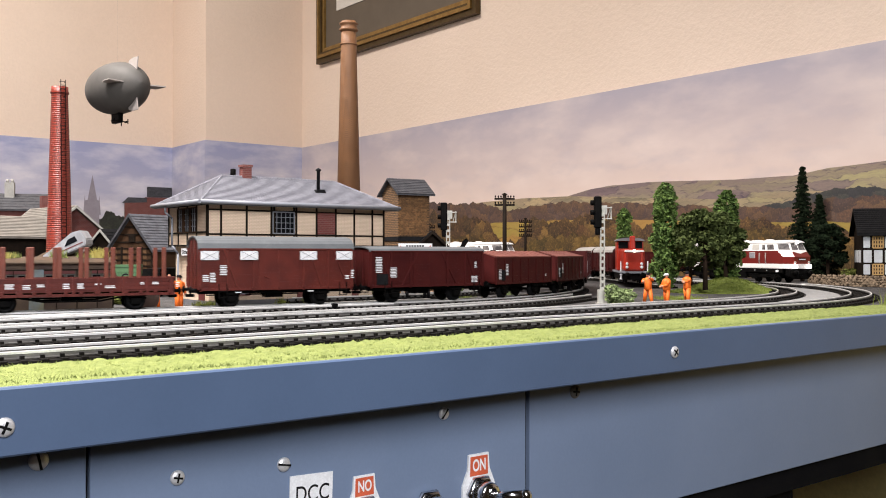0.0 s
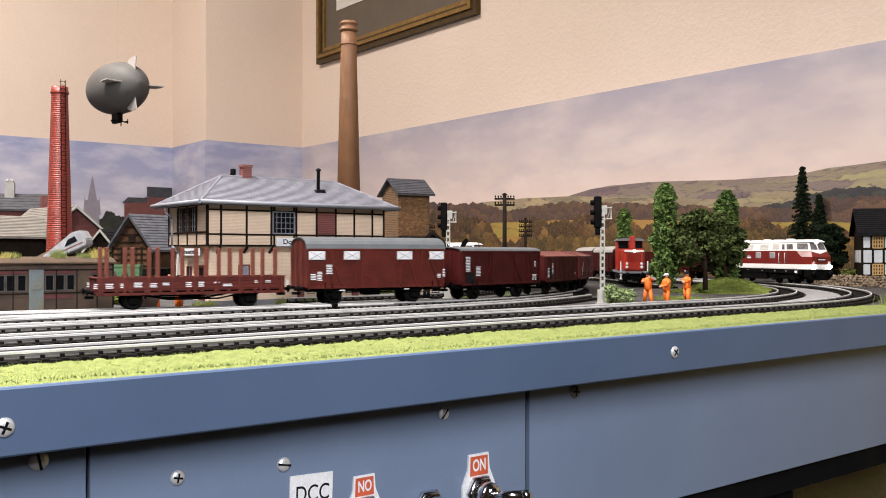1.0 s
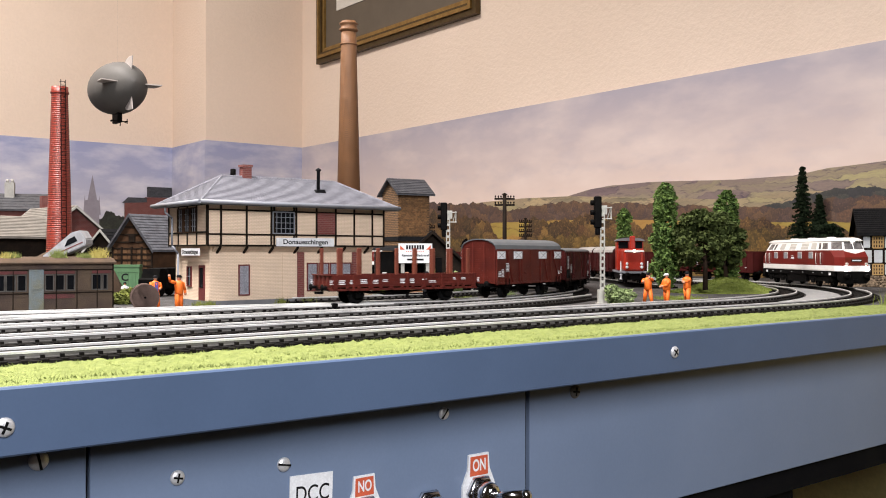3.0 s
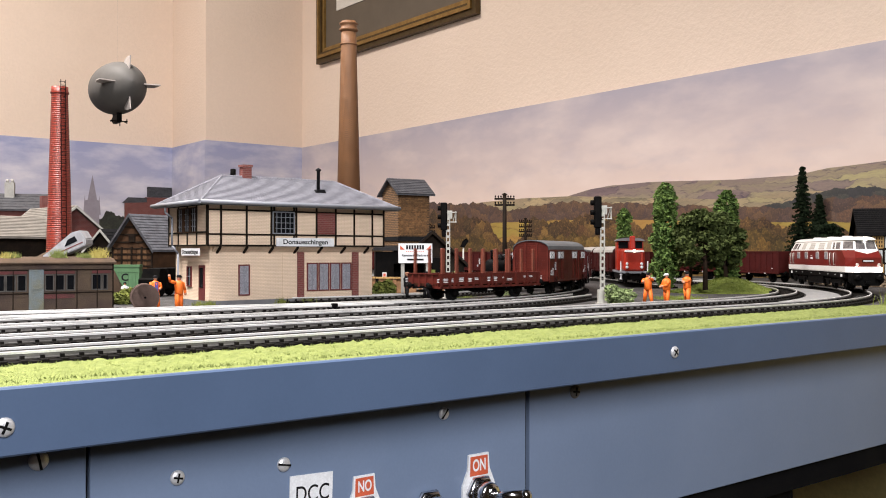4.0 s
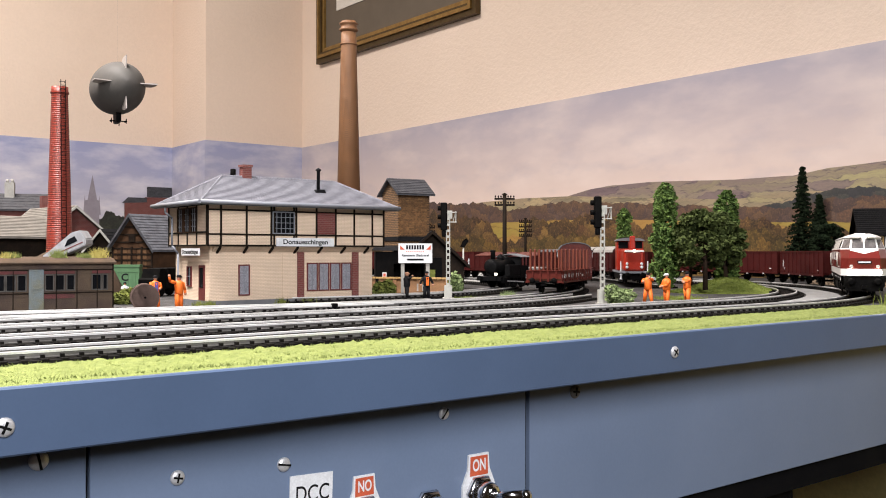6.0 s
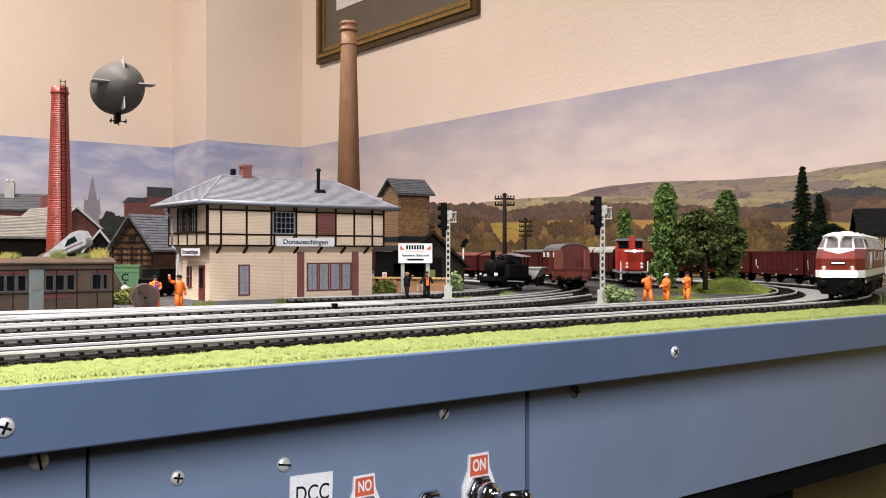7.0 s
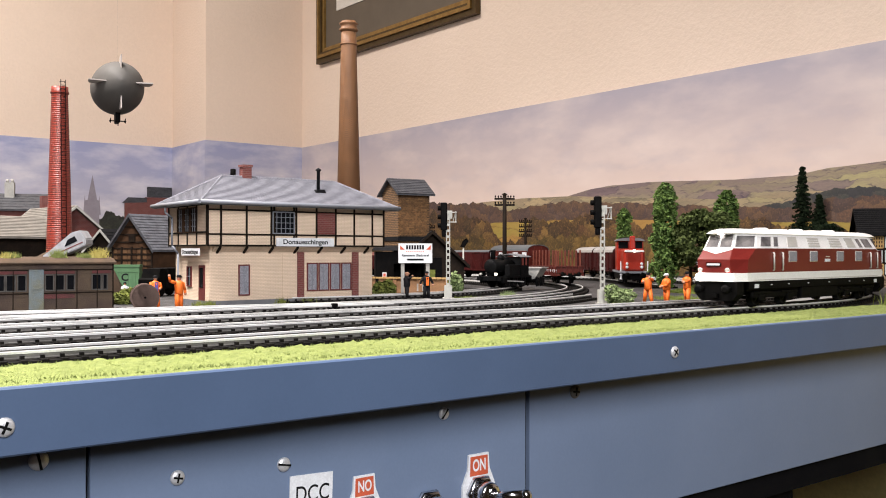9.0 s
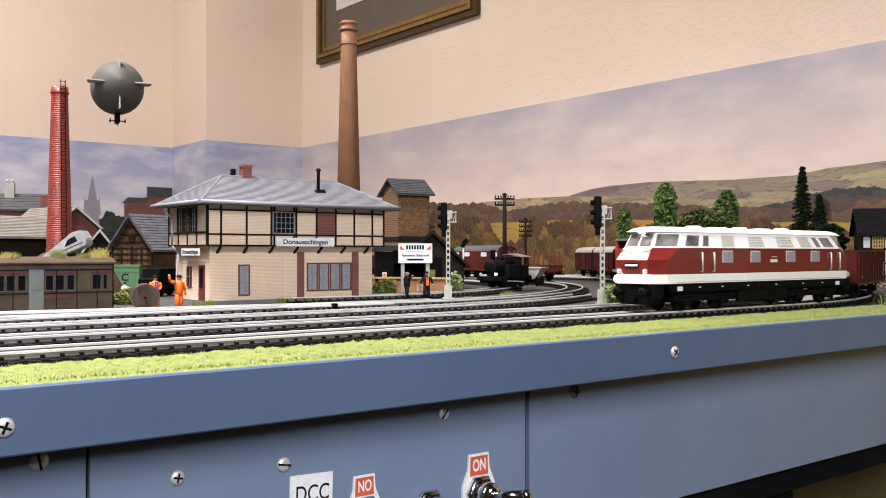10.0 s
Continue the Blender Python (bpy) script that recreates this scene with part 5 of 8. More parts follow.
def motions():
    """The express engine with its gondolas, the goods train and the turning airship."""
    engine = lambda t: 0.6055 - 0.0467 * t - 0.00268 * t * t + 0.0000825 * t ** 3
    walk(ENGINE, [(t, along(front_loop, engine(t), 0.059, True)) for t in TIMES])
    for i, g in enumerate(GONDOLAS):
        walk(g, [(t, along(front_loop, engine(t) + 0.1885 + 0.1385 * i, 0.039, True)) for t in TIMES])
    goods = lambda t: -0.0782 + 0.0716 * t + 0.0010 * t * t
    for ob, off, half in ((FLAT, -0.1283, 0.037), (VAN_A, 0, 0.031), (VAN_B, 0.1130, 0.027), (OPEN_A, 0.2150, 0.0235), (OPEN_B, 0.3110, 0.0235), (GOODS_TUBS[0], 0.4230, 0.039), (GOODS_TUBS[1], 0.5590, 0.039), (GOODS_TUBS[2], 0.6950, 0.039), (PILOT, 0.8745, 0.059)):
        walk(ob, [(t, along(yard_loop, goods(t) + off, half)) for t in TIMES])
    turn = ((0, 25.5), (1, 23.2), (2, 20.9), (3, 18.3), (4, 15.8), (5, 13.3), (6, 11.0), (7, 8.8), (8, 6.7), (9, 4.9), (10, 3.2))
    walk(AIRSHIP, [(t, pose(0.4353, 1.3100, 0.2749, 0, 0, 71.6 + a)) for t, a in turn])


# ---------------------------------------------------------------- the airship on its thread
def airship():
    ob = thing("toy_airship", "grey toy airship hanging in the air, gondola below", "airship")
    r, a = 0.0362, 0.0735
    bm = bmesh.new()
    prof = []
    for i in range(25):
        u = -1 + 2 * i / 24
        prof.append((r * (1 - abs(u) ** 2.1) ** 0.62, a * u))
    lathe(bm, prof, 40, "x")
    part("envelope", bm, GASBAG, ob, "grey rounded envelope")
    for k in range(4):
        bm = bmesh.new()
        prism(bm, [(-a * 0.80, 0.017), (-a * 0.45, 0.026), (-a * 0.50, 0.0345 + 0.005 * (k % 2)), (-a * 0.66, 0.0370 + 0.005 * (k % 2)), (-a * 0.86, 0.0365 + 0.005 * (k % 2))], "y", -0.0007, 0.0007)
        fin = part("fin", bm, FIN, ob, "pale tail fin")
        fin.matrix_basis = Matrix.Rotation(radians(90 * k), 4, "X")
    bm = bmesh.new()
    box(bm, -0.012, 0.012, -0.0034, 0.0034, -r - 0.013, -r + 0.003, bevel=0.001)
    gondola_ = part("gondola", bm, BLACK, ob, "dark gondola")
    bm = bmesh.new()
    rod(bm, (-0.008, -0.010, -r - 0.011), (-0.008, 0.010, -r - 0.011), 0.0008)
    for y in (-0.010, 0.010):
        rod(bm, (-0.012, y, -r - 0.011), (-0.004, y, -r - 0.011), 0.0014)
        box(bm, -0.0128, -0.0122, y - 0.0006, y + 0.0006, -r - 0.0145, -r - 0.0075)
    box(bm, -0.0135, -0.0125, -0.0006, 0.0006, -r - 0.0185, -r - 0.012)
    part("propeller", bm, BLACK, gondola_, "black engine nacelles and propellers")
    # White fleck on top near the tail, built as a small peg
    bm = bmesh.new()
    rod(bm, (-a * 0.62, 0, r * 0.74), (-a * 0.62, 0, r * 0.80), 0.0008)
    part("tail_fleck", bm, PRINT, ob)
    bm = bmesh.new()
    rod(bm, (0, 0, r * 0.99), (0, 0, 1.5 - 0.2749), 0.00006, n=4)
    part("thread", bm, CONCRETE, ob, "fine hanging thread")
    return ob


AIRSHIP = airship()


# ---------------------------------------------------------------- signal box
def window(name, parent, x0, x1, z0, z1, y, nx, nz, frame_mat, pane_mat, side="s", t=0.0006):
    """A framed window on a wall at y that looks south, or on a wall at x = y that looks west."""
    put = (lambda bm, u0, u1, d0, d1, w0, w1: box(bm, u0, u1, y - d1, y - d0, w0, w1)) if side == "s" else (lambda bm, u0, u1, d0, d1, w0, w1: box(bm, y - d1, y - d0, u0, u1, w0, w1))
    bm = bmesh.new()
    f = 0.0009
    for d in ((x0, x1, z0, z0 + f), (x0, x1, z1 - f, z1), (x0, x0 + f, z0 + f, z1 - f), (x1 - f, x1, z0 + f, z1 - f)):
        put(bm, d[0], d[1], -0.0003, 0.0009, d[2], d[3])
    win_ = part(name, bm, frame_mat, parent)
    bm = bmesh.new()
    put(bm, x0 + f, x1 - f, -0.0002, 0.0002, z0 + f, z1 - f)
    part("pane", bm, pane_mat, win_)
    bm = bmesh.new()
    for i in range(1, nx):
        u = x0 + (x1 - x0) * i / nx
        put(bm, u - 0.0002, u + 0.0002, 0.0002, 0.0006, z0 + f, z1 - f)
    for i in range(1, nz):
        w = z0 + (z1 - z0) * i / nz
        put(bm, x0 + f, x1 - f, 0.00021, 0.00062, w - 0.0002, w + 0.0002)
    part("glazing_bars", bm, GUTTER, win_, "pale glazing bars")
    return win_


def tiled_slope(parent, corners, material, rows, cols, thick=0.0007):
    """Overlapping roof tiles on a slope; corners: low left, low right, high right, high left. Joined tiles of stuff."""
    a, b, c, d = (Vector(p) for p in corners)
    nor = (b - a).cross(d - a).normalized()
    verts, faces = [], []
    for j in range(rows):
        v0, v1 = j / rows, min(1.0, (j + 1.12) / rows)
        for i in range(cols):
            for u0, u1 in (((i + 0.03) / cols, (i + 0.97) / cols),):
                p = [a * (1 - u0) * (1 - v0) + b * u0 * (1 - v0) + c * u0 * v0 + d * (1 - u0) * v0, a * (1 - u1) * (1 - v0) + b * u1 * (1 - v0) + c * u1 * v0 + d * (1 - u1) * v0,
                     a * (1 - u1) * (1 - v1) + b * u1 * (1 - v1) + c * u1 * v1 + d * (1 - u1) * v1, a * (1 - u0) * (1 - v1) + b * u0 * (1 - v1) + c * u0 * v1 + d * (1 - u0) * v1]
                k = len(verts)
                verts += [p[0] + nor * thick, p[1] + nor * thick, p[2] + nor * thick * 0.25, p[3] + nor * thick * 0.25, p[0], p[1]]
                faces += [(k, k + 1, k + 2, k + 3), (k + 4, k + 5, k + 1, k), (k + 1, k + 5, k + 2), (k + 4, k, k + 3)]
    ob = new("roof_tiles", pymesh("roof_tiles", verts, faces, material))
    ob.parent = parent
    ob["kind"] = "stuff"
    return ob


def solid(name, parent, verts, faces, material, label=""):
    ob = new(name, pymesh(name, verts, faces, material))
    ob.parent = parent
    return tagged(ob, label)


def signal_box():
    ob = thing("signal_box", "cream brick signal box with timbered storey and grey hip roof", "building", Matrix.Translation((0.286, 0.652, 0)))
    L, D = 0.147, 0.066
    ov = 0.0065
    bm = bmesh.new()
    box(bm, 0, L, 0, D, 0.004, 0.0455)
    ground_floor = part("ground_floor_wall", bm, CREAMBRICK, ob, "cream brick ground floor")
    block("plinth", (-0.0008, L + 0.0008, -0.0008, D, 0, 0.004), PLINTH, ob, "grey plinth")
    bm = bmesh.new()
    box(bm, -0.0045, L + 0.0075, -ov, D + 0.004, 0.0455, 0.0785)
    upper = part("upper_floor_wall", bm, CREAMBRICK, ob, "cream brick infill of the upper floor")
    # brackets under the jetty
    for x in (0.006, 0.028, 0.050, 0.072, 0.094, 0.116, 0.139):
        bm = bmesh.new()
        prism(bm, [(0.0, 0.0400), (0.0, 0.0455), (-ov, 0.0455), (-ov, 0.0442)], "x", x - 0.0009, x + 0.0009)
        part("bracket", bm, TIMBER, ob)
    bm = bmesh.new()
    prism(bm, [(0.0, 0.0412), (0.0, 0.0453), (-ov + 0.0006, 0.0453)], "x", 0.002, L - 0.002)
    part("jetty_soffit", bm, CREAMBRICK, ob)
    # timbers of the upper floor, south and west
    bm = bmesh.new()
    y0, y1 = -ov - 0.0007, -ov
    for z in (0.0455, 0.0540, 0.0725, 0.0770):
        box(bm, -0.0050, L + 0.0080, y0, y1, z, z + 0.0013)
    for x in (-0.0050, 0.0055, 0.0265, 0.0475, 0.0500, 0.0675, 0.0695, 0.0880, 0.1060, 0.1240, 0.1420, L + 0.0066):
        box(bm, x, x + 0.0014, y0 - 0.0001, y1, 0.0468, 0.0783)
    for y in (-ov, 0.012, 0.030, 0.048, D + 0.002):
        box(bm, -0.0052, -0.0045, y, y + 0.0014, 0.0455, 0.0783)
    for z in (0.0455, 0.0555, 0.0765):
        box(bm, -0.0053, -0.0045, -ov, D + 0.003, z, z + 0.0013)
    part("timber_frame", bm, TIMBER, ob, "dark timber framing")
    window("window", ob, 0.0490, 0.0685, 0.0553, 0.0730, -ov, 5, 4, GUTTER, DARKGLASS)
    bm = bmesh.new()
    box(bm, 0.0890, 0.1058, -ov - 0.0008, -ov, 0.0555, 0.0728)
    part("shutter", bm, REDBRICK, ob, "maroon boarded panel")
    for y in (0.0135, 0.0265, 0.0400):
        window("window", ob, y - 0.001, y + 0.0105, 0.0560, 0.0755, -0.0045, 3, 4, BROWNWOOD, DARKGLASS, "w")
    # ground floor openings
    window("window", ob, 0.0235, 0.0330, 0.0075, 0.0315, 0, 2, 5, MAROON, CURTAIN)
    for i in range(4):
        window("window", ob, 0.0835 + i * 0.0108, 0.0935 + i * 0.0108, 0.0095, 0.0325, 0, 2, 4, MAROON, CURTAIN)
    for x in (0.0745, 0.1265):
        bm = bmesh.new()
        box(bm, x, x + 0.0062, -0.0012, 0.0, 0.0005, 0.0412)
        part("pilaster", bm, REDBRICK, ob, "maroon brick pilaster")
    bm = bmesh.new()
    box(bm, 0.0615, 0.0750, -0.0004, 0, 0.004, 0.0400)
    part("patched_wall", bm, CREAMBRICK, ob)
    bm = bmesh.new()
    box(bm, -0.0006, 0.0, 0.008, 0.019, 0.002, 0.031)
    door = part("door", bm, MAROON, ob, "maroon door")
    block("door_pane", (-0.0010, -0.0004, 0.0105, 0.0165, 0.014, 0.029), DARKGLASS, door)
    window("window", ob, 0.0330, 0.0420, 0.014, 0.030, 0, 2, 2, MAROON, DARKGLASS, "w")
    # roof
    e = 0.0135
    zx, zr = 0.0785, 0.1020
    xa, xb, ya, yb = -e, L + 0.0165, -0.0155, D + 0.0135
    ym = (ya + yb) / 2
    ra, rb = 0.0245, L - 0.0180
    low = [(xa, ya, zx), (xb, ya, zx), (xb, yb, zx), (xa, yb, zx)]
    top = [(ra, ym, zr), (rb, ym, zr)]
    solid("roof", ob, low + top, [(0, 1, 5, 4), (1, 2, 5), (2, 3, 4, 5), (3, 0, 4), (3, 2, 1, 0)], SLATE, "grey hip roof")
    tiled_slope(ob, (low[0], low[1], top[1], top[0]), SLATE, 22, 74)
    tiled_slope(ob, (low[3], low[0], top[0], (ra, ym + 0.0001, zr)), SLATE, 22, 34)
    tiled_slope(ob, (low[1], low[2], (rb, ym + 0.0001, zr), top[1]), SLATE, 22, 34)
    bm = bmesh.new()
    for a, b in ((low[0], top[0]), (low[1], top[1]), (low[2], top[1]), (low[3], top[0]), (top[0], top[1])):
        a, b = Vector(a), Vector(b)
        n = int((b - a).length / 0.0032)
        for i in range(n):
            rod(bm, a + (b - a) * i / n + Vector((0, 0, 0.0003)), a + (b - a) * (i + 0.93) / n + Vector((0, 0, 0.0003)), 0.0011, 0.0009, 6)
    part("ridge_tiles", bm, SLATE, ob, "grey ridge and hip tiles")
    bm = bmesh.new()
    box(bm, xa - 0.0004, xb + 0.0004, ya - 0.0004, ya + 0.0012, zx - 0.0022, zx)
    box(bm, xa - 0.0004, xa + 0.0012, ya, yb, zx - 0.0022, zx)
    box(bm, xb - 0.0012, xb + 0.0004, ya, yb, zx - 0.0022, zx)
    rod(bm, (xa - 0.001, ya - 0.0014, zx - 0.0002), (xb + 0.001, ya - 0.0014, zx - 0.0002), 0.0015, n=10)
    rod(bm, (xa - 0.0014, ya - 0.001, zx - 0.0002), (xa - 0.0014, yb, zx - 0.0002), 0.0015, n=10)
    part("gutter", bm, GUTTER, ob, "pale grey gutter")
    bm = bmesh.new()
    pts = [(xa - 0.001, ya + 0.066, zx - 0.001), (xa - 0.001, ya + 0.067, zx - 0.006), (-0.0085, ya + 0.068, zx - 0.010), (-0.0085, ya + 0.068, 0.046), (-0.0035, ya + 0.068, 0.040), (-0.0035, ya + 0.068, 0.0)]
    for a, b in zip(pts, pts[1:]):
        rod(bm, a, b, 0.0009, n=8)
    part("downpipe", bm, GUTTER, ob, "pale grey downpipe")
    bm = bmesh.new()
    box(bm, 0.0415, 0.0490, ym - 0.003, ym + 0.004, zr - 0.006, zr + 0.0100)
    box(bm, 0.0408, 0.0497, ym - 0.0038, ym + 0.0048, zr + 0.0082, zr + 0.0100)
    part("chimney", bm, REDBRICK, ob, "red brick chimney")
    bm = bmesh.new()
    lathe(bm, [(0.0022, zr - 0.002), (0.0022, zr + 0.006), (0.0016, zr + 0.0065)], 14, "z", (0.0350, ym + 0.002, 0))
    part("vent_pot", bm, BLACK, ob, "black vent pot")
    bm = bmesh.new()
    lathe(bm, [(0.0014, 0.0890), (0.0014, 0.1085), (0.0024, 0.1090), (0.0024, 0.1098), (0.0004, 0.1112)], 14, "z", (0.1010, 0.0115, 0))
    prism(bm, [(0.0950, 0.0885), (0.1070, 0.0885), (0.1045, 0.0930), (0.0975, 0.0930)], "y", 0.0070, 0.0120)
    part("stove_pipe", bm, BLACKTILE, ob, "dark stove pipe with flashing")
    board = block("station_sign", (0.0520, 0.1045, -ov - 0.0016, -ov - 0.0006, 0.0457, 0.0524), PRINT, ob, "white station sign lettered in black")
    letters("lettering", "Donaueschingen", 0.0052, BLACKPRINT, board, Matrix.Translation((0.0782, -ov - 0.00168, 0.0491)) @ FACE_SOUTH, 0.0405)
    board = block("station_sign", (-0.0058, -0.0050, 0.006, 0.040, 0.0385, 0.0440), PRINT, ob, "white station sign lettered in black")
    letters("lettering", "Donaueschingen", 0.0044, BLACKPRINT, board, Matrix.Translation((-0.00588, 0.0230, 0.0412)) @ Matrix.Rotation(radians(-90), 4, "Z") @ FACE_SOUTH, 0.030)
    return ob


signal_box()


# ---------------------------------------------------------------- left of the signal box
def clump_mesh(name, pts, size, material, seed, up=0.3):
    """Many small folded leaf clumps round the given places, in one mesh."""
    rnd = random.Random(seed)
    verts, faces = [], []
    for p in pts:
        s = size * rnd.uniform(0.6, 1.3)
        u = Vector((rnd.gauss(0, 1), rnd.gauss(0, 1), rnd.gauss(0, 1) * 0.7)).normalized()
        v = u.cross(Vector((rnd.gauss(0, 1), rnd.gauss(0, 1), rnd.gauss(0, 1) + up))).normalized()
        w = u.cross(v)
        k = len(verts)
        verts += [p - u * s, p + v * s * 0.7 + w * s * 0.3, p + u * s, p - v * s * 0.7 + w * s * 0.3]
        faces += [(k, k + 1, k + 2), (k, k + 2, k + 3)]
    return pymesh(name, verts, faces, material)


def bush(x, y, z, w, d, h, material, label, seed, size=0.0022, n=700):
    rnd = random.Random(seed)
    pts = []
    lobes = [(rnd.uniform(-0.55, 0.55), rnd.uniform(-0.55, 0.55), rnd.uniform(0.3, 0.65), rnd.uniform(0.35, 0.6)) for _ in range(7)]
    while len(pts) < n:
        a, b, c, r = rnd.choice(lobes)
        q = Vector((rnd.gauss(0, 1), rnd.gauss(0, 1), rnd.gauss(0, 1))).normalized() * r * rnd.uniform(0.7, 1.0)
        pz = c + q.z * 0.75
        if pz > 0:
            pts.append(Vector((x + (a + q.x) * w / 2, y + (b + q.y) * d / 2, z + pz * h * 0.8)))
    ob = new("bush", clump_mesh("bush", pts, size, material, seed))
    return tagged(ob, label, "bush")


def tuft(x, y, z, r, tall, material, label, seed, n=160):
    rnd = random.Random(seed)
    fibres("grass_tuft", [(x + rnd.gauss(0, r), y + rnd.gauss(0, r), z) for _ in range(n)], tall, material, label, seed, 0.7, 0.0003)


YC = 0.650
def old_coach():
    ob = thing("coach_body", "weathered old coach body without wheels, grounded, grass on its roof", "railway coach")
    x0, x1, dep = -0.07, 0.2128, 0.034
    zt = 0.0345
    bm = bmesh.new()
    t = 0.0010
    # front wall in posts and panels round the window openings
    wins = [(0.1265, 0.1318), (0.1332, 0.1382), (0.1389, 0.1427), (0.1437, 0.1492), (0.1506, 0.1559), (0.1680, 0.1734), (0.1749, 0.1804), (0.1819, 0.1871), (0.1988, 0.2050), (0.2062, 0.2093)]
    door = (0.1576, 0.1662)
    za, zb = 0.0150, 0.0255
    box(bm, x0, door[0], YC, YC + t, 0, za)
    box(bm, door[1], x1, YC, YC + t, 0, za)
    box(bm, x0, x1, YC, YC + t, zb, zt)
    edge = x0
    for a, b in wins:
        if a > edge:
            s, e = edge, a
            if s < door[0] < e:
                box(bm, s, door[0], YC, YC + t, za, zb)
                s = door[1]
            box(bm, s, e, YC, YC + t, za, zb)
        edge = b
    box(bm, edge, x1, YC, YC + t, za, zb)
    box(bm, x1 - t, x1, YC + t, YC + dep, 0, zt)
    box(bm, x0, x1, YC + dep - t, YC + dep, 0, zt)
    part("body", bm, COACH, ob, "weathered brown-green coach body")
    for a, b in wins:
        bm = bmesh.new()
        box(bm, a, b, YC + 0.0006, YC + 0.0009, za, zb)
        pane = part("window", bm, DARKGLASS, ob, "dark coach window")
        bm = bmesh.new()
        f = 0.0004
        for d in ((a - f, b + f, za - f, za + f), (a - f, b + f, zb - f, zb + f), (a - f, a + f, za + f, zb - f), (b - f, b + f, za + f, zb - f)):
            box(bm, d[0], d[1], YC - 0.0004, YC + 0.0002, d[2], d[3])
        part("window_frame", bm, FRAMEGREY, pane, "grey window frame")
    bm = bmesh.new()
    for a in [x0 + 0.0136 * i for i in range(60)]:
        if a < x1 - 0.002 and not door[0] - 0.001 < a < door[1]:
            box(bm, a, a + 0.0006, YC - 0.0004, YC, 0.0005, 0.0290)
    box(bm, x0, door[0], YC - 0.0005, YC, 0.0128, 0.0136)
    box(bm, door[1], x1, YC - 0.0005, YC, 0.0128, 0.0136)
    box(bm, x0, x1, YC - 0.0005, YC, 0.0285, 0.0293)
    part("beading", bm, TIMBER, ob, "dark panel beading")
    for a, b, z0, z1 in ((x0, door[0] - 0.001, 0.0262, 0.0282), (door[1] + 0.001, 0.1871, 0.0262, 0.0282), (0.1988, x1 - 0.001, 0.0262, 0.0282), (door[1] + 0.001, 0.1871, 0.0095, 0.0124)):
        bm = bmesh.new()
        box(bm, a, b, YC - 0.00025, YC, z0, z1)
        part("red_panel", bm, COACHRED, ob, "dull red panel")
    for i in range(12):
        for j in range(3):
            a = x0 + 0.0062 * i + 0.125
            if a + 0.0054 < door[0]:
                bm = bmesh.new()
                box(bm, a, a + 0.0052, YC - 0.0003, YC, 0.0008 + j * 0.0041, 0.0044 + j * 0.0041)
                part("red_panel", bm, COACHRED, ob, "dull red panel")
    bm = bmesh.new()
    box(bm, door[0], door[0] + 0.0092, YC - 0.0010, YC - 0.0002, 0.0005, 0.0292)
    box(bm, door[0] + 0.0014, door[0] + 0.0080, YC - 0.0013, YC - 0.0010, 0.0160, 0.0270)
    part("door", bm, COACHBLUE, ob, "faded blue door standing ajar")
    bm = bmesh.new()
    box(bm, 0.1890, 0.1973, YC - 0.0006, YC, 0.0148, 0.0262)
    part("blanking_panel", bm, COACH, ob)
    bm = bmesh.new()
    out = [(-0.0022 + (dep + 0.0044) * i / 12, zt - 0.0006 + 0.0040 * math.sin(math.pi * i / 12) ** 0.7) for i in range(13)]
    prism(bm, [(YC + u, z) for u, z in out] + [(YC + dep + 0.0022, zt - 0.0016), (YC - 0.0022, zt - 0.0016)], "x", x0, x1 + 0.0022)
    part("roof", bm, MOSS, ob, "mossy brown felt roof")
    bm = bmesh.new()
    rod(bm, (x1 + 0.0006, YC + 0.001, 0.0), (x1 + 0.0006, YC + 0.001, zt - 0.001), 0.0007)
    part("corner_post", bm, TIMBER, ob)
    return ob


old_coach()
for x, s, m, h in ((0.1463, 31, STRAW, 0.0045), (0.1491, 32, TURF, 0.0045), (0.1791, 33, TURF, 0.0068), (0.2046, 34, STRAW, 0.0060), (0.2078, 35, STRAW, 0.0078), (0.1969, 36, TURF, 0.0040)):
    tuft(x, 0.660, 0.0368, 0.0022, h, m, "yellow-green grass tuft growing on the coach roof", s, 220)


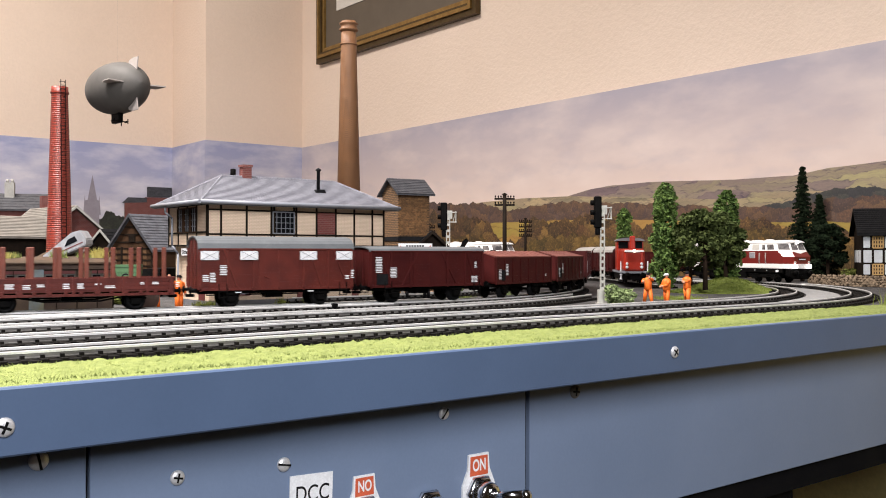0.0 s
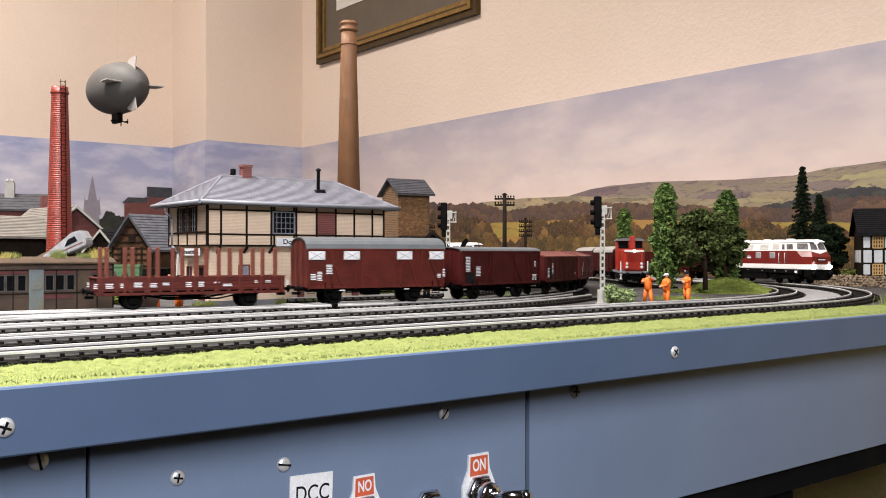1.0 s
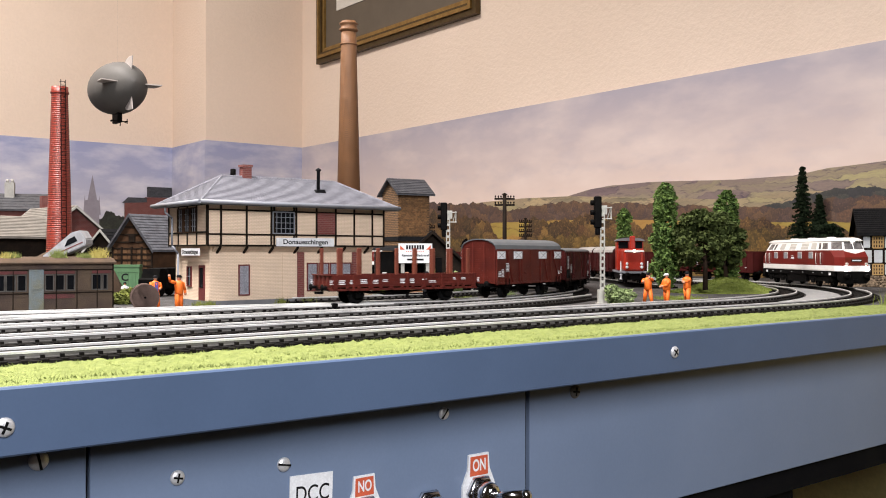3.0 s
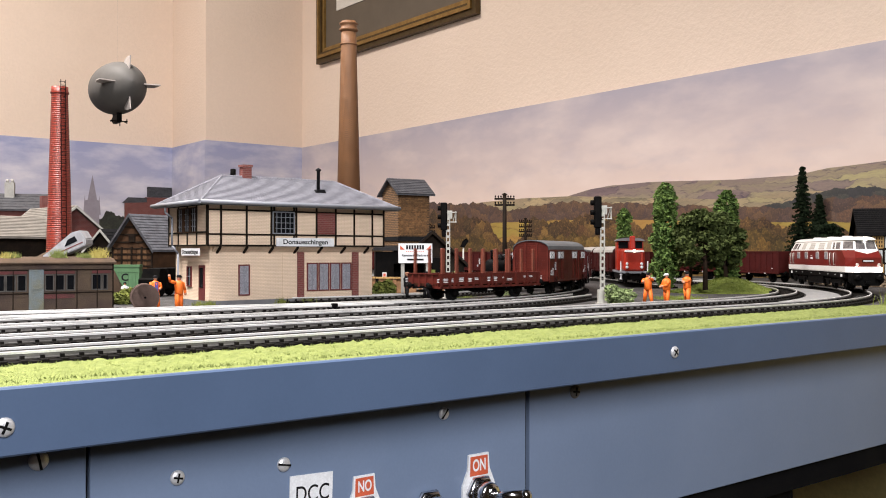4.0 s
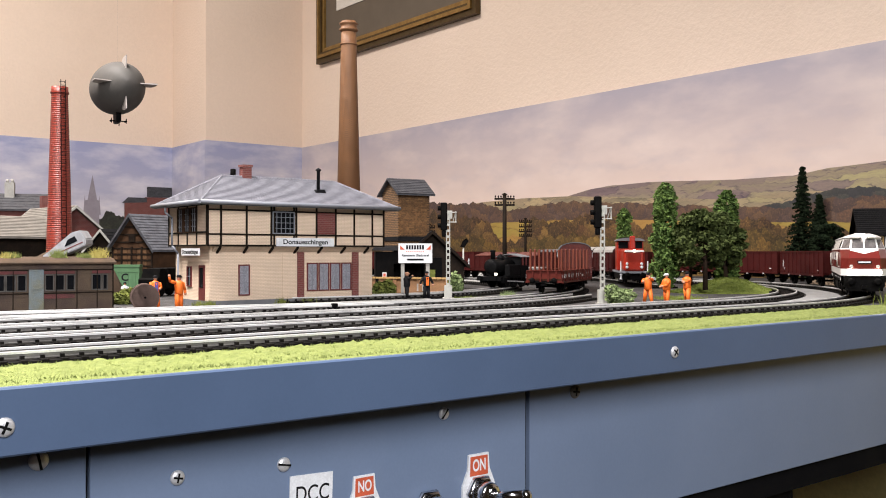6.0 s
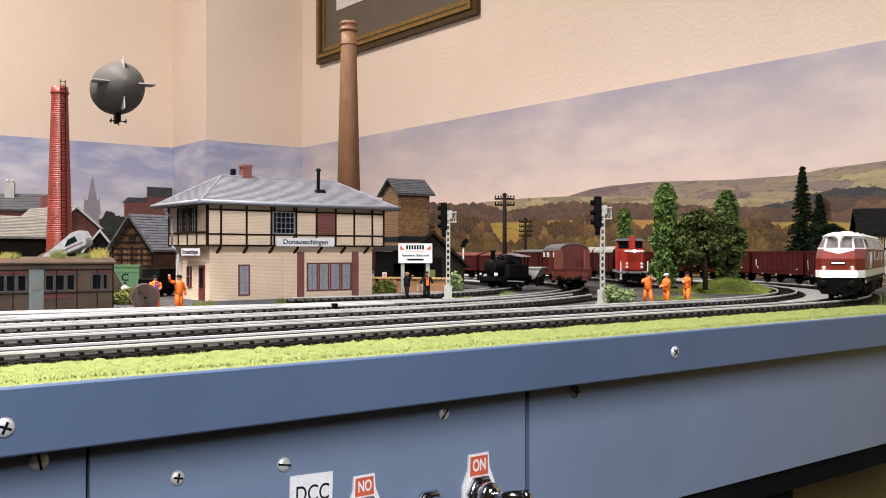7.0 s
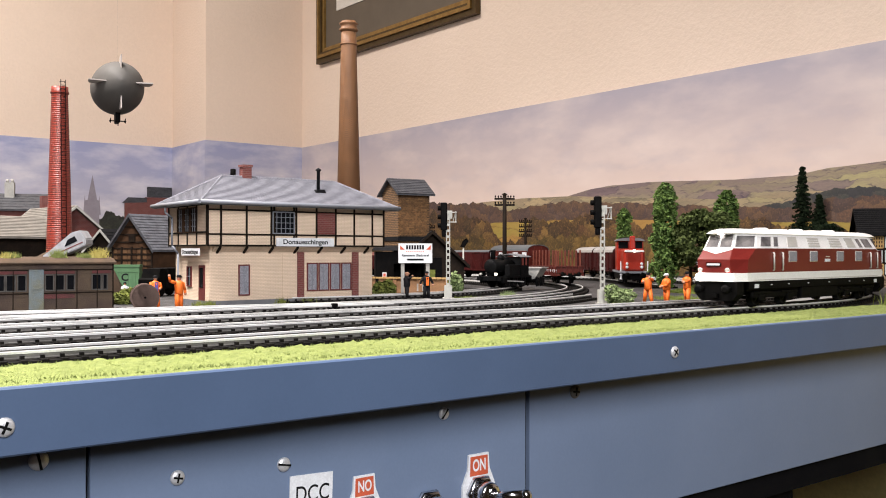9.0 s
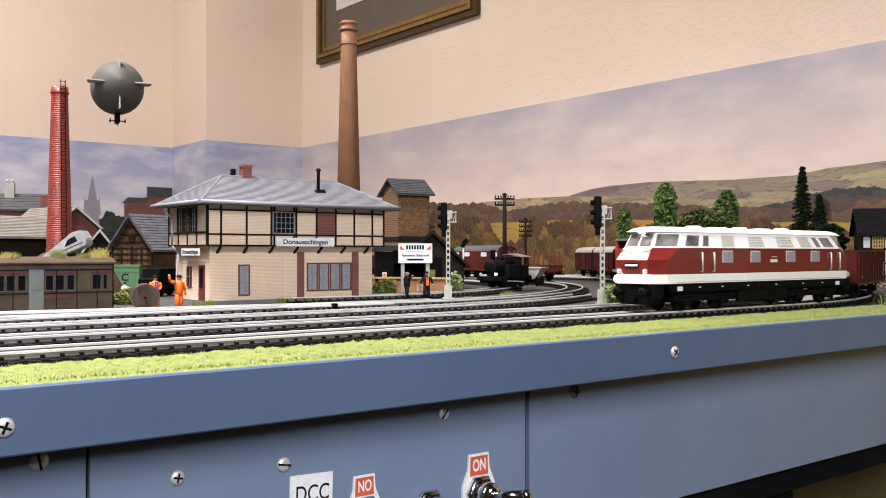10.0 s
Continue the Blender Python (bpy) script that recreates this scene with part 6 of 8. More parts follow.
def wrecked_car():
    """A scrapped white vehicle body lying tilted on the pile behind the coach."""
    x, y = 0.2193, 0.7680
    ob = thing("scrapped_car", "scuffed white scrapped car body lying tilted", "car", Matrix.Translation((x, y, 0.0460)) @ Matrix.Rotation(radians(-38), 4, "Z") @ Matrix.Rotation(radians(-24), 4, "Y"))
    bm = bmesh.new()
    prism(bm, [(-0.030, -0.005), (0.0130, -0.005), (0.0150, 0.000), (0.0138, 0.0078), (0.0060, 0.0092), (-0.0040, 0.0050), (-0.028, 0.0000)], "y", -0.008, 0.008)
    bmesh.ops.bevel(bm, geom=bm.edges[:], offset=0.0008, segments=2, affect="EDGES")
    part("body", bm, WRECK, ob)
    for y0, y1 in ((-0.0083, -0.0078), (0.0078, 0.0083)):
        bm = bmesh.new()
        prism(bm, [(-0.0030, 0.0006), (0.0085, 0.0006), (0.0078, 0.0052), (0.0015, 0.0048)], "y", y0, y1)
        part("side_window", bm, DARKGLASS, ob, "dark side window")
        bm = bmesh.new()
        box(bm, -0.024, 0.012, y0, y1, -0.0022, -0.0014)
        part("trim_strip", bm, MAROON, ob, "dull red trim strip")
    bm = bmesh.new()
    prism(bm, [(0.0130, 0.0015), (0.0138, 0.0015), (0.0125, 0.0055), (0.0117, 0.0055)], "y", -0.006, 0.006)
    part("rear_window", bm, DARKGLASS, ob)
    # the heap it lies on
    heap = thing("scrap_heap", "dark heap of scrap and earth behind the coach", "heap")
    bm = bmesh.new()
    ball(bm, (x - 0.004, y + 0.010, 0.0), 0.050, 0.020, 0.0441 - 0.002, 18)
    for v in bm.verts:
        v.co += Vector((0, 0, 0.004 * noise.noise(v.co * 120))) if v.co.z > 0.002 else Vector()
    part("earth", bm, MOSS, heap)


wrecked_car()


def brick_stack():
    x, y = 0.2709, 0.9942
    ob = thing("factory_chimney", "red brick factory chimney with an iron ladder", "chimney", Matrix.Translation((x, y, 0)))
    top = 0.2134
    r0, r1 = 0.0142, 0.0082
    bm = bmesh.new()
    prof = [(r0, 0.0)]
    n = 96
    for i in range(n):
        a, b = i / n, (i + 0.8) / n
        ra, rb = r0 + (r1 - r0) * a, r0 + (r1 - r0) * b
        z0, z1 = (top - 0.008) * a, (top - 0.008) * b
        prof += [(ra, z0 + 0.0002), (rb, z1), (rb - 0.00025, z1 + 0.0001), (rb - 0.00025, (top - 0.008) * (i + 1) / n)]
    prof += [(r1 + 0.0002, top - 0.0079), (r1 + 0.0010, top - 0.0070), (r1 + 0.0010, top - 0.0055), (r1 + 0.0002, top - 0.0045), (r1 + 0.0002, top), (r1 - 0.0015, top), (r1 - 0.0015, top - 0.01)]
    lathe(bm, prof, 36)
    part("shaft", bm, CHIMBRICK, ob, "red brick shaft")
    # ladder on the side turned to the south-east
    a0 = radians(-88)
    d, e = Vector((math.cos(a0), math.sin(a0), 0)), Vector((-math.sin(a0), math.cos(a0), 0))
    bm = bmesh.new()
    lo, hi = d * (r0 + 0.0022) + Vector((0, 0, 0.02)), d * (r1 + 0.0026) + Vector((0, 0, top + 0.0062))
    for s in (-1, 1):
        rod(bm, lo + e * s * 0.0023, hi + e * s * 0.0023, 0.0004, n=6)
    part("ladder_rail", bm, IRON, ob, "black ladder rails")
    me = None
    for i in range(52):
        p = lo + (hi - lo) * (i + 0.5) / 52
        if me is None:
            bm = bmesh.new()
            rod(bm, -e * 0.0023, e * 0.0023, 0.00035, n=5)
            ob2 = part("ladder_rung", bm, IRON, ob)
            me = ob2.data
            ob2.matrix_basis = Matrix.Translation(p)
        else:
            piece("ladder_rung", me, ob, Matrix.Translation(p))
    for i in range(0, 26):
        z = 0.03 + i * 0.0075
        r = r0 + (r1 - r0) * z / top
        bm = bmesh.new()
        for s in (-1, 1):
            rod(bm, d * (r - 0.001) + e * s * 0.0023 + Vector((0, 0, z)), lo + (hi - lo) * ((z - lo.z) / (hi.z - lo.z)) + e * s * 0.0023, 0.00035, n=5)
        part("ladder_bracket", bm, IRON, ob)


brick_stack()


def tall_chimney():
    x, y = 0.6683, 1.0642
    top = 0.3579
    ob = thing("factory_chimney", "tall brown brick factory chimney with banded head", "chimney", Matrix.Translation((x, y, 0)))
    bm = bmesh.new()
    r = lambda z: 0.0188 - (0.0188 - 0.0100) * z / top
    lathe(bm, [(r(0), 0), (r(top - 0.033), top - 0.033), (0.0104, top - 0.0150), (0.0080, top - 0.0150)], 40)
    part("shaft", bm, BROWNBRICK, ob, "brown brick shaft")
    z = top - 0.033
    bm = bmesh.new()
    lathe(bm, [(r(z) - 0.001, z), (r(z) + 0.0012, z + 0.0005), (r(z) + 0.0012, z + 0.0020), (r(z) - 0.001, z + 0.0028)], 40)
    part("band", bm, BROWNBRICK, ob, "projecting brick band")
    bm = bmesh.new()
    lathe(bm, [(0.0100, top - 0.0149), (0.0130, top - 0.0125), (0.0130, top - 0.0110), (0.0110, top - 0.0100), (0.0110, top - 0.0055), (0.0130, top - 0.0042), (0.0130, top - 0.0030), (0.0108, top - 0.0022), (0.0100, top), (0.0080, top), (0.0080, top - 0.0148)], 40)
    part("head", bm, BROWNBRICK, ob, "moulded brick chimney head")


tall_chimney()


def gable_house(name, label, x, y, turn, L, W, eave, ridge, wall_mat, roof_mat, over=0.004, rows=10, cols=20, beams=None, group=""):
    """A small house along its own x axis: walls, gables, two tiled slopes, barge boards."""
    ob = thing(name, label, "building", pose(x, y, 0, 0, 0, turn), group)
    bm = bmesh.new()
    prism(bm, [(-W / 2, 0), (W / 2, 0), (W / 2, eave), (0, ridge), (-W / 2, eave)], "x", -L / 2, L / 2)
    part("wall", bm, wall_mat, ob)
    k = (ridge - eave) / (W / 2)
    e, z = W / 2 + over, eave - over * k
    for s in (-1, 1):
        bm = bmesh.new()
        prism(bm, [(0, ridge), (s * e, z), (s * e, z + 0.0016), (0, ridge + 0.0018)], "x", -L / 2 - over, L / 2 + over)
        part("roof", bm, roof_mat, ob)
        if s < 0:
            tiled_slope(ob, ((-L / 2 - over, s * e, z + 0.0017), (L / 2 + over, s * e, z + 0.0017), (L / 2 + over, 0, ridge + 0.0019), (-L / 2 - over, 0, ridge + 0.0019)), roof_mat, rows, cols, 0.0008)
        else:
            tiled_slope(ob, ((L / 2 + over, s * e, z + 0.0017), (-L / 2 - over, s * e, z + 0.0017), (-L / 2 - over, 0, ridge + 0.0019), (L / 2 + over, 0, ridge + 0.0019)), roof_mat, rows, cols, 0.0008)
        for xx in (-L / 2 - over, L / 2 + over):
            bm = bmesh.new()
            prism(bm, [(0, ridge - 0.0014), (s * e, z - 0.0014), (s * e, z + 0.0018), (0, ridge + 0.002)], "x", xx - 0.0004, xx + 0.0004)
            part("barge_board", bm, beams or roof_mat, ob)
    return ob


# brick engine shed with a pale roof, seen behind the chimney
x, y = 0.3363, 1.1970
shed = gable_house("engine_shed", "red brick shed with pale grey roof and green-grey barge boards", x - 0.010, y + 0.03, 100, 0.110, 0.088, 0.062, 0.0975, REDBRICK, PALETILE, 0.009, 18, 1, SIGNALGREY)
window("window", shed, 0.008, 0.020, 0.062, 0.076, -0.055, 2, 3, LATTICE, DARKGLASS, "w")
block("door", (-0.0556, -0.0550, -0.030, -0.006, 0, 0.045), TIMBER, shed, "dark shed door")
# Goods shed: its shaded open interior is painted as near-black walls
x, y = 0.2600, 1.1297
leanto = gable_house("goods_shed", "low goods shed with pale sagging felt roof, shaded interior painted as dark walls", x - 0.02, y + 0.01, 14, 0.100, 0.075, 0.062, 0.0816, TIMBER, PALETILE, 0.010, 14, 1, PALETILE)
x, y = 0.3463, 1.5700
works = gable_house("factory_building", "red brick factory building with dark low roof", x, y, -20, 0.120, 0.090, 0.1091, 0.1333, REDBRICK, DARKTILE, 0.006, 6, 12, GUTTER)
bm = bmesh.new()
box(bm, 0.000, 0.014, -0.014, -0.002, 0.1234, 0.1522)
for i in range(2):
    lathe(bm, [(0.0022, 0.1522), (0.0024, 0.1575)], 10, "z", (0.0035 + 0.007 * i, -0.008, 0))
part("chimney", bm, CONCRETE, works, "pale chimney stack with two pots")
bm = bmesh.new()
xx = 0.3489
stub = thing("brick_pier", "low red brick pier beside the factory", "chimney")
box(bm, xx - 0.006, xx + 0.006, 1.344, 1.356, 0, 0.1204)
part("shaft", bm, REDBRICK, stub)

# timber barn with grey tiles
x, y = 0.3508, 0.9571
barn = gable_house("timber_barn", "brown timbered barn with grey pantile roof", x + 0.012, y + 0.012, 22, 0.062, 0.062, 0.047, 0.0798, BROWNWOOD, GREYTILE, 0.005, 13, 22, DARKTILE)
for i in range(7):
    for j in range(8):
        yy, z = -0.0290 + j * 0.0074, 0.003 + i * 0.0062
        block("infill_panel", (-0.0314, -0.0310, yy, yy + 0.0060, z, z + 0.0046), TANWOOD if (i * 3 + j * 5) % 3 else BROWNWOOD, barn)
for i in range(8):
    z = 0.0010 + i * 0.0062
    block("rail", (-0.0318, -0.0310, -0.030, 0.030, z, z + 0.0014), TIMBER, barn)
for yy in (-0.030, -0.015, 0.0, 0.015, 0.029):
    block("post", (-0.0324, -0.0310, yy - 0.001, yy + 0.001, 0, 0.047), TIMBER, barn)
for zz in (0.052, 0.060, 0.068):
    half = 0.031 * (0.0798 - zz) / 0.0328
    block("gable_rail", (-0.0318, -0.0310, -half, half, zz - 0.0007, zz + 0.0007), TIMBER, barn)
block("hatch", (-0.0325, -0.0310, -0.005, 0.004, 0.052, 0.060), TIMBER, barn, "dark loft hatch")
x, y = 0.3590, 1.0649
barn2 = gable_house("timber_barn", "dark timber shed in shade between the buildings", x, y, 28, 0.055, 0.055, 0.040, 0.066, TIMBER, BLACKTILE, 0.006, 8, 14, SIGNALGREY)

# green wagon body lettered C
x, y = 0.3097, 0.9004
green = thing("wagon_body", "green wooden wagon body with a black letter on its side", "railway wagon", pose(x, y, 0, 0, 0, -30))
bm = bmesh.new()
box(bm, -0.017, 0.0125, -0.008, 0.008, 0.0, 0.0275)
part("body", bm, GREEN, green)
bm = bmesh.new()
box(bm, -0.0175, 0.0130, -0.0086, 0.0086, 0.0268, 0.0290)
box(bm, -0.0175, 0.0130, -0.0086, -0.008, 0.0215, 0.0225)
part("roof", bm, GREEN, green)
bm = bmesh.new()
for i in range(9):
    box(bm, -0.017 + i * 0.0033, -0.0141 + i * 0.0033, -0.0084, -0.0080, 0.0015, 0.0214)
part("side_boarding", bm, GREEN, green)["kind"] = "stuff"
letters("lettering", "C", 0.0098, BLACKPRINT, green, Matrix.Translation((-0.0010, -0.00856, 0.0165)) @ FACE_SOUTH)

# dark stores behind the workers: a black roadside lorry and shed roof
x, y = 0.3219, 0.8400
lorry = thing("lorry", "black lorry parked beside the signal box", "lorry", pose(x, y, 0, 0, 0, -150))
bm = bmesh.new()
box(bm, -0.028, 0.006, -0.010, 0.010, 0.007, 0.0265, bevel=0.001)
part("load_bed", bm, BLACK, lorry, "black covered load bed")
bm = bmesh.new()
prism(bm, [(0.007, 0.007), (0.022, 0.007), (0.022, 0.016), (0.018, 0.0175), (0.0155, 0.026), (0.007, 0.026)], "y", -0.010, 0.010)
cab = part("cab", bm, BLACK, lorry, "black cab")
block("bumper", (0.0222, 0.0232, -0.010, 0.010, 0.0055, 0.0085), GUTTER, lorry)
for xx in (-0.020, 0.015):
    for yy in (-0.0085, 0.0085):
        bm = bmesh.new()
        lathe(bm, [(0.0055, yy - 0.002), (0.006, yy - 0.001), (0.006, yy + 0.001), (0.0055, yy + 0.002)], 16, "y", (xx, 0, 0.006))
        part("wheel", bm, BLACK, lorry)


# cable drum
x, y = 0.2278, 0.6280
drum = thing("cable_drum", "grey-brown wooden cable drum standing on edge", "cable drum", Matrix.Translation((x, y, 0.0096)) @ Matrix.Rotation(radians(-16), 4, "Z") @ Matrix.Scale(0.88, 4))
for yy in (-0.006, 0.006):
    for i in range(7):
        a, b = -0.0105 + 0.0030 * i, -0.0105 + 0.0030 * i + 0.0028
        bm = bmesh.new()
        ha, hb = math.sqrt(max(0, 0.0107 ** 2 - a * a)), math.sqrt(max(0, 0.0107 ** 2 - b * b))
        prism(bm, [(-ha, a), (ha, a), (hb, b), (-hb, b)], "y", yy - 0.0008, yy + 0.0008)
        part("flange_board", bm, DRUMWOOD, drum)
    bm = bmesh.new()
    lathe(bm, [(0.0107, yy - 0.0009), (0.0109, yy), (0.0107, yy + 0.0009), (0.0100, yy + 0.0009), (0.0100, yy - 0.0009)], 40, "y")
    part("rim", bm, DRUMWOOD, drum)
bm = bmesh.new()
lathe(bm, [(0.0060, -0.0052), (0.0060, 0.0052)], 24, "y")
part("core", bm, DRUMWOOD, drum)
bm = bmesh.new()
rod(bm, (0, -0.0072, 0), (0, -0.0066, 0), 0.0009, n=10)
part("axle_hole", bm, BLACK, drum)


# ---------------------------------------------------------------- dolls: one plain mesh each
def doll(x, y, turn, height, jacket, trousers, arms, label, cap=None, vest=None, stride=0.0016):
    """A small figure; arms: for each side the hand's place in units of the height (forward, out, up)."""
    h = height
    bm = bmesh.new()
    mats = [jacket, trousers, SKIN, cap or BLACKCLOTH, BLACKCLOTH, vest or jacket]
    for s in (-1, 1):
        foot = Vector((s * stride * 0.6, s * (0.06 * h + stride * 0.4), 0))
        rod(bm, foot + Vector((0, 0, 0.04 * h)), (0, s * 0.055 * h, 0.47 * h), 0.050 * h, 0.075 * h, 8, 1)
        box(bm, foot.x - 0.05 * h, foot.x + 0.10 * h, foot.y - 0.04 * h, foot.y + 0.04 * h, 0, 0.05 * h, 4)
    lathe(bm, [(0.09 * h, 0.44 * h), (0.120 * h, 0.50 * h), (0.118 * h, 0.62 * h), (0.135 * h, 0.76 * h), (0.10 * h, 0.82 * h), (0.04 * h, 0.85 * h)], 12, "z", (0, 0, 0), 0)
    if vest:
        box(bm, 0.07 * h, 0.128 * h, -0.05 * h, 0.05 * h, 0.50 * h, 0.80 * h, 5)
    for s, hand in zip((-1, 1), arms):
        sh = Vector((0, s * 0.125 * h, 0.78 * h))
        hd = Vector(hand) * h
        el = (sh + hd) / 2 + Vector((-0.03 * h, s * 0.05 * h, -0.05 * h))
        rod(bm, sh, el, 0.050 * h, 0.043 * h, 8, 0)
        rod(bm, el, hd, 0.043 * h, 0.034 * h, 8, 0)
        ball(bm, hd, 0.042 * h, n=8, mi=2)
    ball(bm, (0.005 * h, 0, 0.915 * h), 0.066 * h, 0.058 * h, 0.078 * h, 10, 2)
    lathe(bm, [(0.068 * h, 0.93 * h), (0.074 * h, 0.96 * h), (0.05 * h, 1.0 * h), (0.0, 1.005 * h)], 12, "z", (0, 0, 0), 3)
    box(bm, 0.03 * h, 0.105 * h, -0.045 * h, 0.045 * h, 0.932 * h, 0.950 * h, 3)
    ob = part("doll", bm, mats)
    ob.matrix_basis = pose(x, y, 0, 0, 0, turn)
    return tagged(ob, label, "doll", "dolls of the model railway")


CROSSED = ((0.16, 0.02, 0.66), (0.16, -0.03, 0.69))
x, y = 0.5690, 0.4660
doll(x, y, -150, 0.0252, ORANGE, ORANGE, ((0.26, -0.10, 0.72), (0.20, 0.08, 0.84)), "toy worker doll in orange overalls raising an arm", BLACKCLOTH, None, 0.0052)
x, y = 0.5690, 0.4480
doll(x, y, 165, 0.0248, ORANGE, ORANGE, ((0.20, -0.04, 0.58), (0.20, 0.06, 0.60)), "toy worker doll in orange overalls with white helmet", WHITECLOTH, None, 0.0010)
x, y = 0.6035, 0.4549
doll(x, y, 175, 0.0256, ORANGE, ORANGE, CROSSED, "toy worker doll in orange overalls with folded arms", BLACKCLOTH, None, 0.0040)
x, y = 0.2447, 0.6529
doll(x, y, -95, 0.0240, ORANGE, ORANGE, ((0.14, -0.10, 0.60), (0.14, 0.10, 0.60)), "toy worker doll in orange jacket and blue shirt", BLACKCLOTH, BLUECLOTH)
x, y = 0.2486, 0.6181
doll(x, y, -75, 0.0250, ORANGE, ORANGE, ((0.02, -0.34, 0.98), (0.02, 0.20, 0.46)), "toy worker doll in orange overalls waving one arm", BLACKCLOTH, None, 0.0004)
x, y = 0.4621, 0.6415
doll(x, y, -20, 0.0240, BLACKCLOTH, BLACKCLOTH, ((0.16, -0.16, 0.86), (0.05, 0.17, 0.52)), "toy doll in black suit raising a hand", SKIN, None, 0.0004)
x, y = 0.4785, 0.6350
doll(x, y, -110, 0.0245, BLACKCLOTH, BLACKCLOTH, ((0.04, -0.22, 0.52), (0.04, 0.22, 0.52)), "toy doll in black coat with an orange shirt", BLACKCLOTH, ORANGE, 0.0008)
x, y = 0.2511, 0.7367
doll(x, y, -80, 0.0170, WHITECLOTH, BLUECLOTH, ((0.12, -0.12, 0.56), (0.12, 0.12, 0.56)), "toy doll in white shirt among the bushes", BLACKCLOTH)

bush(0.2463, 0.7214, 0, 0.026, 0.018, 0.016, LEAF_OLIVE, "olive green bush beside the coach", 41)
bush(0.2654, 0.7446, 0, 0.022, 0.016, 0.012, LEAF_OLIVE, "olive green bush behind the cable drum", 42)


# ---------------------------------------------------------------- right of the signal box
def tower():
    x, y = 0.5956, 0.8291
    ob = thing("winding_tower", "brown tile-clad tower with small dark pitched roof", "building", pose(x, y, 0, 0, 0, -8))
    zt = 0.1069
    bm = bmesh.new()
    box(bm, -0.0195, 0.0195, -0.0195, 0.0195, 0, zt)
    prism(bm, [(-0.0195, zt), (0.0195, zt), (0, zt + 0.0135)], "x", -0.0195, 0.0195)
    part("wall", bm, TOWERBRICK, ob, "brown tile-hung walls")
    for i in range(24):
        z = 0.0600 + i * 0.00195
        for j in range(10):
            x0 = -0.0197 + 0.0040 * j + (0.0016 if i % 2 else 0)
            if x0 + 0.0037 < 0.0200:
                block("cladding_tile", (x0, x0 + 0.0037, -0.0201 - 0.0002 * ((i * 7 + j * 3) % 3), -0.0195, z, z + 0.0016), TOWERTILE, ob)
    for s in (-1, 1):
        bm = bmesh.new()
        prism(bm, [(0, zt + 0.0145), (s * 0.0255, zt - 0.0035), (s * 0.0255, zt - 0.0020), (0, zt + 0.0162)], "x", -0.0235, 0.0235)
        part("roof", bm, DARKTILE, ob, "dark tiled roof slope")
    tiled_slope(ob, ((-0.0235, -0.0255, zt - 0.0018), (0.0235, -0.0255, zt - 0.0018), (0.0235, 0, zt + 0.0164), (-0.0235, 0, zt + 0.0164)), DARKTILE, 9, 18)
    bm = bmesh.new()
    box(bm, -0.0205, 0.0205, -0.0215, 0.0205, 0.0539, 0.0583)
    part("ledge", bm, BLACKTILE, ob)


tower()
x, y = 0.6068, 0.7949
gable_house("workshop", "dark timber workshop with black sloping roof", x + 0.012, y + 0.02, 58, 0.055, 0.070, 0.030, 0.0629, TIMBER, BLACKTILE, 0.006, 10, 16, TIMBER)
x, y = 0.5273, 0.7302
shop = thing("workshop_entrance", "dark workshop front with open doorway and pale gate posts", "building", pose(x, y, 0, 0, 0, -30))
bm = bmesh.new()
box(bm, -0.032, -0.014, 0, 0.020, 0, 0.042)
box(bm, 0.016, 0.034, 0, 0.020, 0, 0.036)
box(bm, -0.014, 0.016, 0, 0.020, 0.030, 0.044)
box(bm, -0.014, 0.016, 0.017, 0.020, 0, 0.030)
part("wall", bm, BLACK, shop, "black painted front")
bm = bmesh.new()
prism(bm, [(-0.004, 0.043), (0.022, 0.043), (0.022, 0.048), (0.002, 0.046)], "x", -0.034, 0.018)
part("roof", bm, BLACKTILE, shop)
block("prohibition_sign", (-0.0252, -0.0212, -0.0006, 0.0, 0.0165, 0.0215), PRINT, shop, "small white and red sign")
block("red_disc", (-0.0244, -0.0220, -0.0009, -0.0006, 0.0175, 0.0205), REDPRINT, shop)
block("window", (0.019, 0.027, -0.0006, 0.0, 0.012, 0.024), LEAF_OLIVE, shop, "small lit green window")

# advertising board on two posts
x, y = 0.4945, 0.6733
board = thing("advertising_board", "white workshop advertising board on two pale posts", "sign", pose(x, y, 0, 0, 0, -32))
block("panel", (-0.0155, 0.0155, -0.0006, 0.0006, 0.0313, 0.0492), PRINT, board, "white board")
for xx in (-0.0115, 0.0115):
    block("post", (xx - 0.0016, xx + 0.0016, 0.0006, 0.0030, 0, 0.0446), CONCRETE, board, "pale post")
zb = 0.0313
for w, z, h, x0 in ((0.017, 0.0125, 0.0038, 0.0),):
    bm = bmesh.new()
    for i in range(7):
        box(bm, -w / 2 + i * w / 7, -w / 2 + (i + 0.72) * w / 7, -0.0008, -0.0006, zb + z, zb + z + h)
    part("name_bar", bm, BLACKPRINT, board, "black bars of a business name")
for s in (-1, 1):
    bm = bmesh.new()
    prism(bm, [(s * 0.0140, zb + 0.0162), (s * 0.0140, zb + 0.0122), (s * 0.0098, zb + 0.0122)], "y", -0.0008, -0.0006)
    part("red_corner", bm, REDPRINT, board, "red triangle")
bm = bmesh.new()
for i in range(9):
    box(bm, -0.0085 + i * 0.0019, -0.0075 + i * 0.0019, -0.0008, -0.0006, zb + 0.0102, zb + 0.0108)
part("dotted_line", bm, REDPRINT, board)
letters("lettering", "Karosserie  Blechnerei", 0.0030, BLACKPRINT, board, Matrix.Translation((0, -0.00068, zb + 0.0070)) @ FACE_SOUTH, 0.0245)
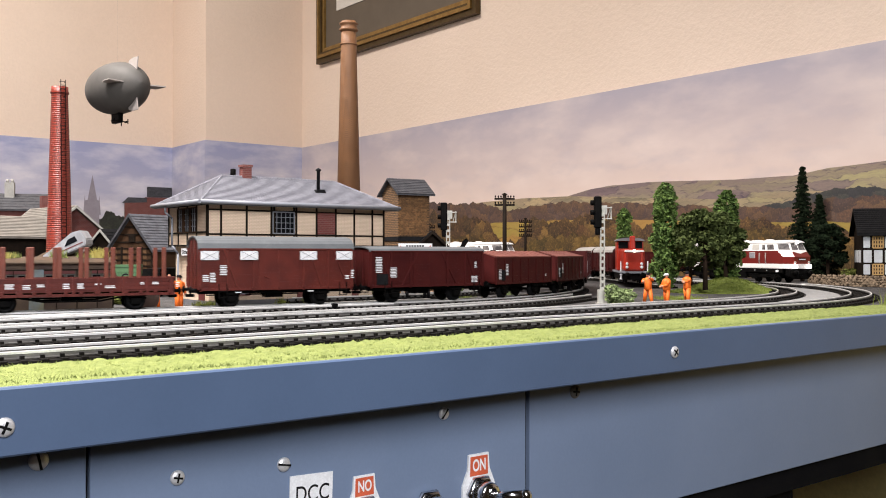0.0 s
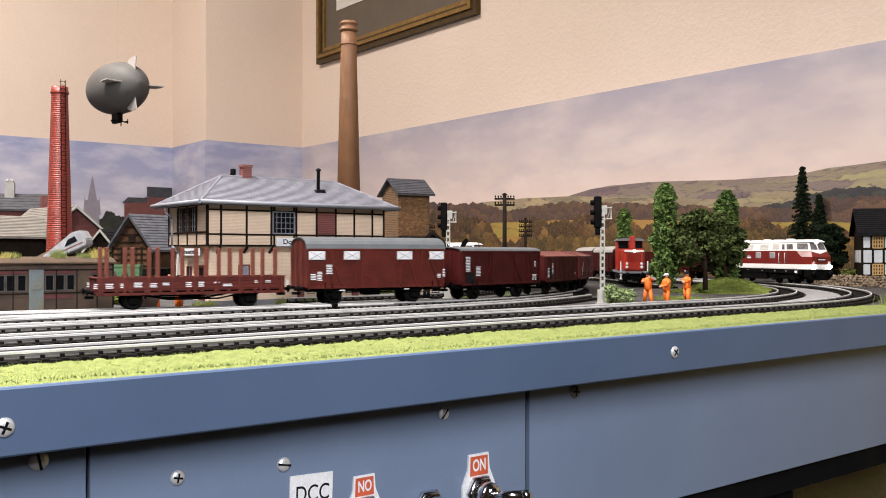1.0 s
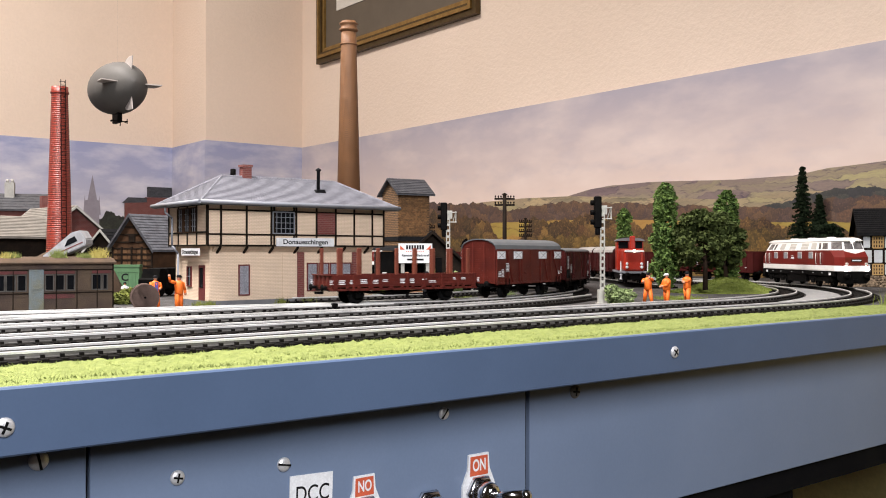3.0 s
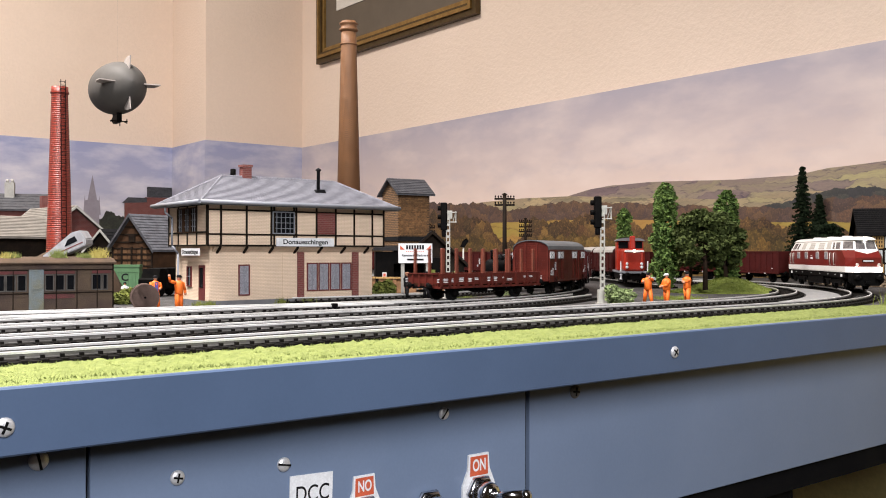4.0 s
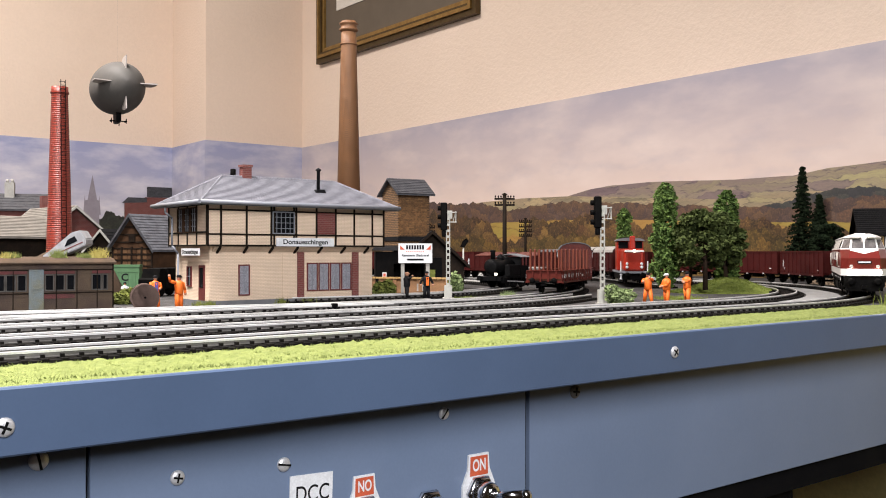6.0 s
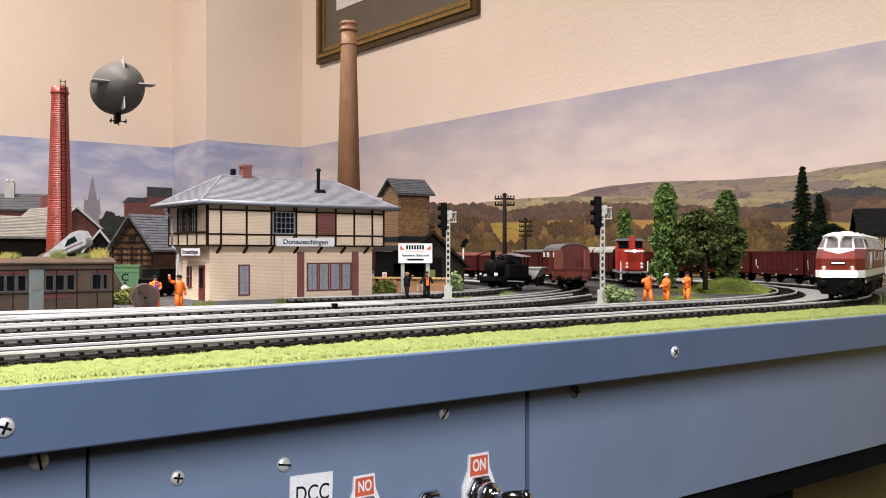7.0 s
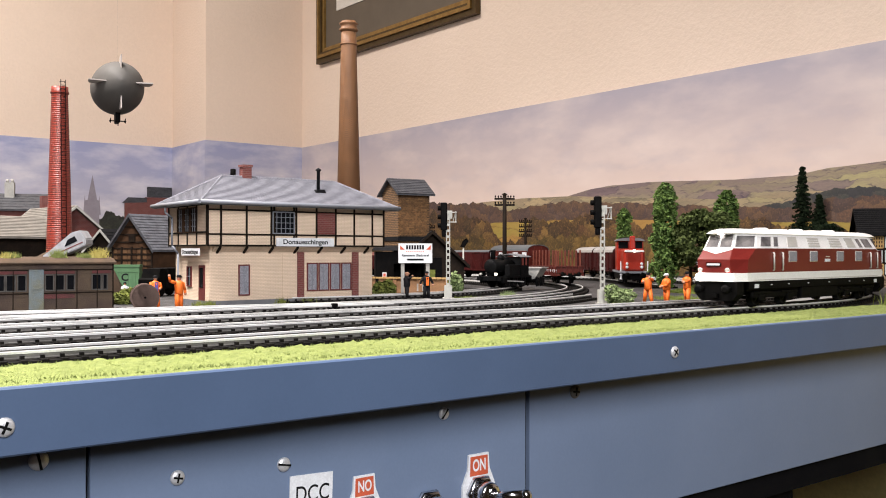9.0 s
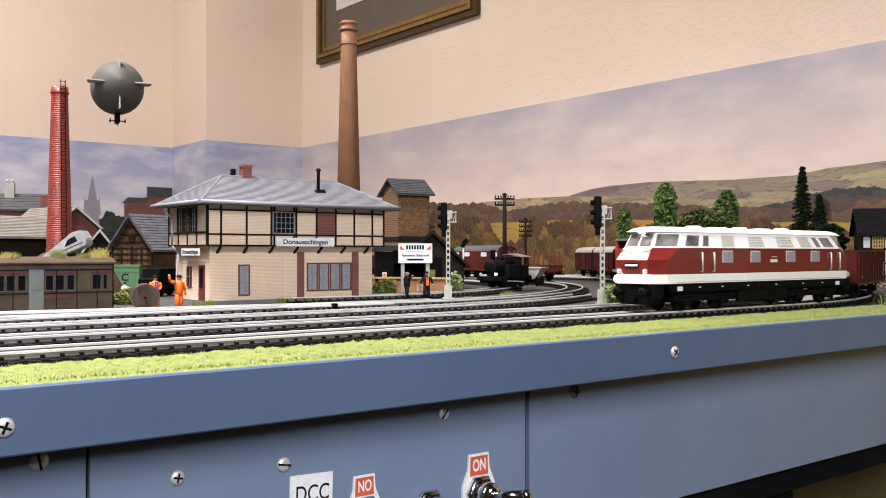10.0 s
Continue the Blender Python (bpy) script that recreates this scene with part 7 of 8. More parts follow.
block("name_bar", (-0.0075, 0.0075, -0.0008, -0.0006, zb + 0.0024, zb + 0.0040), BLACKPRINT, board, "black bar of a name")

# tan brick yard wall
x0, y0 = 0.4979, 0.7532
x1, y1 = 0.5359, 0.6790
yard = thing("yard_wall", "low tan brick yard wall with coping", "wall", pose(x0, y0, 0, 0, 0, math.degrees(math.atan2(y1 - y0, x1 - x0))))
Lw = math.hypot(x1 - x0, y1 - y0)
zw = 0.0171
bm = bmesh.new()
box(bm, 0, Lw, 0, 0.003, 0, zw - 0.0016)
for i in range(4):
    box(bm, Lw * i / 3 - 0.002 if i else 0, Lw * i / 3 + 0.002, -0.0008, 0.0035, 0, zw - 0.0016)
part("brick_wall", bm, TANBRICK, yard)
n = 16
for i in range(n):
    block("coping_stone", (Lw * i / n + 0.0002, Lw * (i + 1) / n - 0.0002, -0.0014, 0.0042, zw - 0.0016, zw), LATTICE, yard)
block("notice", (Lw * 0.62, Lw * 0.62 + 0.008, -0.0006, 0, 0.004, 0.011), CONCRETE, yard, "pale notice on the wall")
bush(0.4656, 0.6769, 0, 0.030, 0.012, 0.022, LEAF_OLIVE, "olive green bush before the yard wall", 43)
bush(0.5353, 0.6605, 0, 0.024, 0.014, 0.028, LEAF_PALE, "pale green bush beside the signal", 44)
for i, (px_, r) in enumerate(((0.2848, 0.002), (0.2768, 0.0025), (0.3450, 0.0022), (0.3689, 0.003), (0.4283, 0.0035))):
    tuft(px_, 0.6485, 0, r, 0.0055, LEAF_OLIVE, "green weeds at the foot of the signal box", 60 + i, 140)
tuft(0.5650, 0.6245, 0, 0.003, 0.006, LEAF_PALE, "pale weeds between the tracks", 70, 200)
tuft(0.5088, 0.6176, 0, 0.006, 0.003, TURF, "yellow-green weeds between the tracks", 71, 200)


def light_signal(x, y, turn, h, mast_h):
    ob = thing("light_signal", "railway light signal, black lamp head on a pale lattice mast", "signal", pose(x, y, 0, 0, 0, turn), "light signals")
    block("base", (-0.0048, 0.0048, -0.0042, 0.0042, 0, 0.0016), CONCRETE, ob, "concrete base")
    bm = bmesh.new()
    for sx in (-1, 1):
        for sy in (-1, 1):
            box(bm, sx * 0.0014 - 0.0004, sx * 0.0014 + 0.0004, sy * 0.0012 - 0.0004, sy * 0.0012 + 0.0004, 0.0016, mast_h)
    part("mast", bm, SIGNALGREY, ob, "pale grey lattice mast")
    n = int(mast_h / 0.0052)
    bm = bmesh.new()
    for i in range(n + 1):
        z = 0.0025 + (mast_h - 0.003) * i / n
        box(bm, -0.0014, 0.0014, -0.0016, -0.0009, z - 0.0011, z + 0.0011)
        box(bm, -0.0014, 0.0014, 0.0009, 0.0016, z - 0.0011, z + 0.0011)
    part("lattice", bm, SIGNALGREY, ob)
    block("foot_casing", (-0.0034, 0.0034, -0.0030, 0.0030, 0.0016, 0.0120), SIGNALGREY, ob)
    bm = bmesh.new()
    box(bm, -0.0066, -0.0008, -0.0026, 0.0022, h - 0.0245, h, bevel=0.0008)
    box(bm, -0.0056, -0.0018, -0.0022, 0.0020, h - 0.0300, h - 0.0245, bevel=0.0006)
    head = part("lamp_head", bm, BLACK, ob, "black signal head")
    for z in (h - 0.005, h - 0.0125, h - 0.0200):
        bm = bmesh.new()
        lathe(bm, [(0.0021, -0.0062), (0.0021, -0.0092), (0.0017, -0.0092), (0.0017, -0.0064)], 14, "x", (0, -0.0004, z))
        part("lamp_hood", bm, BLACK, head)
    bm = bmesh.new()
    for z in (mast_h, mast_h - 0.0085):
        box(bm, -0.001, 0.0075, -0.0012, 0.0012, z - 0.0004, z + 0.0004)
    rod(bm, (0.0068, 0, mast_h - 0.009), (0.0068, 0, mast_h + 0.0008), 0.0005, n=6)
    rod(bm, (0.0040, 0.0014, mast_h - 0.009), (0.0068, 0.0014, mast_h + 0.0008), 0.0004, n=6)
    box(bm, -0.0010, 0.0036, -0.0010, 0.0022, h - 0.0140, h - 0.0070)
    part("platform", bm, SIGNALGREY, ob, "pale grey maintenance platform")
    return ob


x, y = 0.5350, 0.4829
light_signal(x, y, -38, 0.0844, 0.0756)
x, y = 0.4964, 0.6274
light_signal(x, y, -38, 0.0846, 0.0761)


def telegraph_pole(x, y, turn, h, arms, wide):
    ob = thing("telegraph_pole", "black telegraph pole with crossarms and insulators", "telegraph pole", pose(x, y, 0, 0, 0, turn), "telegraph poles")
    bm = bmesh.new()
    rod(bm, (0, 0, 0), (0, 0, h), 0.0026 * wide / 0.011, 0.0021 * wide / 0.011, 12)
    lathe(bm, [(0.0032 * wide / 0.011, h), (0.0032 * wide / 0.011, h + 0.0006), (0.0, h + 0.0022)], 12)
    part("pole", bm, TIMBER, ob)
    for k in range(arms):
        z = h - 0.0045 - k * 0.0068
        arm = block("crossarm", (-wide, wide, -0.0012, 0.0012, z - 0.0010, z + 0.0010), TIMBER, ob)
        for xx in (-0.92, -0.62, -0.35, 0.35, 0.62, 0.92):
            bm = bmesh.new()
            rod(bm, (xx * wide, 0, z + 0.001), (xx * wide, 0, z + 0.0028), 0.0005, n=6)
            lathe(bm, [(0.0008, z + 0.0022), (0.0009, z + 0.0032), (0.0004, z + 0.0037)], 8, "z", (xx * wide, 0, 0))
            part("insulator", bm, BLACK, arm)


x, y = 0.6692, 0.7461
telegraph_pole(x, y, -38, 0.1044, 2, 0.0110)
x, y = 0.9140, 0.9736
telegraph_pole(x, y, -38, 0.0902, 4, 0.0092)
x, y = 0.7978, 1.0518
telegraph_pole(x, y, -38, 0.0817, 2, 0.0080)
x, y = 0.6970, 0.8514
disc = thing("disc_signal", "small black disc signal on a pale post", "signal", pose(x, y, 0, 0, 0, -38))
bm = bmesh.new()
rod(bm, (0, 0, 0), (0, 0, 0.050), 0.0010)
part("post", bm, SIGNALGREY, disc)
bm = bmesh.new()
prism(bm, [(-0.004, 0.048), (0.001, 0.047), (0.0065, 0.055), (0.0035, 0.0585), (-0.001, 0.055)], "y", -0.0016, 0.0016)
part("lamp_head", bm, BLACK, disc)


def steam_engine():
    x, y = 0.6438, 0.7152
    ob = thing("steam_locomotive", "small black steam tank engine with lit front lamp", "locomotive", pose(x, y, RAILTOP, 0, 0, 197))
    bm = bmesh.new()
    lathe(bm, [(0.0, 0.0330), (0.0070, 0.0325), (0.0078, 0.0310), (0.0078, -0.006)], 24, "x", (0, 0, 0.0215))
    part("boiler", bm, IRON, ob, "black boiler")
    bm = bmesh.new()
    lathe(bm, [(0.0026, 0.028), (0.0024, 0.036), (0.0029, 0.0372), (0.0029, 0.0385), (0.0018, 0.0385)], 16, "z", (0.0265, 0, 0))
    part("funnel", bm, IRON, ob, "black funnel")
    bm = bmesh.new()
    lathe(bm, [(0.0038, 0.027), (0.0038, 0.0315), (0.0020, 0.0340), (0.0, 0.0345)], 18, "z", (0.0115, 0, 0))
    lathe(bm, [(0.0022, 0.027), (0.0022, 0.0310), (0.0, 0.0325)], 14, "z", (0.0005, 0, 0))
    part("dome", bm, IRON, ob)
    bm = bmesh.new()
    for yy in (-0.0145, 0.0135):
        box(bm, -0.022, -0.006, yy, yy + 0.0010, 0.0115, 0.0225)
        for xx in (-0.022, -0.0150, -0.0075):
            box(bm, xx, xx + 0.0016, yy, yy + 0.0010, 0.0225, 0.0310)
    box(bm, -0.0070, -0.0060, -0.0145, 0.0145, 0.0115, 0.0315)
    box(bm, -0.022, -0.021, -0.0145, 0.0145, 0.0115, 0.0225)
    part("cab", bm, IRON, ob, "open sided black cab")
    bm = bmesh.new()
    prism(bm, [(-0.0162, 0.0310), (0, 0.0342), (0.0162, 0.0310), (0.0162, 0.0318), (0, 0.0350), (-0.0162, 0.0318)], "x", -0.0245, -0.004)
    part("cab_roof", bm, PLINTH, ob, "grey cab roof")
    for s in (-1, 1):
        bm = bmesh.new()
        box(bm, -0.006, 0.017, *sorted((s * 0.0080, s * 0.0140)), 0.0115, 0.0235, bevel=0.0006)
        part("side_tank", bm, IRON, ob)
        bm = bmesh.new()
        box(bm, 0.021, 0.0295, *sorted((s * 0.0090, s * 0.0145)), 0.0045, 0.0110, bevel=0.0008)
        part("cylinder", bm, IRON, ob)
        bm = bmesh.new()
        rod(bm, (-0.016, s * 0.0118, 0.0052), (0.021, s * 0.0118, 0.0070), 0.0007, n=6)
        part("coupling_rod", bm, STEEL, ob)
    bm = bmesh.new()
    box(bm, -0.028, 0.034, -0.0140, 0.0140, 0.0098, 0.0116)
    box(bm, 0.0335, 0.0345, -0.0145, 0.0145, 0.0072, 0.0116)
    box(bm, -0.0285, -0.0275, -0.0145, 0.0145, 0.0072, 0.0116)
    part("footplate", bm, IRON, ob)
    for yy in (-0.009, 0.009):
        bm = bmesh.new()
        lathe(bm, [(0.0013, 0.0345), (0.0013, 0.0365), (0.0009, 0.0368)], 14, "x", (0, yy, 0.0140))
        part("lamp", bm, MARKER if yy > 0 else VENT, ob, "front lamp")
        for e in (0.0345, -0.0285):
            bm = bmesh.new()
            d = 0.0035 if e > 0 else -0.0035
            rod(bm, (e, yy, 0.0100), (e + d, yy, 0.0100), 0.0012)
            rod(bm, (e + d, yy, 0.0100), (e + d * 1.25, yy, 0.0100), 0.0025)
            part("buffer", bm, IRON, ob)
    for xx in (-0.018, -0.001, 0.015):
        axle(ob, xx, 0.0062)
    bm = bmesh.new()
    box(bm, -0.0292, -0.0286, -0.012, -0.004, 0.003, 0.0085)
    part("rear_steps", bm, REDENGINE, ob, "red buffer beam piece")
    wx, wy = 0.6931, 0.7275
    wag = thing("tipper_wagon", "small pale grey tipper wagon behind the steam engine", "railway wagon", pose(wx, wy, RAILTOP, 0, 0, 212))
    bm = bmesh.new()
    prism(bm, [(-0.006, 0.0075), (0.006, 0.0075), (0.0135, 0.0195), (-0.0135, 0.0195)], "x", -0.015, 0.015)
    part("skip", bm, CONCRETE, wag, "pale grey skip")
    bm = bmesh.new()
    box(bm, -0.0165, 0.0165, -0.0145, 0.0145, 0.0190, 0.0202)
    part("rim", bm, PALEROOF, wag)
    bm = bmesh.new()
    box(bm, -0.018, 0.018, -0.006, 0.006, 0.0050, 0.0074)
    part("underframe", bm, BLACK, wag)
    for xx in (-0.009, 0.009):
        axle(wag, xx, 0.0046)


steam_engine()


# parked goods train and red diesel shunter
def shunter():
    m = pose(0.881, 0.7505, RAILTOP, 0, 0, -134.5)
    ob = thing("diesel_shunter", "bright red diesel hood locomotive with white lining, parked", "locomotive", m)
    bm = bmesh.new()
    box(bm, -0.060, 0.062, -0.0122, 0.0122, 0.0140, 0.0405, bevel=0.0022)
    part("hood", bm, REDENGINE, ob, "red engine hood")
    bm = bmesh.new()
    box(bm, -0.020, 0.010, -0.0160, 0.0160, 0.0140, 0.0505, bevel=0.0012)
    cab_ = part("cab", bm, REDENGINE, ob, "red cab")
    bm = bmesh.new()
    prism(bm, arched(0.0345, 0.0505, 0.0545), "x", -0.024, 0.014)
    part("roof", bm, PLINTH, cab_, "dark arched cab roof")
    for yy in (-0.0085, 0.0085):
        block("cab_window", (0.0101, 0.0107, yy - 0.0058, yy + 0.0058, 0.0415, 0.0492), DARKGLASS, cab_, "dark cab window")
    for i in range(9):
        block("grille_slat", (0.0620, 0.0624, -0.0075, 0.0075, 0.0262 + 0.0011 * i, 0.0268 + 0.0011 * i), REDENGINE, ob)
    bm = bmesh.new()
    box(bm, 0.034, 0.042, -0.0032, 0.0032, 0.0400, 0.0560, bevel=0.001)
    part("exhaust", bm, REDENGINE, ob, "red exhaust stack")
    bm = bmesh.new()
    prism(bm, [(-0.0118, 0.0372), (0.0, 0.0362), (0.0118, 0.0372), (0.0104, 0.0392), (-0.0104, 0.0392)], "x", 0.0610, 0.0628)
    part("lining", bm, IVORY, ob, "white lining above the grille")
    block("running_board", (-0.064, 0.066, -0.0165, 0.0165, 0.0118, 0.0140), GUTTER, ob, "grey running board")
    block("underframe", (-0.062, 0.064, -0.0140, 0.0140, 0.0040, 0.0118), BLACK, ob)
    for yy in (-0.0085, 0.0085):
        bm = bmesh.new()
        lathe(bm, [(0.0017, 0.0620), (0.0018, 0.0640), (0.0012, 0.0644)], 14, "x", (0, yy, 0.0190))
        lathe(bm, [(0.0015, 0.0620), (0.0016, 0.0638), (0.0010, 0.0642)], 14, "x", (0, yy, 0.0230))
        part("lamp", bm, PRINT, ob, "white ringed lamp")
        bm = bmesh.new()
        rod(bm, (0.066, yy, 0.0100), (0.071, yy, 0.0100), 0.0013)
        lathe(bm, [(0.0030, 0.071), (0.0031, 0.0718), (0.0016, 0.0728)], 16, "x", (0, yy, 0.0100))
        part("buffer", bm, BLACK, ob)
    bm = bmesh.new()
    lathe(bm, [(0.0016, 0.060), (0.0017, 0.0640), (0.0011, 0.0644)], 14, "x", (0, 0, 0.0382))
    part("top_lamp", bm, MARKER, ob, "lit top lamp")
    for yy in (-0.0155, 0.0155):
        bm = bmesh.new()
        for xx in (0.058, 0.065):
            rod(bm, (xx, yy, 0.0050), (xx, yy, 0.0260), 0.0005, n=6)
        for z in (0.0050, 0.0100):
            box(bm, 0.058, 0.065, yy - 0.0015, yy + 0.0015, z - 0.0004, z + 0.0004)
        part("steps", bm, PRINT, ob, "white handrails and steps")
    for xx in (-0.044, -0.020, 0.020, 0.044):
        axle(ob, xx, 0.0054)
    return ob


shunter()
for i, off in enumerate((0.1290, 0.2480)):
    p = PARK0 + off * Vector((math.cos(PARK_A), math.sin(PARK_A)))
    van = goods_van("goods_van", "dark red goods van with pale arched roof, parked behind the shunter", 0.1080, 0.0370, 0.0450, 0.062, OXIDE_DARK, PALEROOF, (), ((-0.3, -0.2), (0.2, 0.3)), "parked goods train")
    van.matrix_basis = pose(p.x, p.y, RAILTOP, 0, 0, -124)

# ---------------------------------------------------------------- trees, mound, house on the loop's side
def limb_tree(name, x, y, z, h, r0, crown, material, label, seed, leaf, count, cat="tree", trunk_h=0.4):
    """A tapered trunk with limbs; crown(u) gives the crown's radius at height u (0 to 1), filled with leaf clumps."""
    rnd = random.Random(seed)
    ob = thing(name, label, cat, pose(x, y, z))
    bm = bmesh.new()
    p = Vector((0, 0, -0.002))
    for i in range(8):
        q = Vector((rnd.gauss(0, 0.006) * h, rnd.gauss(0, 0.006) * h, h * 0.94 * (i + 1) / 8))
        rod(bm, p, q, r0 * (1 - i / 8.5), r0 * (1 - (i + 1) / 8.5), 8)
        if i > 1:
            for _ in range(3):
                a = rnd.uniform(0, 6.28)
                e = max(0.001, crown(q.z / h)) * rnd.uniform(0.5, 0.85)
                rod(bm, q, q + Vector((math.cos(a) * e, math.sin(a) * e, e * 0.5)), r0 * 0.28 * (1 - i / 10), r0 * 0.08, 5)
        p = q
    part("trunk", bm, BARK, ob, "dark trunk and limbs")
    pts = []
    tries = 0
    while len(pts) < count and tries < count * 30:
        tries += 1
        u, a = rnd.random(), rnd.uniform(0, 6.28)
        R = crown(u)
        if R <= 0:
            continue
        wob = 0.70 + 0.42 * noise.noise(Vector((math.cos(a) * 1.6 + seed, math.sin(a) * 1.6, u * 7))) + 0.22 * noise.noise(Vector((math.cos(a) * 4, math.sin(a) * 4 + seed, u * 16)))
        rr = R * wob * (rnd.random() ** 0.35)
        q = Vector((rr * math.cos(a), rr * math.sin(a), u * h))
        if noise.noise(Vector((q.x, q.y, q.z * 0.55)) * (4.6 / (h * 0.12)) + Vector((seed, 0, 0))) < 0.09:
            continue
        pts.append(q)
    me = clump_mesh("crown", pts, leaf, material, seed)
    c = new("crown", me)
    c.parent = ob
    return ob


poplar = lambda w: (lambda u: 0 if u < 0.06 else 1.12 * w * min(1, 0.62 + 1.9 * (u - 0.06)) * (1 - 0.30 * max(0, (u - 0.45) / 0.55)) * max(0.12, 1 - max(0, (u - 0.80) / 0.20) ** 2.4) ** 0.5)
def lobed_tree(x, y, z, h, r0, wide, material, label, seed, leaf, count, low=0.30):
    """A broadleaf tree: trunk, limbs that end in flattened clumps of leaves with gaps between them."""
    rnd = random.Random(seed)
    ob = thing("broadleaf_tree", label, "tree", pose(x, y, z))
    bm = bmesh.new()
    rod(bm, (0, 0, -0.002), (0, 0, h * 0.5), r0, r0 * 0.7, 9)
    rod(bm, (0, 0, h * 0.5), (0.002, 0.001, h * 0.9), r0 * 0.7, r0 * 0.25, 8)
    pts = []
    lobes = []
    for k in range(26):
        u = low + (1 - low) * ((k + 0.5) / 26) ** 0.8
        R = wide * (1 - ((u - 0.52) / 0.56) ** 2) ** 0.5 if abs(u - 0.52) < 0.55 else wide * 0.25
        a = k * 2.4 + rnd.uniform(-0.4, 0.4)
        d = R * rnd.uniform(0.45, 0.95)
        lobes.append((Vector((d * math.cos(a), d * math.sin(a), u * h)), wide * rnd.uniform(0.22, 0.40)))
    for c, r in lobes:
        rod(bm, (0, 0, max(h * 0.2, c.z * 0.8)), c, r0 * 0.3, r0 * 0.1, 5)
    part("trunk", bm, BARK, ob, "dark trunk and limbs")
    while len(pts) < count:
        c, r = rnd.choice(lobes)
        q = Vector((rnd.gauss(0, 1), rnd.gauss(0, 1), rnd.gauss(0, 1))).normalized() * r * rnd.uniform(0.6, 1.12)
        pts.append(c + Vector((q.x, q.y, q.z * 0.55)))
    cr = new("crown", clump_mesh("crown", pts, leaf, material, seed))
    cr.parent = ob
    return ob



mound_x, mound_y = 0.8107, 0.5657
verts, faces = [], []
N = 40
for i in range(N + 1):
    for j in range(N + 1):
        u, v = -1 + 2 * i / N, -1 + 2 * j / N
        r = math.hypot(u, v)
        zz = 0.0125 * max(0, 1 - r * r) ** 1.2 * (0.8 + 0.4 * math.sin(3 * u + 1)) + (0.0012 * noise.noise(Vector((u * 9, v * 9, 3))) if r < 0.97 else 0)
        wx, wy = 0.060 * u, 0.046 * v
        c, s = math.cos(radians(-25)), math.sin(radians(-25))
        verts.append((mound_x + c * wx - s * wy, mound_y + s * wx + c * wy, zz + 0.0003 if r < 1 else -0.002))
        if i and j:
            k = i * (N + 1) + j
            faces.append((k - N - 2, k - 1, k, k - N - 1))
tagged(new("grass_mound", pymesh("grass_mound", verts, faces, LAWN, True)), "green turfed mound inside the loop", "mound", kind="structure")
rnd = random.Random(77)
spots = []
while len(spots) < 5000:
    u, v = rnd.uniform(-1, 1), rnd.uniform(-1, 1)
    if u * u + v * v < 0.96:
        wx, wy = 0.060 * u, 0.046 * v
        c, s = math.cos(radians(-25)), math.sin(radians(-25))
        r2 = u * u + v * v
        spots.append((mound_x + c * wx - s * wy, mound_y + s * wx + c * wy, 0.0125 * (1 - r2) ** 1.2 * (0.8 + 0.4 * math.sin(3 * u + 1))))
fibres("grass_fibres", spots, 0.0020, LAWN, "short green grass fibres on the mound", 78, 0.9, 0.0003)

x, y = 0.7435, 0.5865
limb_tree("poplar_tree", x, y, 0, 0.1106, 0.0018, poplar(0.0168), LEAF, "tall green poplar tree", 101, 0.0021, 5200)
x, y = 1.0198, 0.8782
limb_tree("poplar_tree", x, y, 0, 0.1045, 0.0018, poplar(0.0150), LEAF, "small green poplar tree before the scenery sheet", 102, 0.0030, 2200)
x, y = 0.8780, 0.6082
limb_tree("poplar_tree", x, y, 0, 0.1101, 0.0020, poplar(0.0180), LEAF, "tall green poplar tree on the mound", 103, 0.0022, 5200)
x, y = 0.7580, 0.5497
lobed_tree(x, y, 0.006, 0.0795 - 0.006, 0.0026, 0.028, LEAF_DARK, "dark green broadleaf tree on the mound", 104, 0.0024, 5200)
x, y = 0.8168, 0.5672
lobed_tree(x, y, 0.004, 0.0735 - 0.004, 0.0026, 0.019, LEAF_DARK, "dark green broadleaf tree on the mound", 105, 0.0024, 4200)
x, y = 0.8462, 0.6331
lobed_tree(x, y, 0.0, 0.0709, 0.0024, 0.020, LEAF_DARK, "dark green broadleaf tree behind the mound", 106, 0.0024, 3000)
x, y = 1.1755, 0.6548
lobed_tree(x, y, 0, 0.0760, 0.0028, 0.024, NEEDLE, "dark round tree beside the rubble wall", 107, 0.0024, 4200)


def spruce(x, y, h, seed):
    rnd = random.Random(seed)
    ob = thing("spruce_tree", "tall dark green spruce tree", "tree", pose(x, y, 0))
    bm = bmesh.new()
    rod(bm, (0, 0, -0.001), (0, 0, h * 0.98), 0.0030, 0.0004, 8)
    part("trunk", bm, BARK, ob, "dark trunk")
    pts = []
    whorls = 26
    for k in range(whorls):
        u = 0.10 + 0.88 * k / (whorls - 1)
        R = 0.034 * (1 - u) ** 0.95 + 0.0010
        for b in range(22):
            a = rnd.uniform(0, 6.28)
            ln = R * rnd.uniform(0.65, 1.1)
            for i in range(16):
                f = (i + rnd.random()) / 16
                pts.append(Vector((math.cos(a) * ln * f + rnd.gauss(0, 0.0012), math.sin(a) * ln * f + rnd.gauss(0, 0.0012), u * h - 0.35 * ln * f + rnd.gauss(0, 0.0010))))
    c = new("crown", clump_mesh("crown", pts, 0.0022, NEEDLE, seed))
    c.parent = ob


x, y = 1.2224, 0.7197
spruce(x, y, 0.1658, 108)
x, y = 1.3358, 0.7580
spruce(x, y, 0.1314, 109)

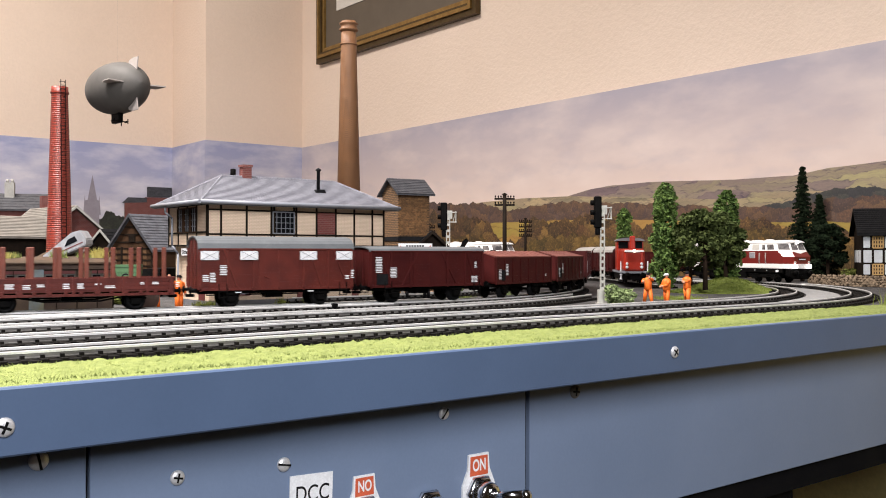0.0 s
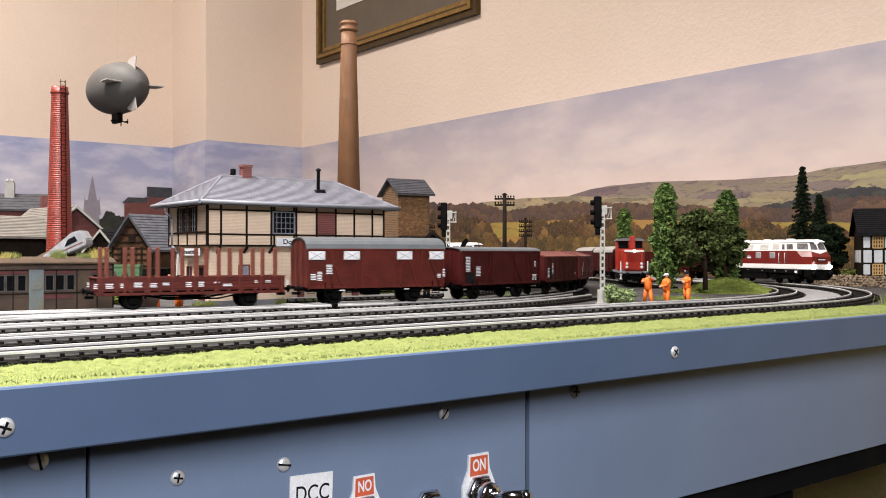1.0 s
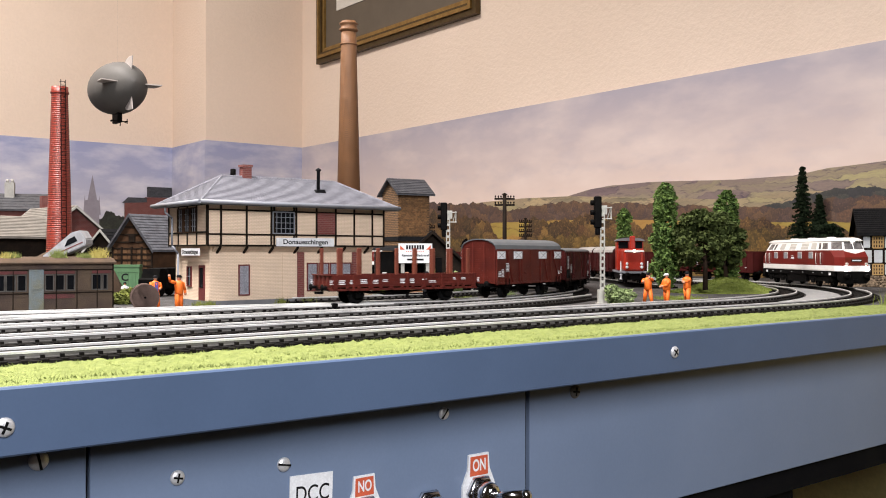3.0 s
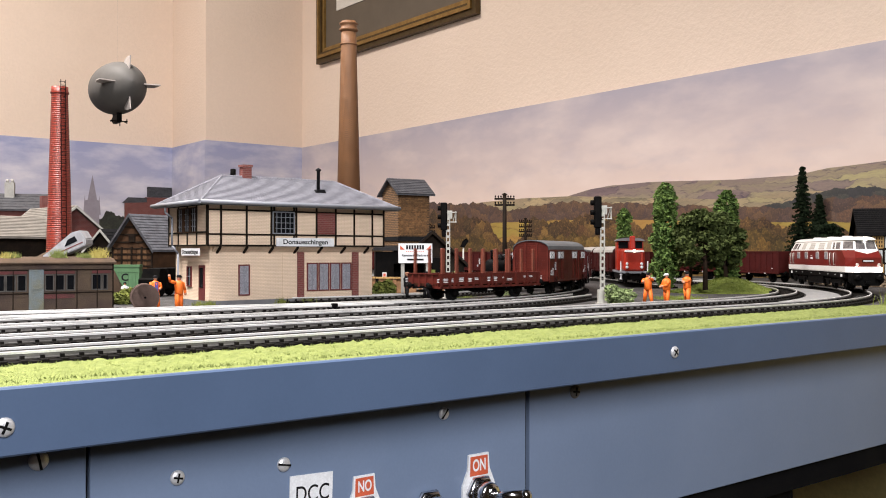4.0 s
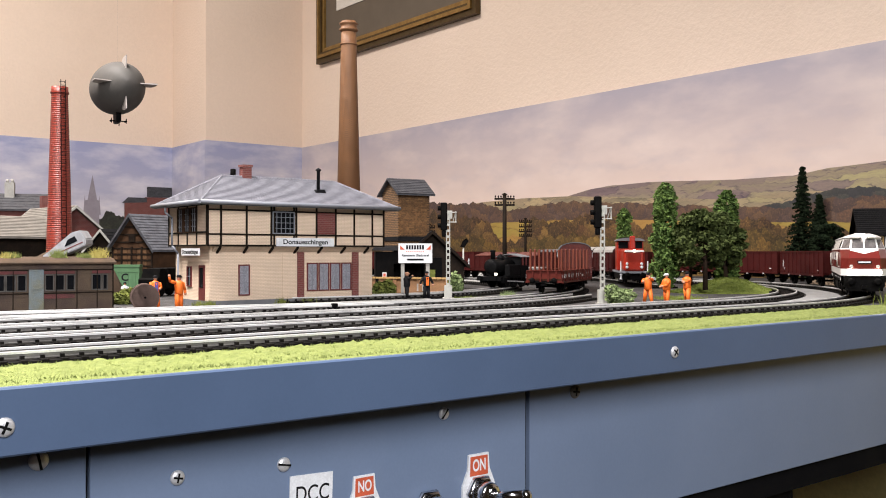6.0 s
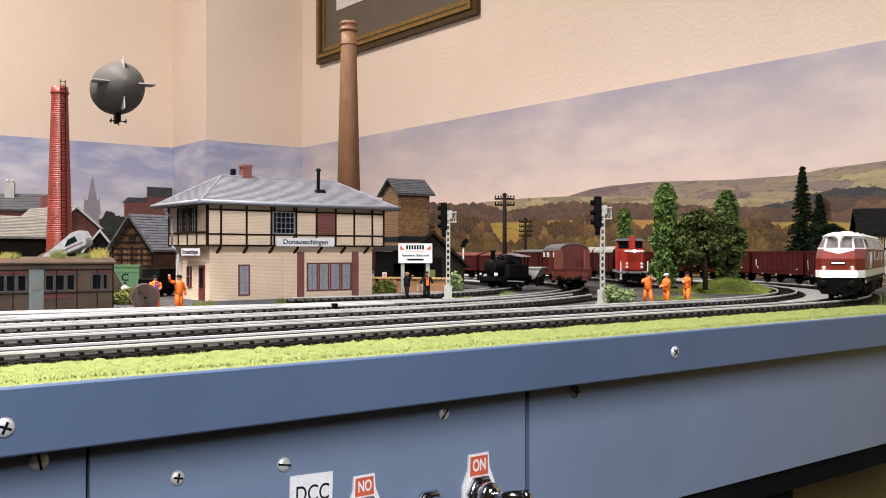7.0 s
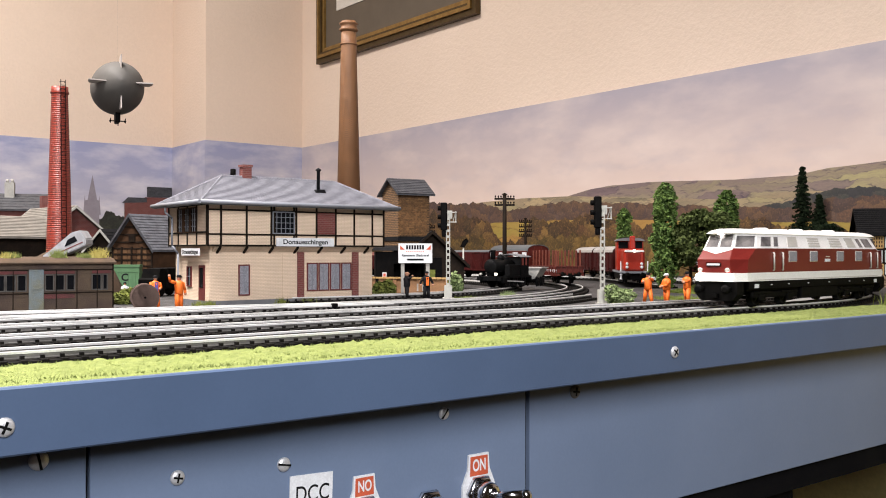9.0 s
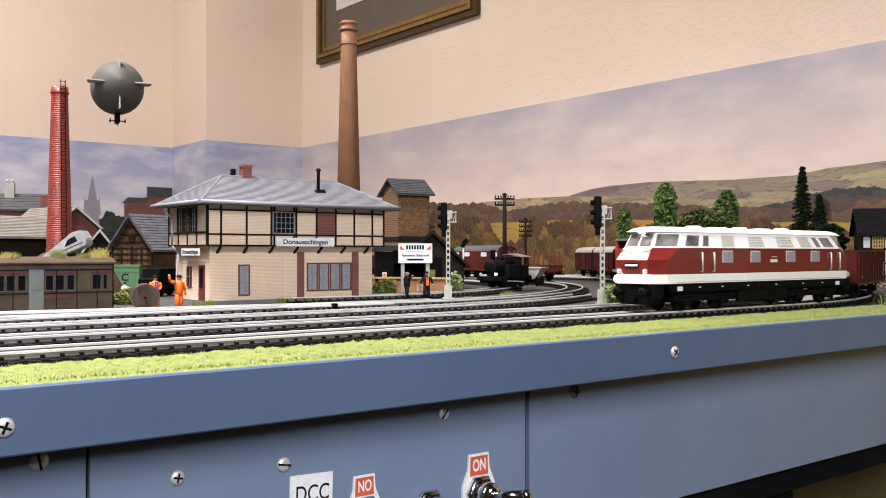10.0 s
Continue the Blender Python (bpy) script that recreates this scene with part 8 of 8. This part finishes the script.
# rubble wall beside the loop
rx0, ry0 = 1.0810, 0.6272
rx1, ry1 = 1.0643, 0.4752
rubble = thing("rubble_wall", "low brown rubble stone wall beside the loop", "wall")
bm = bmesh.new()
bmesh.ops.create_icosphere(bm, subdivisions=1, radius=1)
for v in bm.verts:
    v.co *= 1 + 0.35 * noise.noise(v.co * 1.7)
stone_a = bpy.data.meshes.new("stone")
bm.to_mesh(stone_a)
bm.free()
stone_a.materials.append(RUBBLE)
rnd = random.Random(9)
core = bmesh.new()
Lr = math.hypot(rx1 - rx0, ry1 - ry0)
dr = Vector((rx1 - rx0, ry1 - ry0)) / Lr
zt = 0.0125
for i in range(5):
    for j in range(58):
        f = (j + (0.5 if i % 2 else 0)) / 58
        p = Vector((rx0, ry0)) + dr * Lr * f
        s = rnd.uniform(0.75, 1.2)
        piece("stone", stone_a, rubble, Matrix.Translation((p.x + rnd.gauss(0, 0.0006), p.y + rnd.gauss(0, 0.0006), 0.0012 + i * 0.0027 + rnd.gauss(0, 0.0004))) @ Euler((rnd.uniform(0, 6), rnd.uniform(0, 6), rnd.uniform(0, 6))).to_matrix().to_4x4() @ Matrix.Diagonal((0.0024 * s, 0.0018 * s, 0.0016 * s, 1)))
q = Vector((-dr.y, dr.x)) * 0.004
prism(core, [(rx0 + q.x * 0.1, ry0 + q.y * 0.1), (rx1 + q.x * 0.1, ry1 + q.y * 0.1), (rx1 + q.x, ry1 + q.y), (rx0 + q.x, ry0 + q.y)], "z", 0, zt)
part("wall_core", core, MOSS, rubble)


def timbered_house():
    x, y = 1.1434, 0.5911
    ob = thing("timbered_house", "black and white half-timbered house with black roof", "building", pose(x, y, 0, 0, 0, -55))
    W, L, ev = 0.075, 0.07, 0.0668
    rg = 0.0930
    bm = bmesh.new()
    box(bm, 0, W, 0, L, 0, ev)
    part("wall", bm, TIMBER, ob, "black timber frame")
    zs = [(0.0132, 0.0262), (0.0284, 0.0443), (0.0472, 0.0617)]
    for r, (z0, z1) in enumerate(zs):
        for c in range(6):
            x0 = 0.0020 + c * 0.0125
            wide = 0.0098
            if (c % 2 == 0) or r == 1:
                bm = bmesh.new()
                box(bm, x0, x0 + wide * (0.80 if r != 1 else 1), -0.0007, 0.0, z0, z1, bevel=0.0006)
                part("infill_panel", bm, WHITEWASH, ob, "whitewashed infill panel")
            else:
                bm = bmesh.new()
                a, b = x0 - 0.0015, x0 + wide + 0.0008
                for i in range(5):
                    u = a + (b - a) * i / 4
                    box(bm, u - 0.0008, u + 0.0008, -0.0009, 0.0, z0, z1)
                for i in range(4):
                    w = z0 + (z1 - z0) * i / 3
                    box(bm, a, b, -0.00085, 0.0, w - 0.0008, w + 0.0008)
                part("lattice_window", bm, LATTICE, ob, "tan lattice window")
    for k in range(3):
        block("infill_panel", (-0.0007, 0.0, 0.006 + 0.020 * k, 0.020 + 0.020 * k, zs[1][0], zs[1][1]), WHITEWASH, ob, "whitewashed infill panel")
    ym = L / 2
    for s in (-1, 1):
        bm = bmesh.new()
        e = ym + s * (L / 2 + 0.006)
        prism(bm, [(ym, rg + 0.003), (e, ev - 0.004), (e, ev - 0.001), (ym, rg + 0.006)], "x", -0.006, W + 0.006)
        part("roof", bm, BLACKTILE, ob, "black tiled roof slope")
    tiled_slope(ob, ((-0.006, -0.006, ev - 0.0008), (W + 0.006, -0.006, ev - 0.0008), (W + 0.006, ym, rg + 0.0062), (-0.006, ym, rg + 0.0062)), BLACKTILE, 12, 26)
    bm = bmesh.new()
    prism(bm, [(0, ev), (L, ev), (ym, rg + 0.002)], "x", 0.0, W)
    part("gable", bm, TIMBER, ob)
    bm = bmesh.new()
    prism(bm, [(0.050, ev - 0.004), (0.072, ev - 0.004), (0.061, ev + 0.020)], "y", -0.0065, 0.02)
    part("dormer", bm, WHITEWASH, ob, "white gabled dormer")


timbered_house()
bush(0.5440, 0.4700, 0, 0.040, 0.022, 0.024, LEAF_PALE, "grey-green bush at the foot of the signal", 45, 0.0018, 1300)
tuft(0.6551, 0.5033, 0, 0.010, 0.0035, LAWN, "green grass beside the workers", 72, 500)
bush(1.1774, 0.6280, 0, 0.030, 0.020, 0.026, LEAF_OLIVE, "olive bush beside the timbered house", 46)

# kerb of the platform before the coach and the signal box
n = 26
kerb = thing("platform_edge", "pale stone platform edge before the signal box", "platform")
for i in range(n):
    x0, x1 = -0.06 + 0.0205 * i, -0.06 + 0.0205 * i + 0.0200
    block("edge_stone", (x0, x1, 0.6210 + 0.0 * i, 0.6250, 0, 0.0016), CONCRETE, kerb)

# ---------------------------------------------------------------- picture on the wall
def picture():
    ob = thing("framed_picture", "gilt framed picture with taupe mount hanging on the wall", "picture", Matrix.Translation((XE, 0, 0)))
    y0, y1, z0, z1 = 1.586, 2.300, 0.586, 1.10
    for k, (a, mat) in enumerate(((0.0, GILTDARK), (0.013, GILT), (0.022, GILTDARK), (0.029, GILT))):
        b = (0.013, 0.022, 0.029, 0.040)[k]
        d = (-0.016, -0.022, -0.017, -0.013)[k]
        bm = bmesh.new()
        box(bm, d, -0.0005, y0 + a, y1 - a, z0 + a, z0 + b)
        box(bm, d, -0.0005, y0 + a, y1 - a, z1 - b, z1 - a)
        box(bm, d, -0.0005, y0 + a, y0 + b, z0 + b, z1 - b)
        box(bm, d, -0.0005, y1 - b, y1 - a, z0 + b, z1 - b)
        part("frame_moulding", bm, mat, ob, "stepped gilt moulding")
    block("mount", (-0.007, -0.0005, y0 + 0.04, y1 - 0.04, z0 + 0.04, z1 - 0.04), MOUNT, ob, "taupe mount board")
    block("inner_mount", (-0.009, -0.007, y0 + 0.10, y1 - 0.10, z0 + 0.135, z1 - 0.10), PAPER, ob, "white inner mount")
    block("print", (-0.0095, -0.009, y0 + 0.16, y1 - 0.16, z0 + 0.185, z1 - 0.16), SKETCH, ob, "grey engraving")


picture()

# flat printed town on the north sheet
town = thing("printed_town", "printed church and factories on the scenery sheet", "backdrop", kind="structure")
bm = bmesh.new()
prism(bm, [(0.790, 0.0), (0.829, 0.0), (0.829, 0.190), (0.823, 0.192), (0.810, 0.262), (0.797, 0.192), (0.790, 0.190)], "y", YN - 0.0044, YN - 0.0034)
for u in (0.789, 0.829):
    prism(bm, [(u - 0.004, 0.15), (u + 0.004, 0.15), (u, 0.205)], "y", YN - 0.0046, YN - 0.0034)
part("church", bm, SPIRE, town, "grey printed church spire")
bm = bmesh.new()
prism(bm, [(0.900, 0.0), (1.040, 0.0), (1.040, 0.205), (0.960, 0.205), (0.945, 0.190), (0.900, 0.190)], "y", YN - 0.0060, YN - 0.0048)
part("factory", bm, REDBRICK, town, "printed brick factory")
bm = bmesh.new()
prism(bm, [(0.893, 0.186), (0.965, 0.190), (0.965, 0.203), (0.910, 0.203)], "y", YN - 0.0064, YN - 0.0052)
prism(bm, [(0.966, 0.206), (1.041, 0.206), (1.041, 0.236), (0.966, 0.236)], "y", YN - 0.0064, YN - 0.0052)
part("factory_roof", bm, DARKTILE, town, "printed grey roof and tank")

# small things between the tracks
x, y = 0.3239, 0.5337
lantern = thing("point_lantern", "small black point lantern beside the track", "lantern", pose(x, y, 0, 0, 0, -10))
block("stem", (-0.0006, 0.0006, -0.0006, 0.0006, 0, 0.0040), BLACK, lantern)
block("lamp_box", (-0.0020, 0.0020, -0.0018, 0.0018, 0.0030, 0.0062), BLACK, lantern, bevel=0.0004)
for k, (px_, py_) in enumerate(((0.4474, 0.5197), (0.1920, 0.4910), (0.2965, 0.5108))):
    plank = thing("walkway_plank", "pale plank lying between the tracks", "plank", pose(px_, py_, 0, 0, 0, (-4, -2, -6)[k]), "walkway planks")
    for i in range(2):
        block("board", (-0.022, 0.022, -0.0030 + 0.0032 * i, -0.0002 + 0.0032 * i, 0.0004, 0.0034), CONCRETE, plank, bevel=0.0003)

motions()
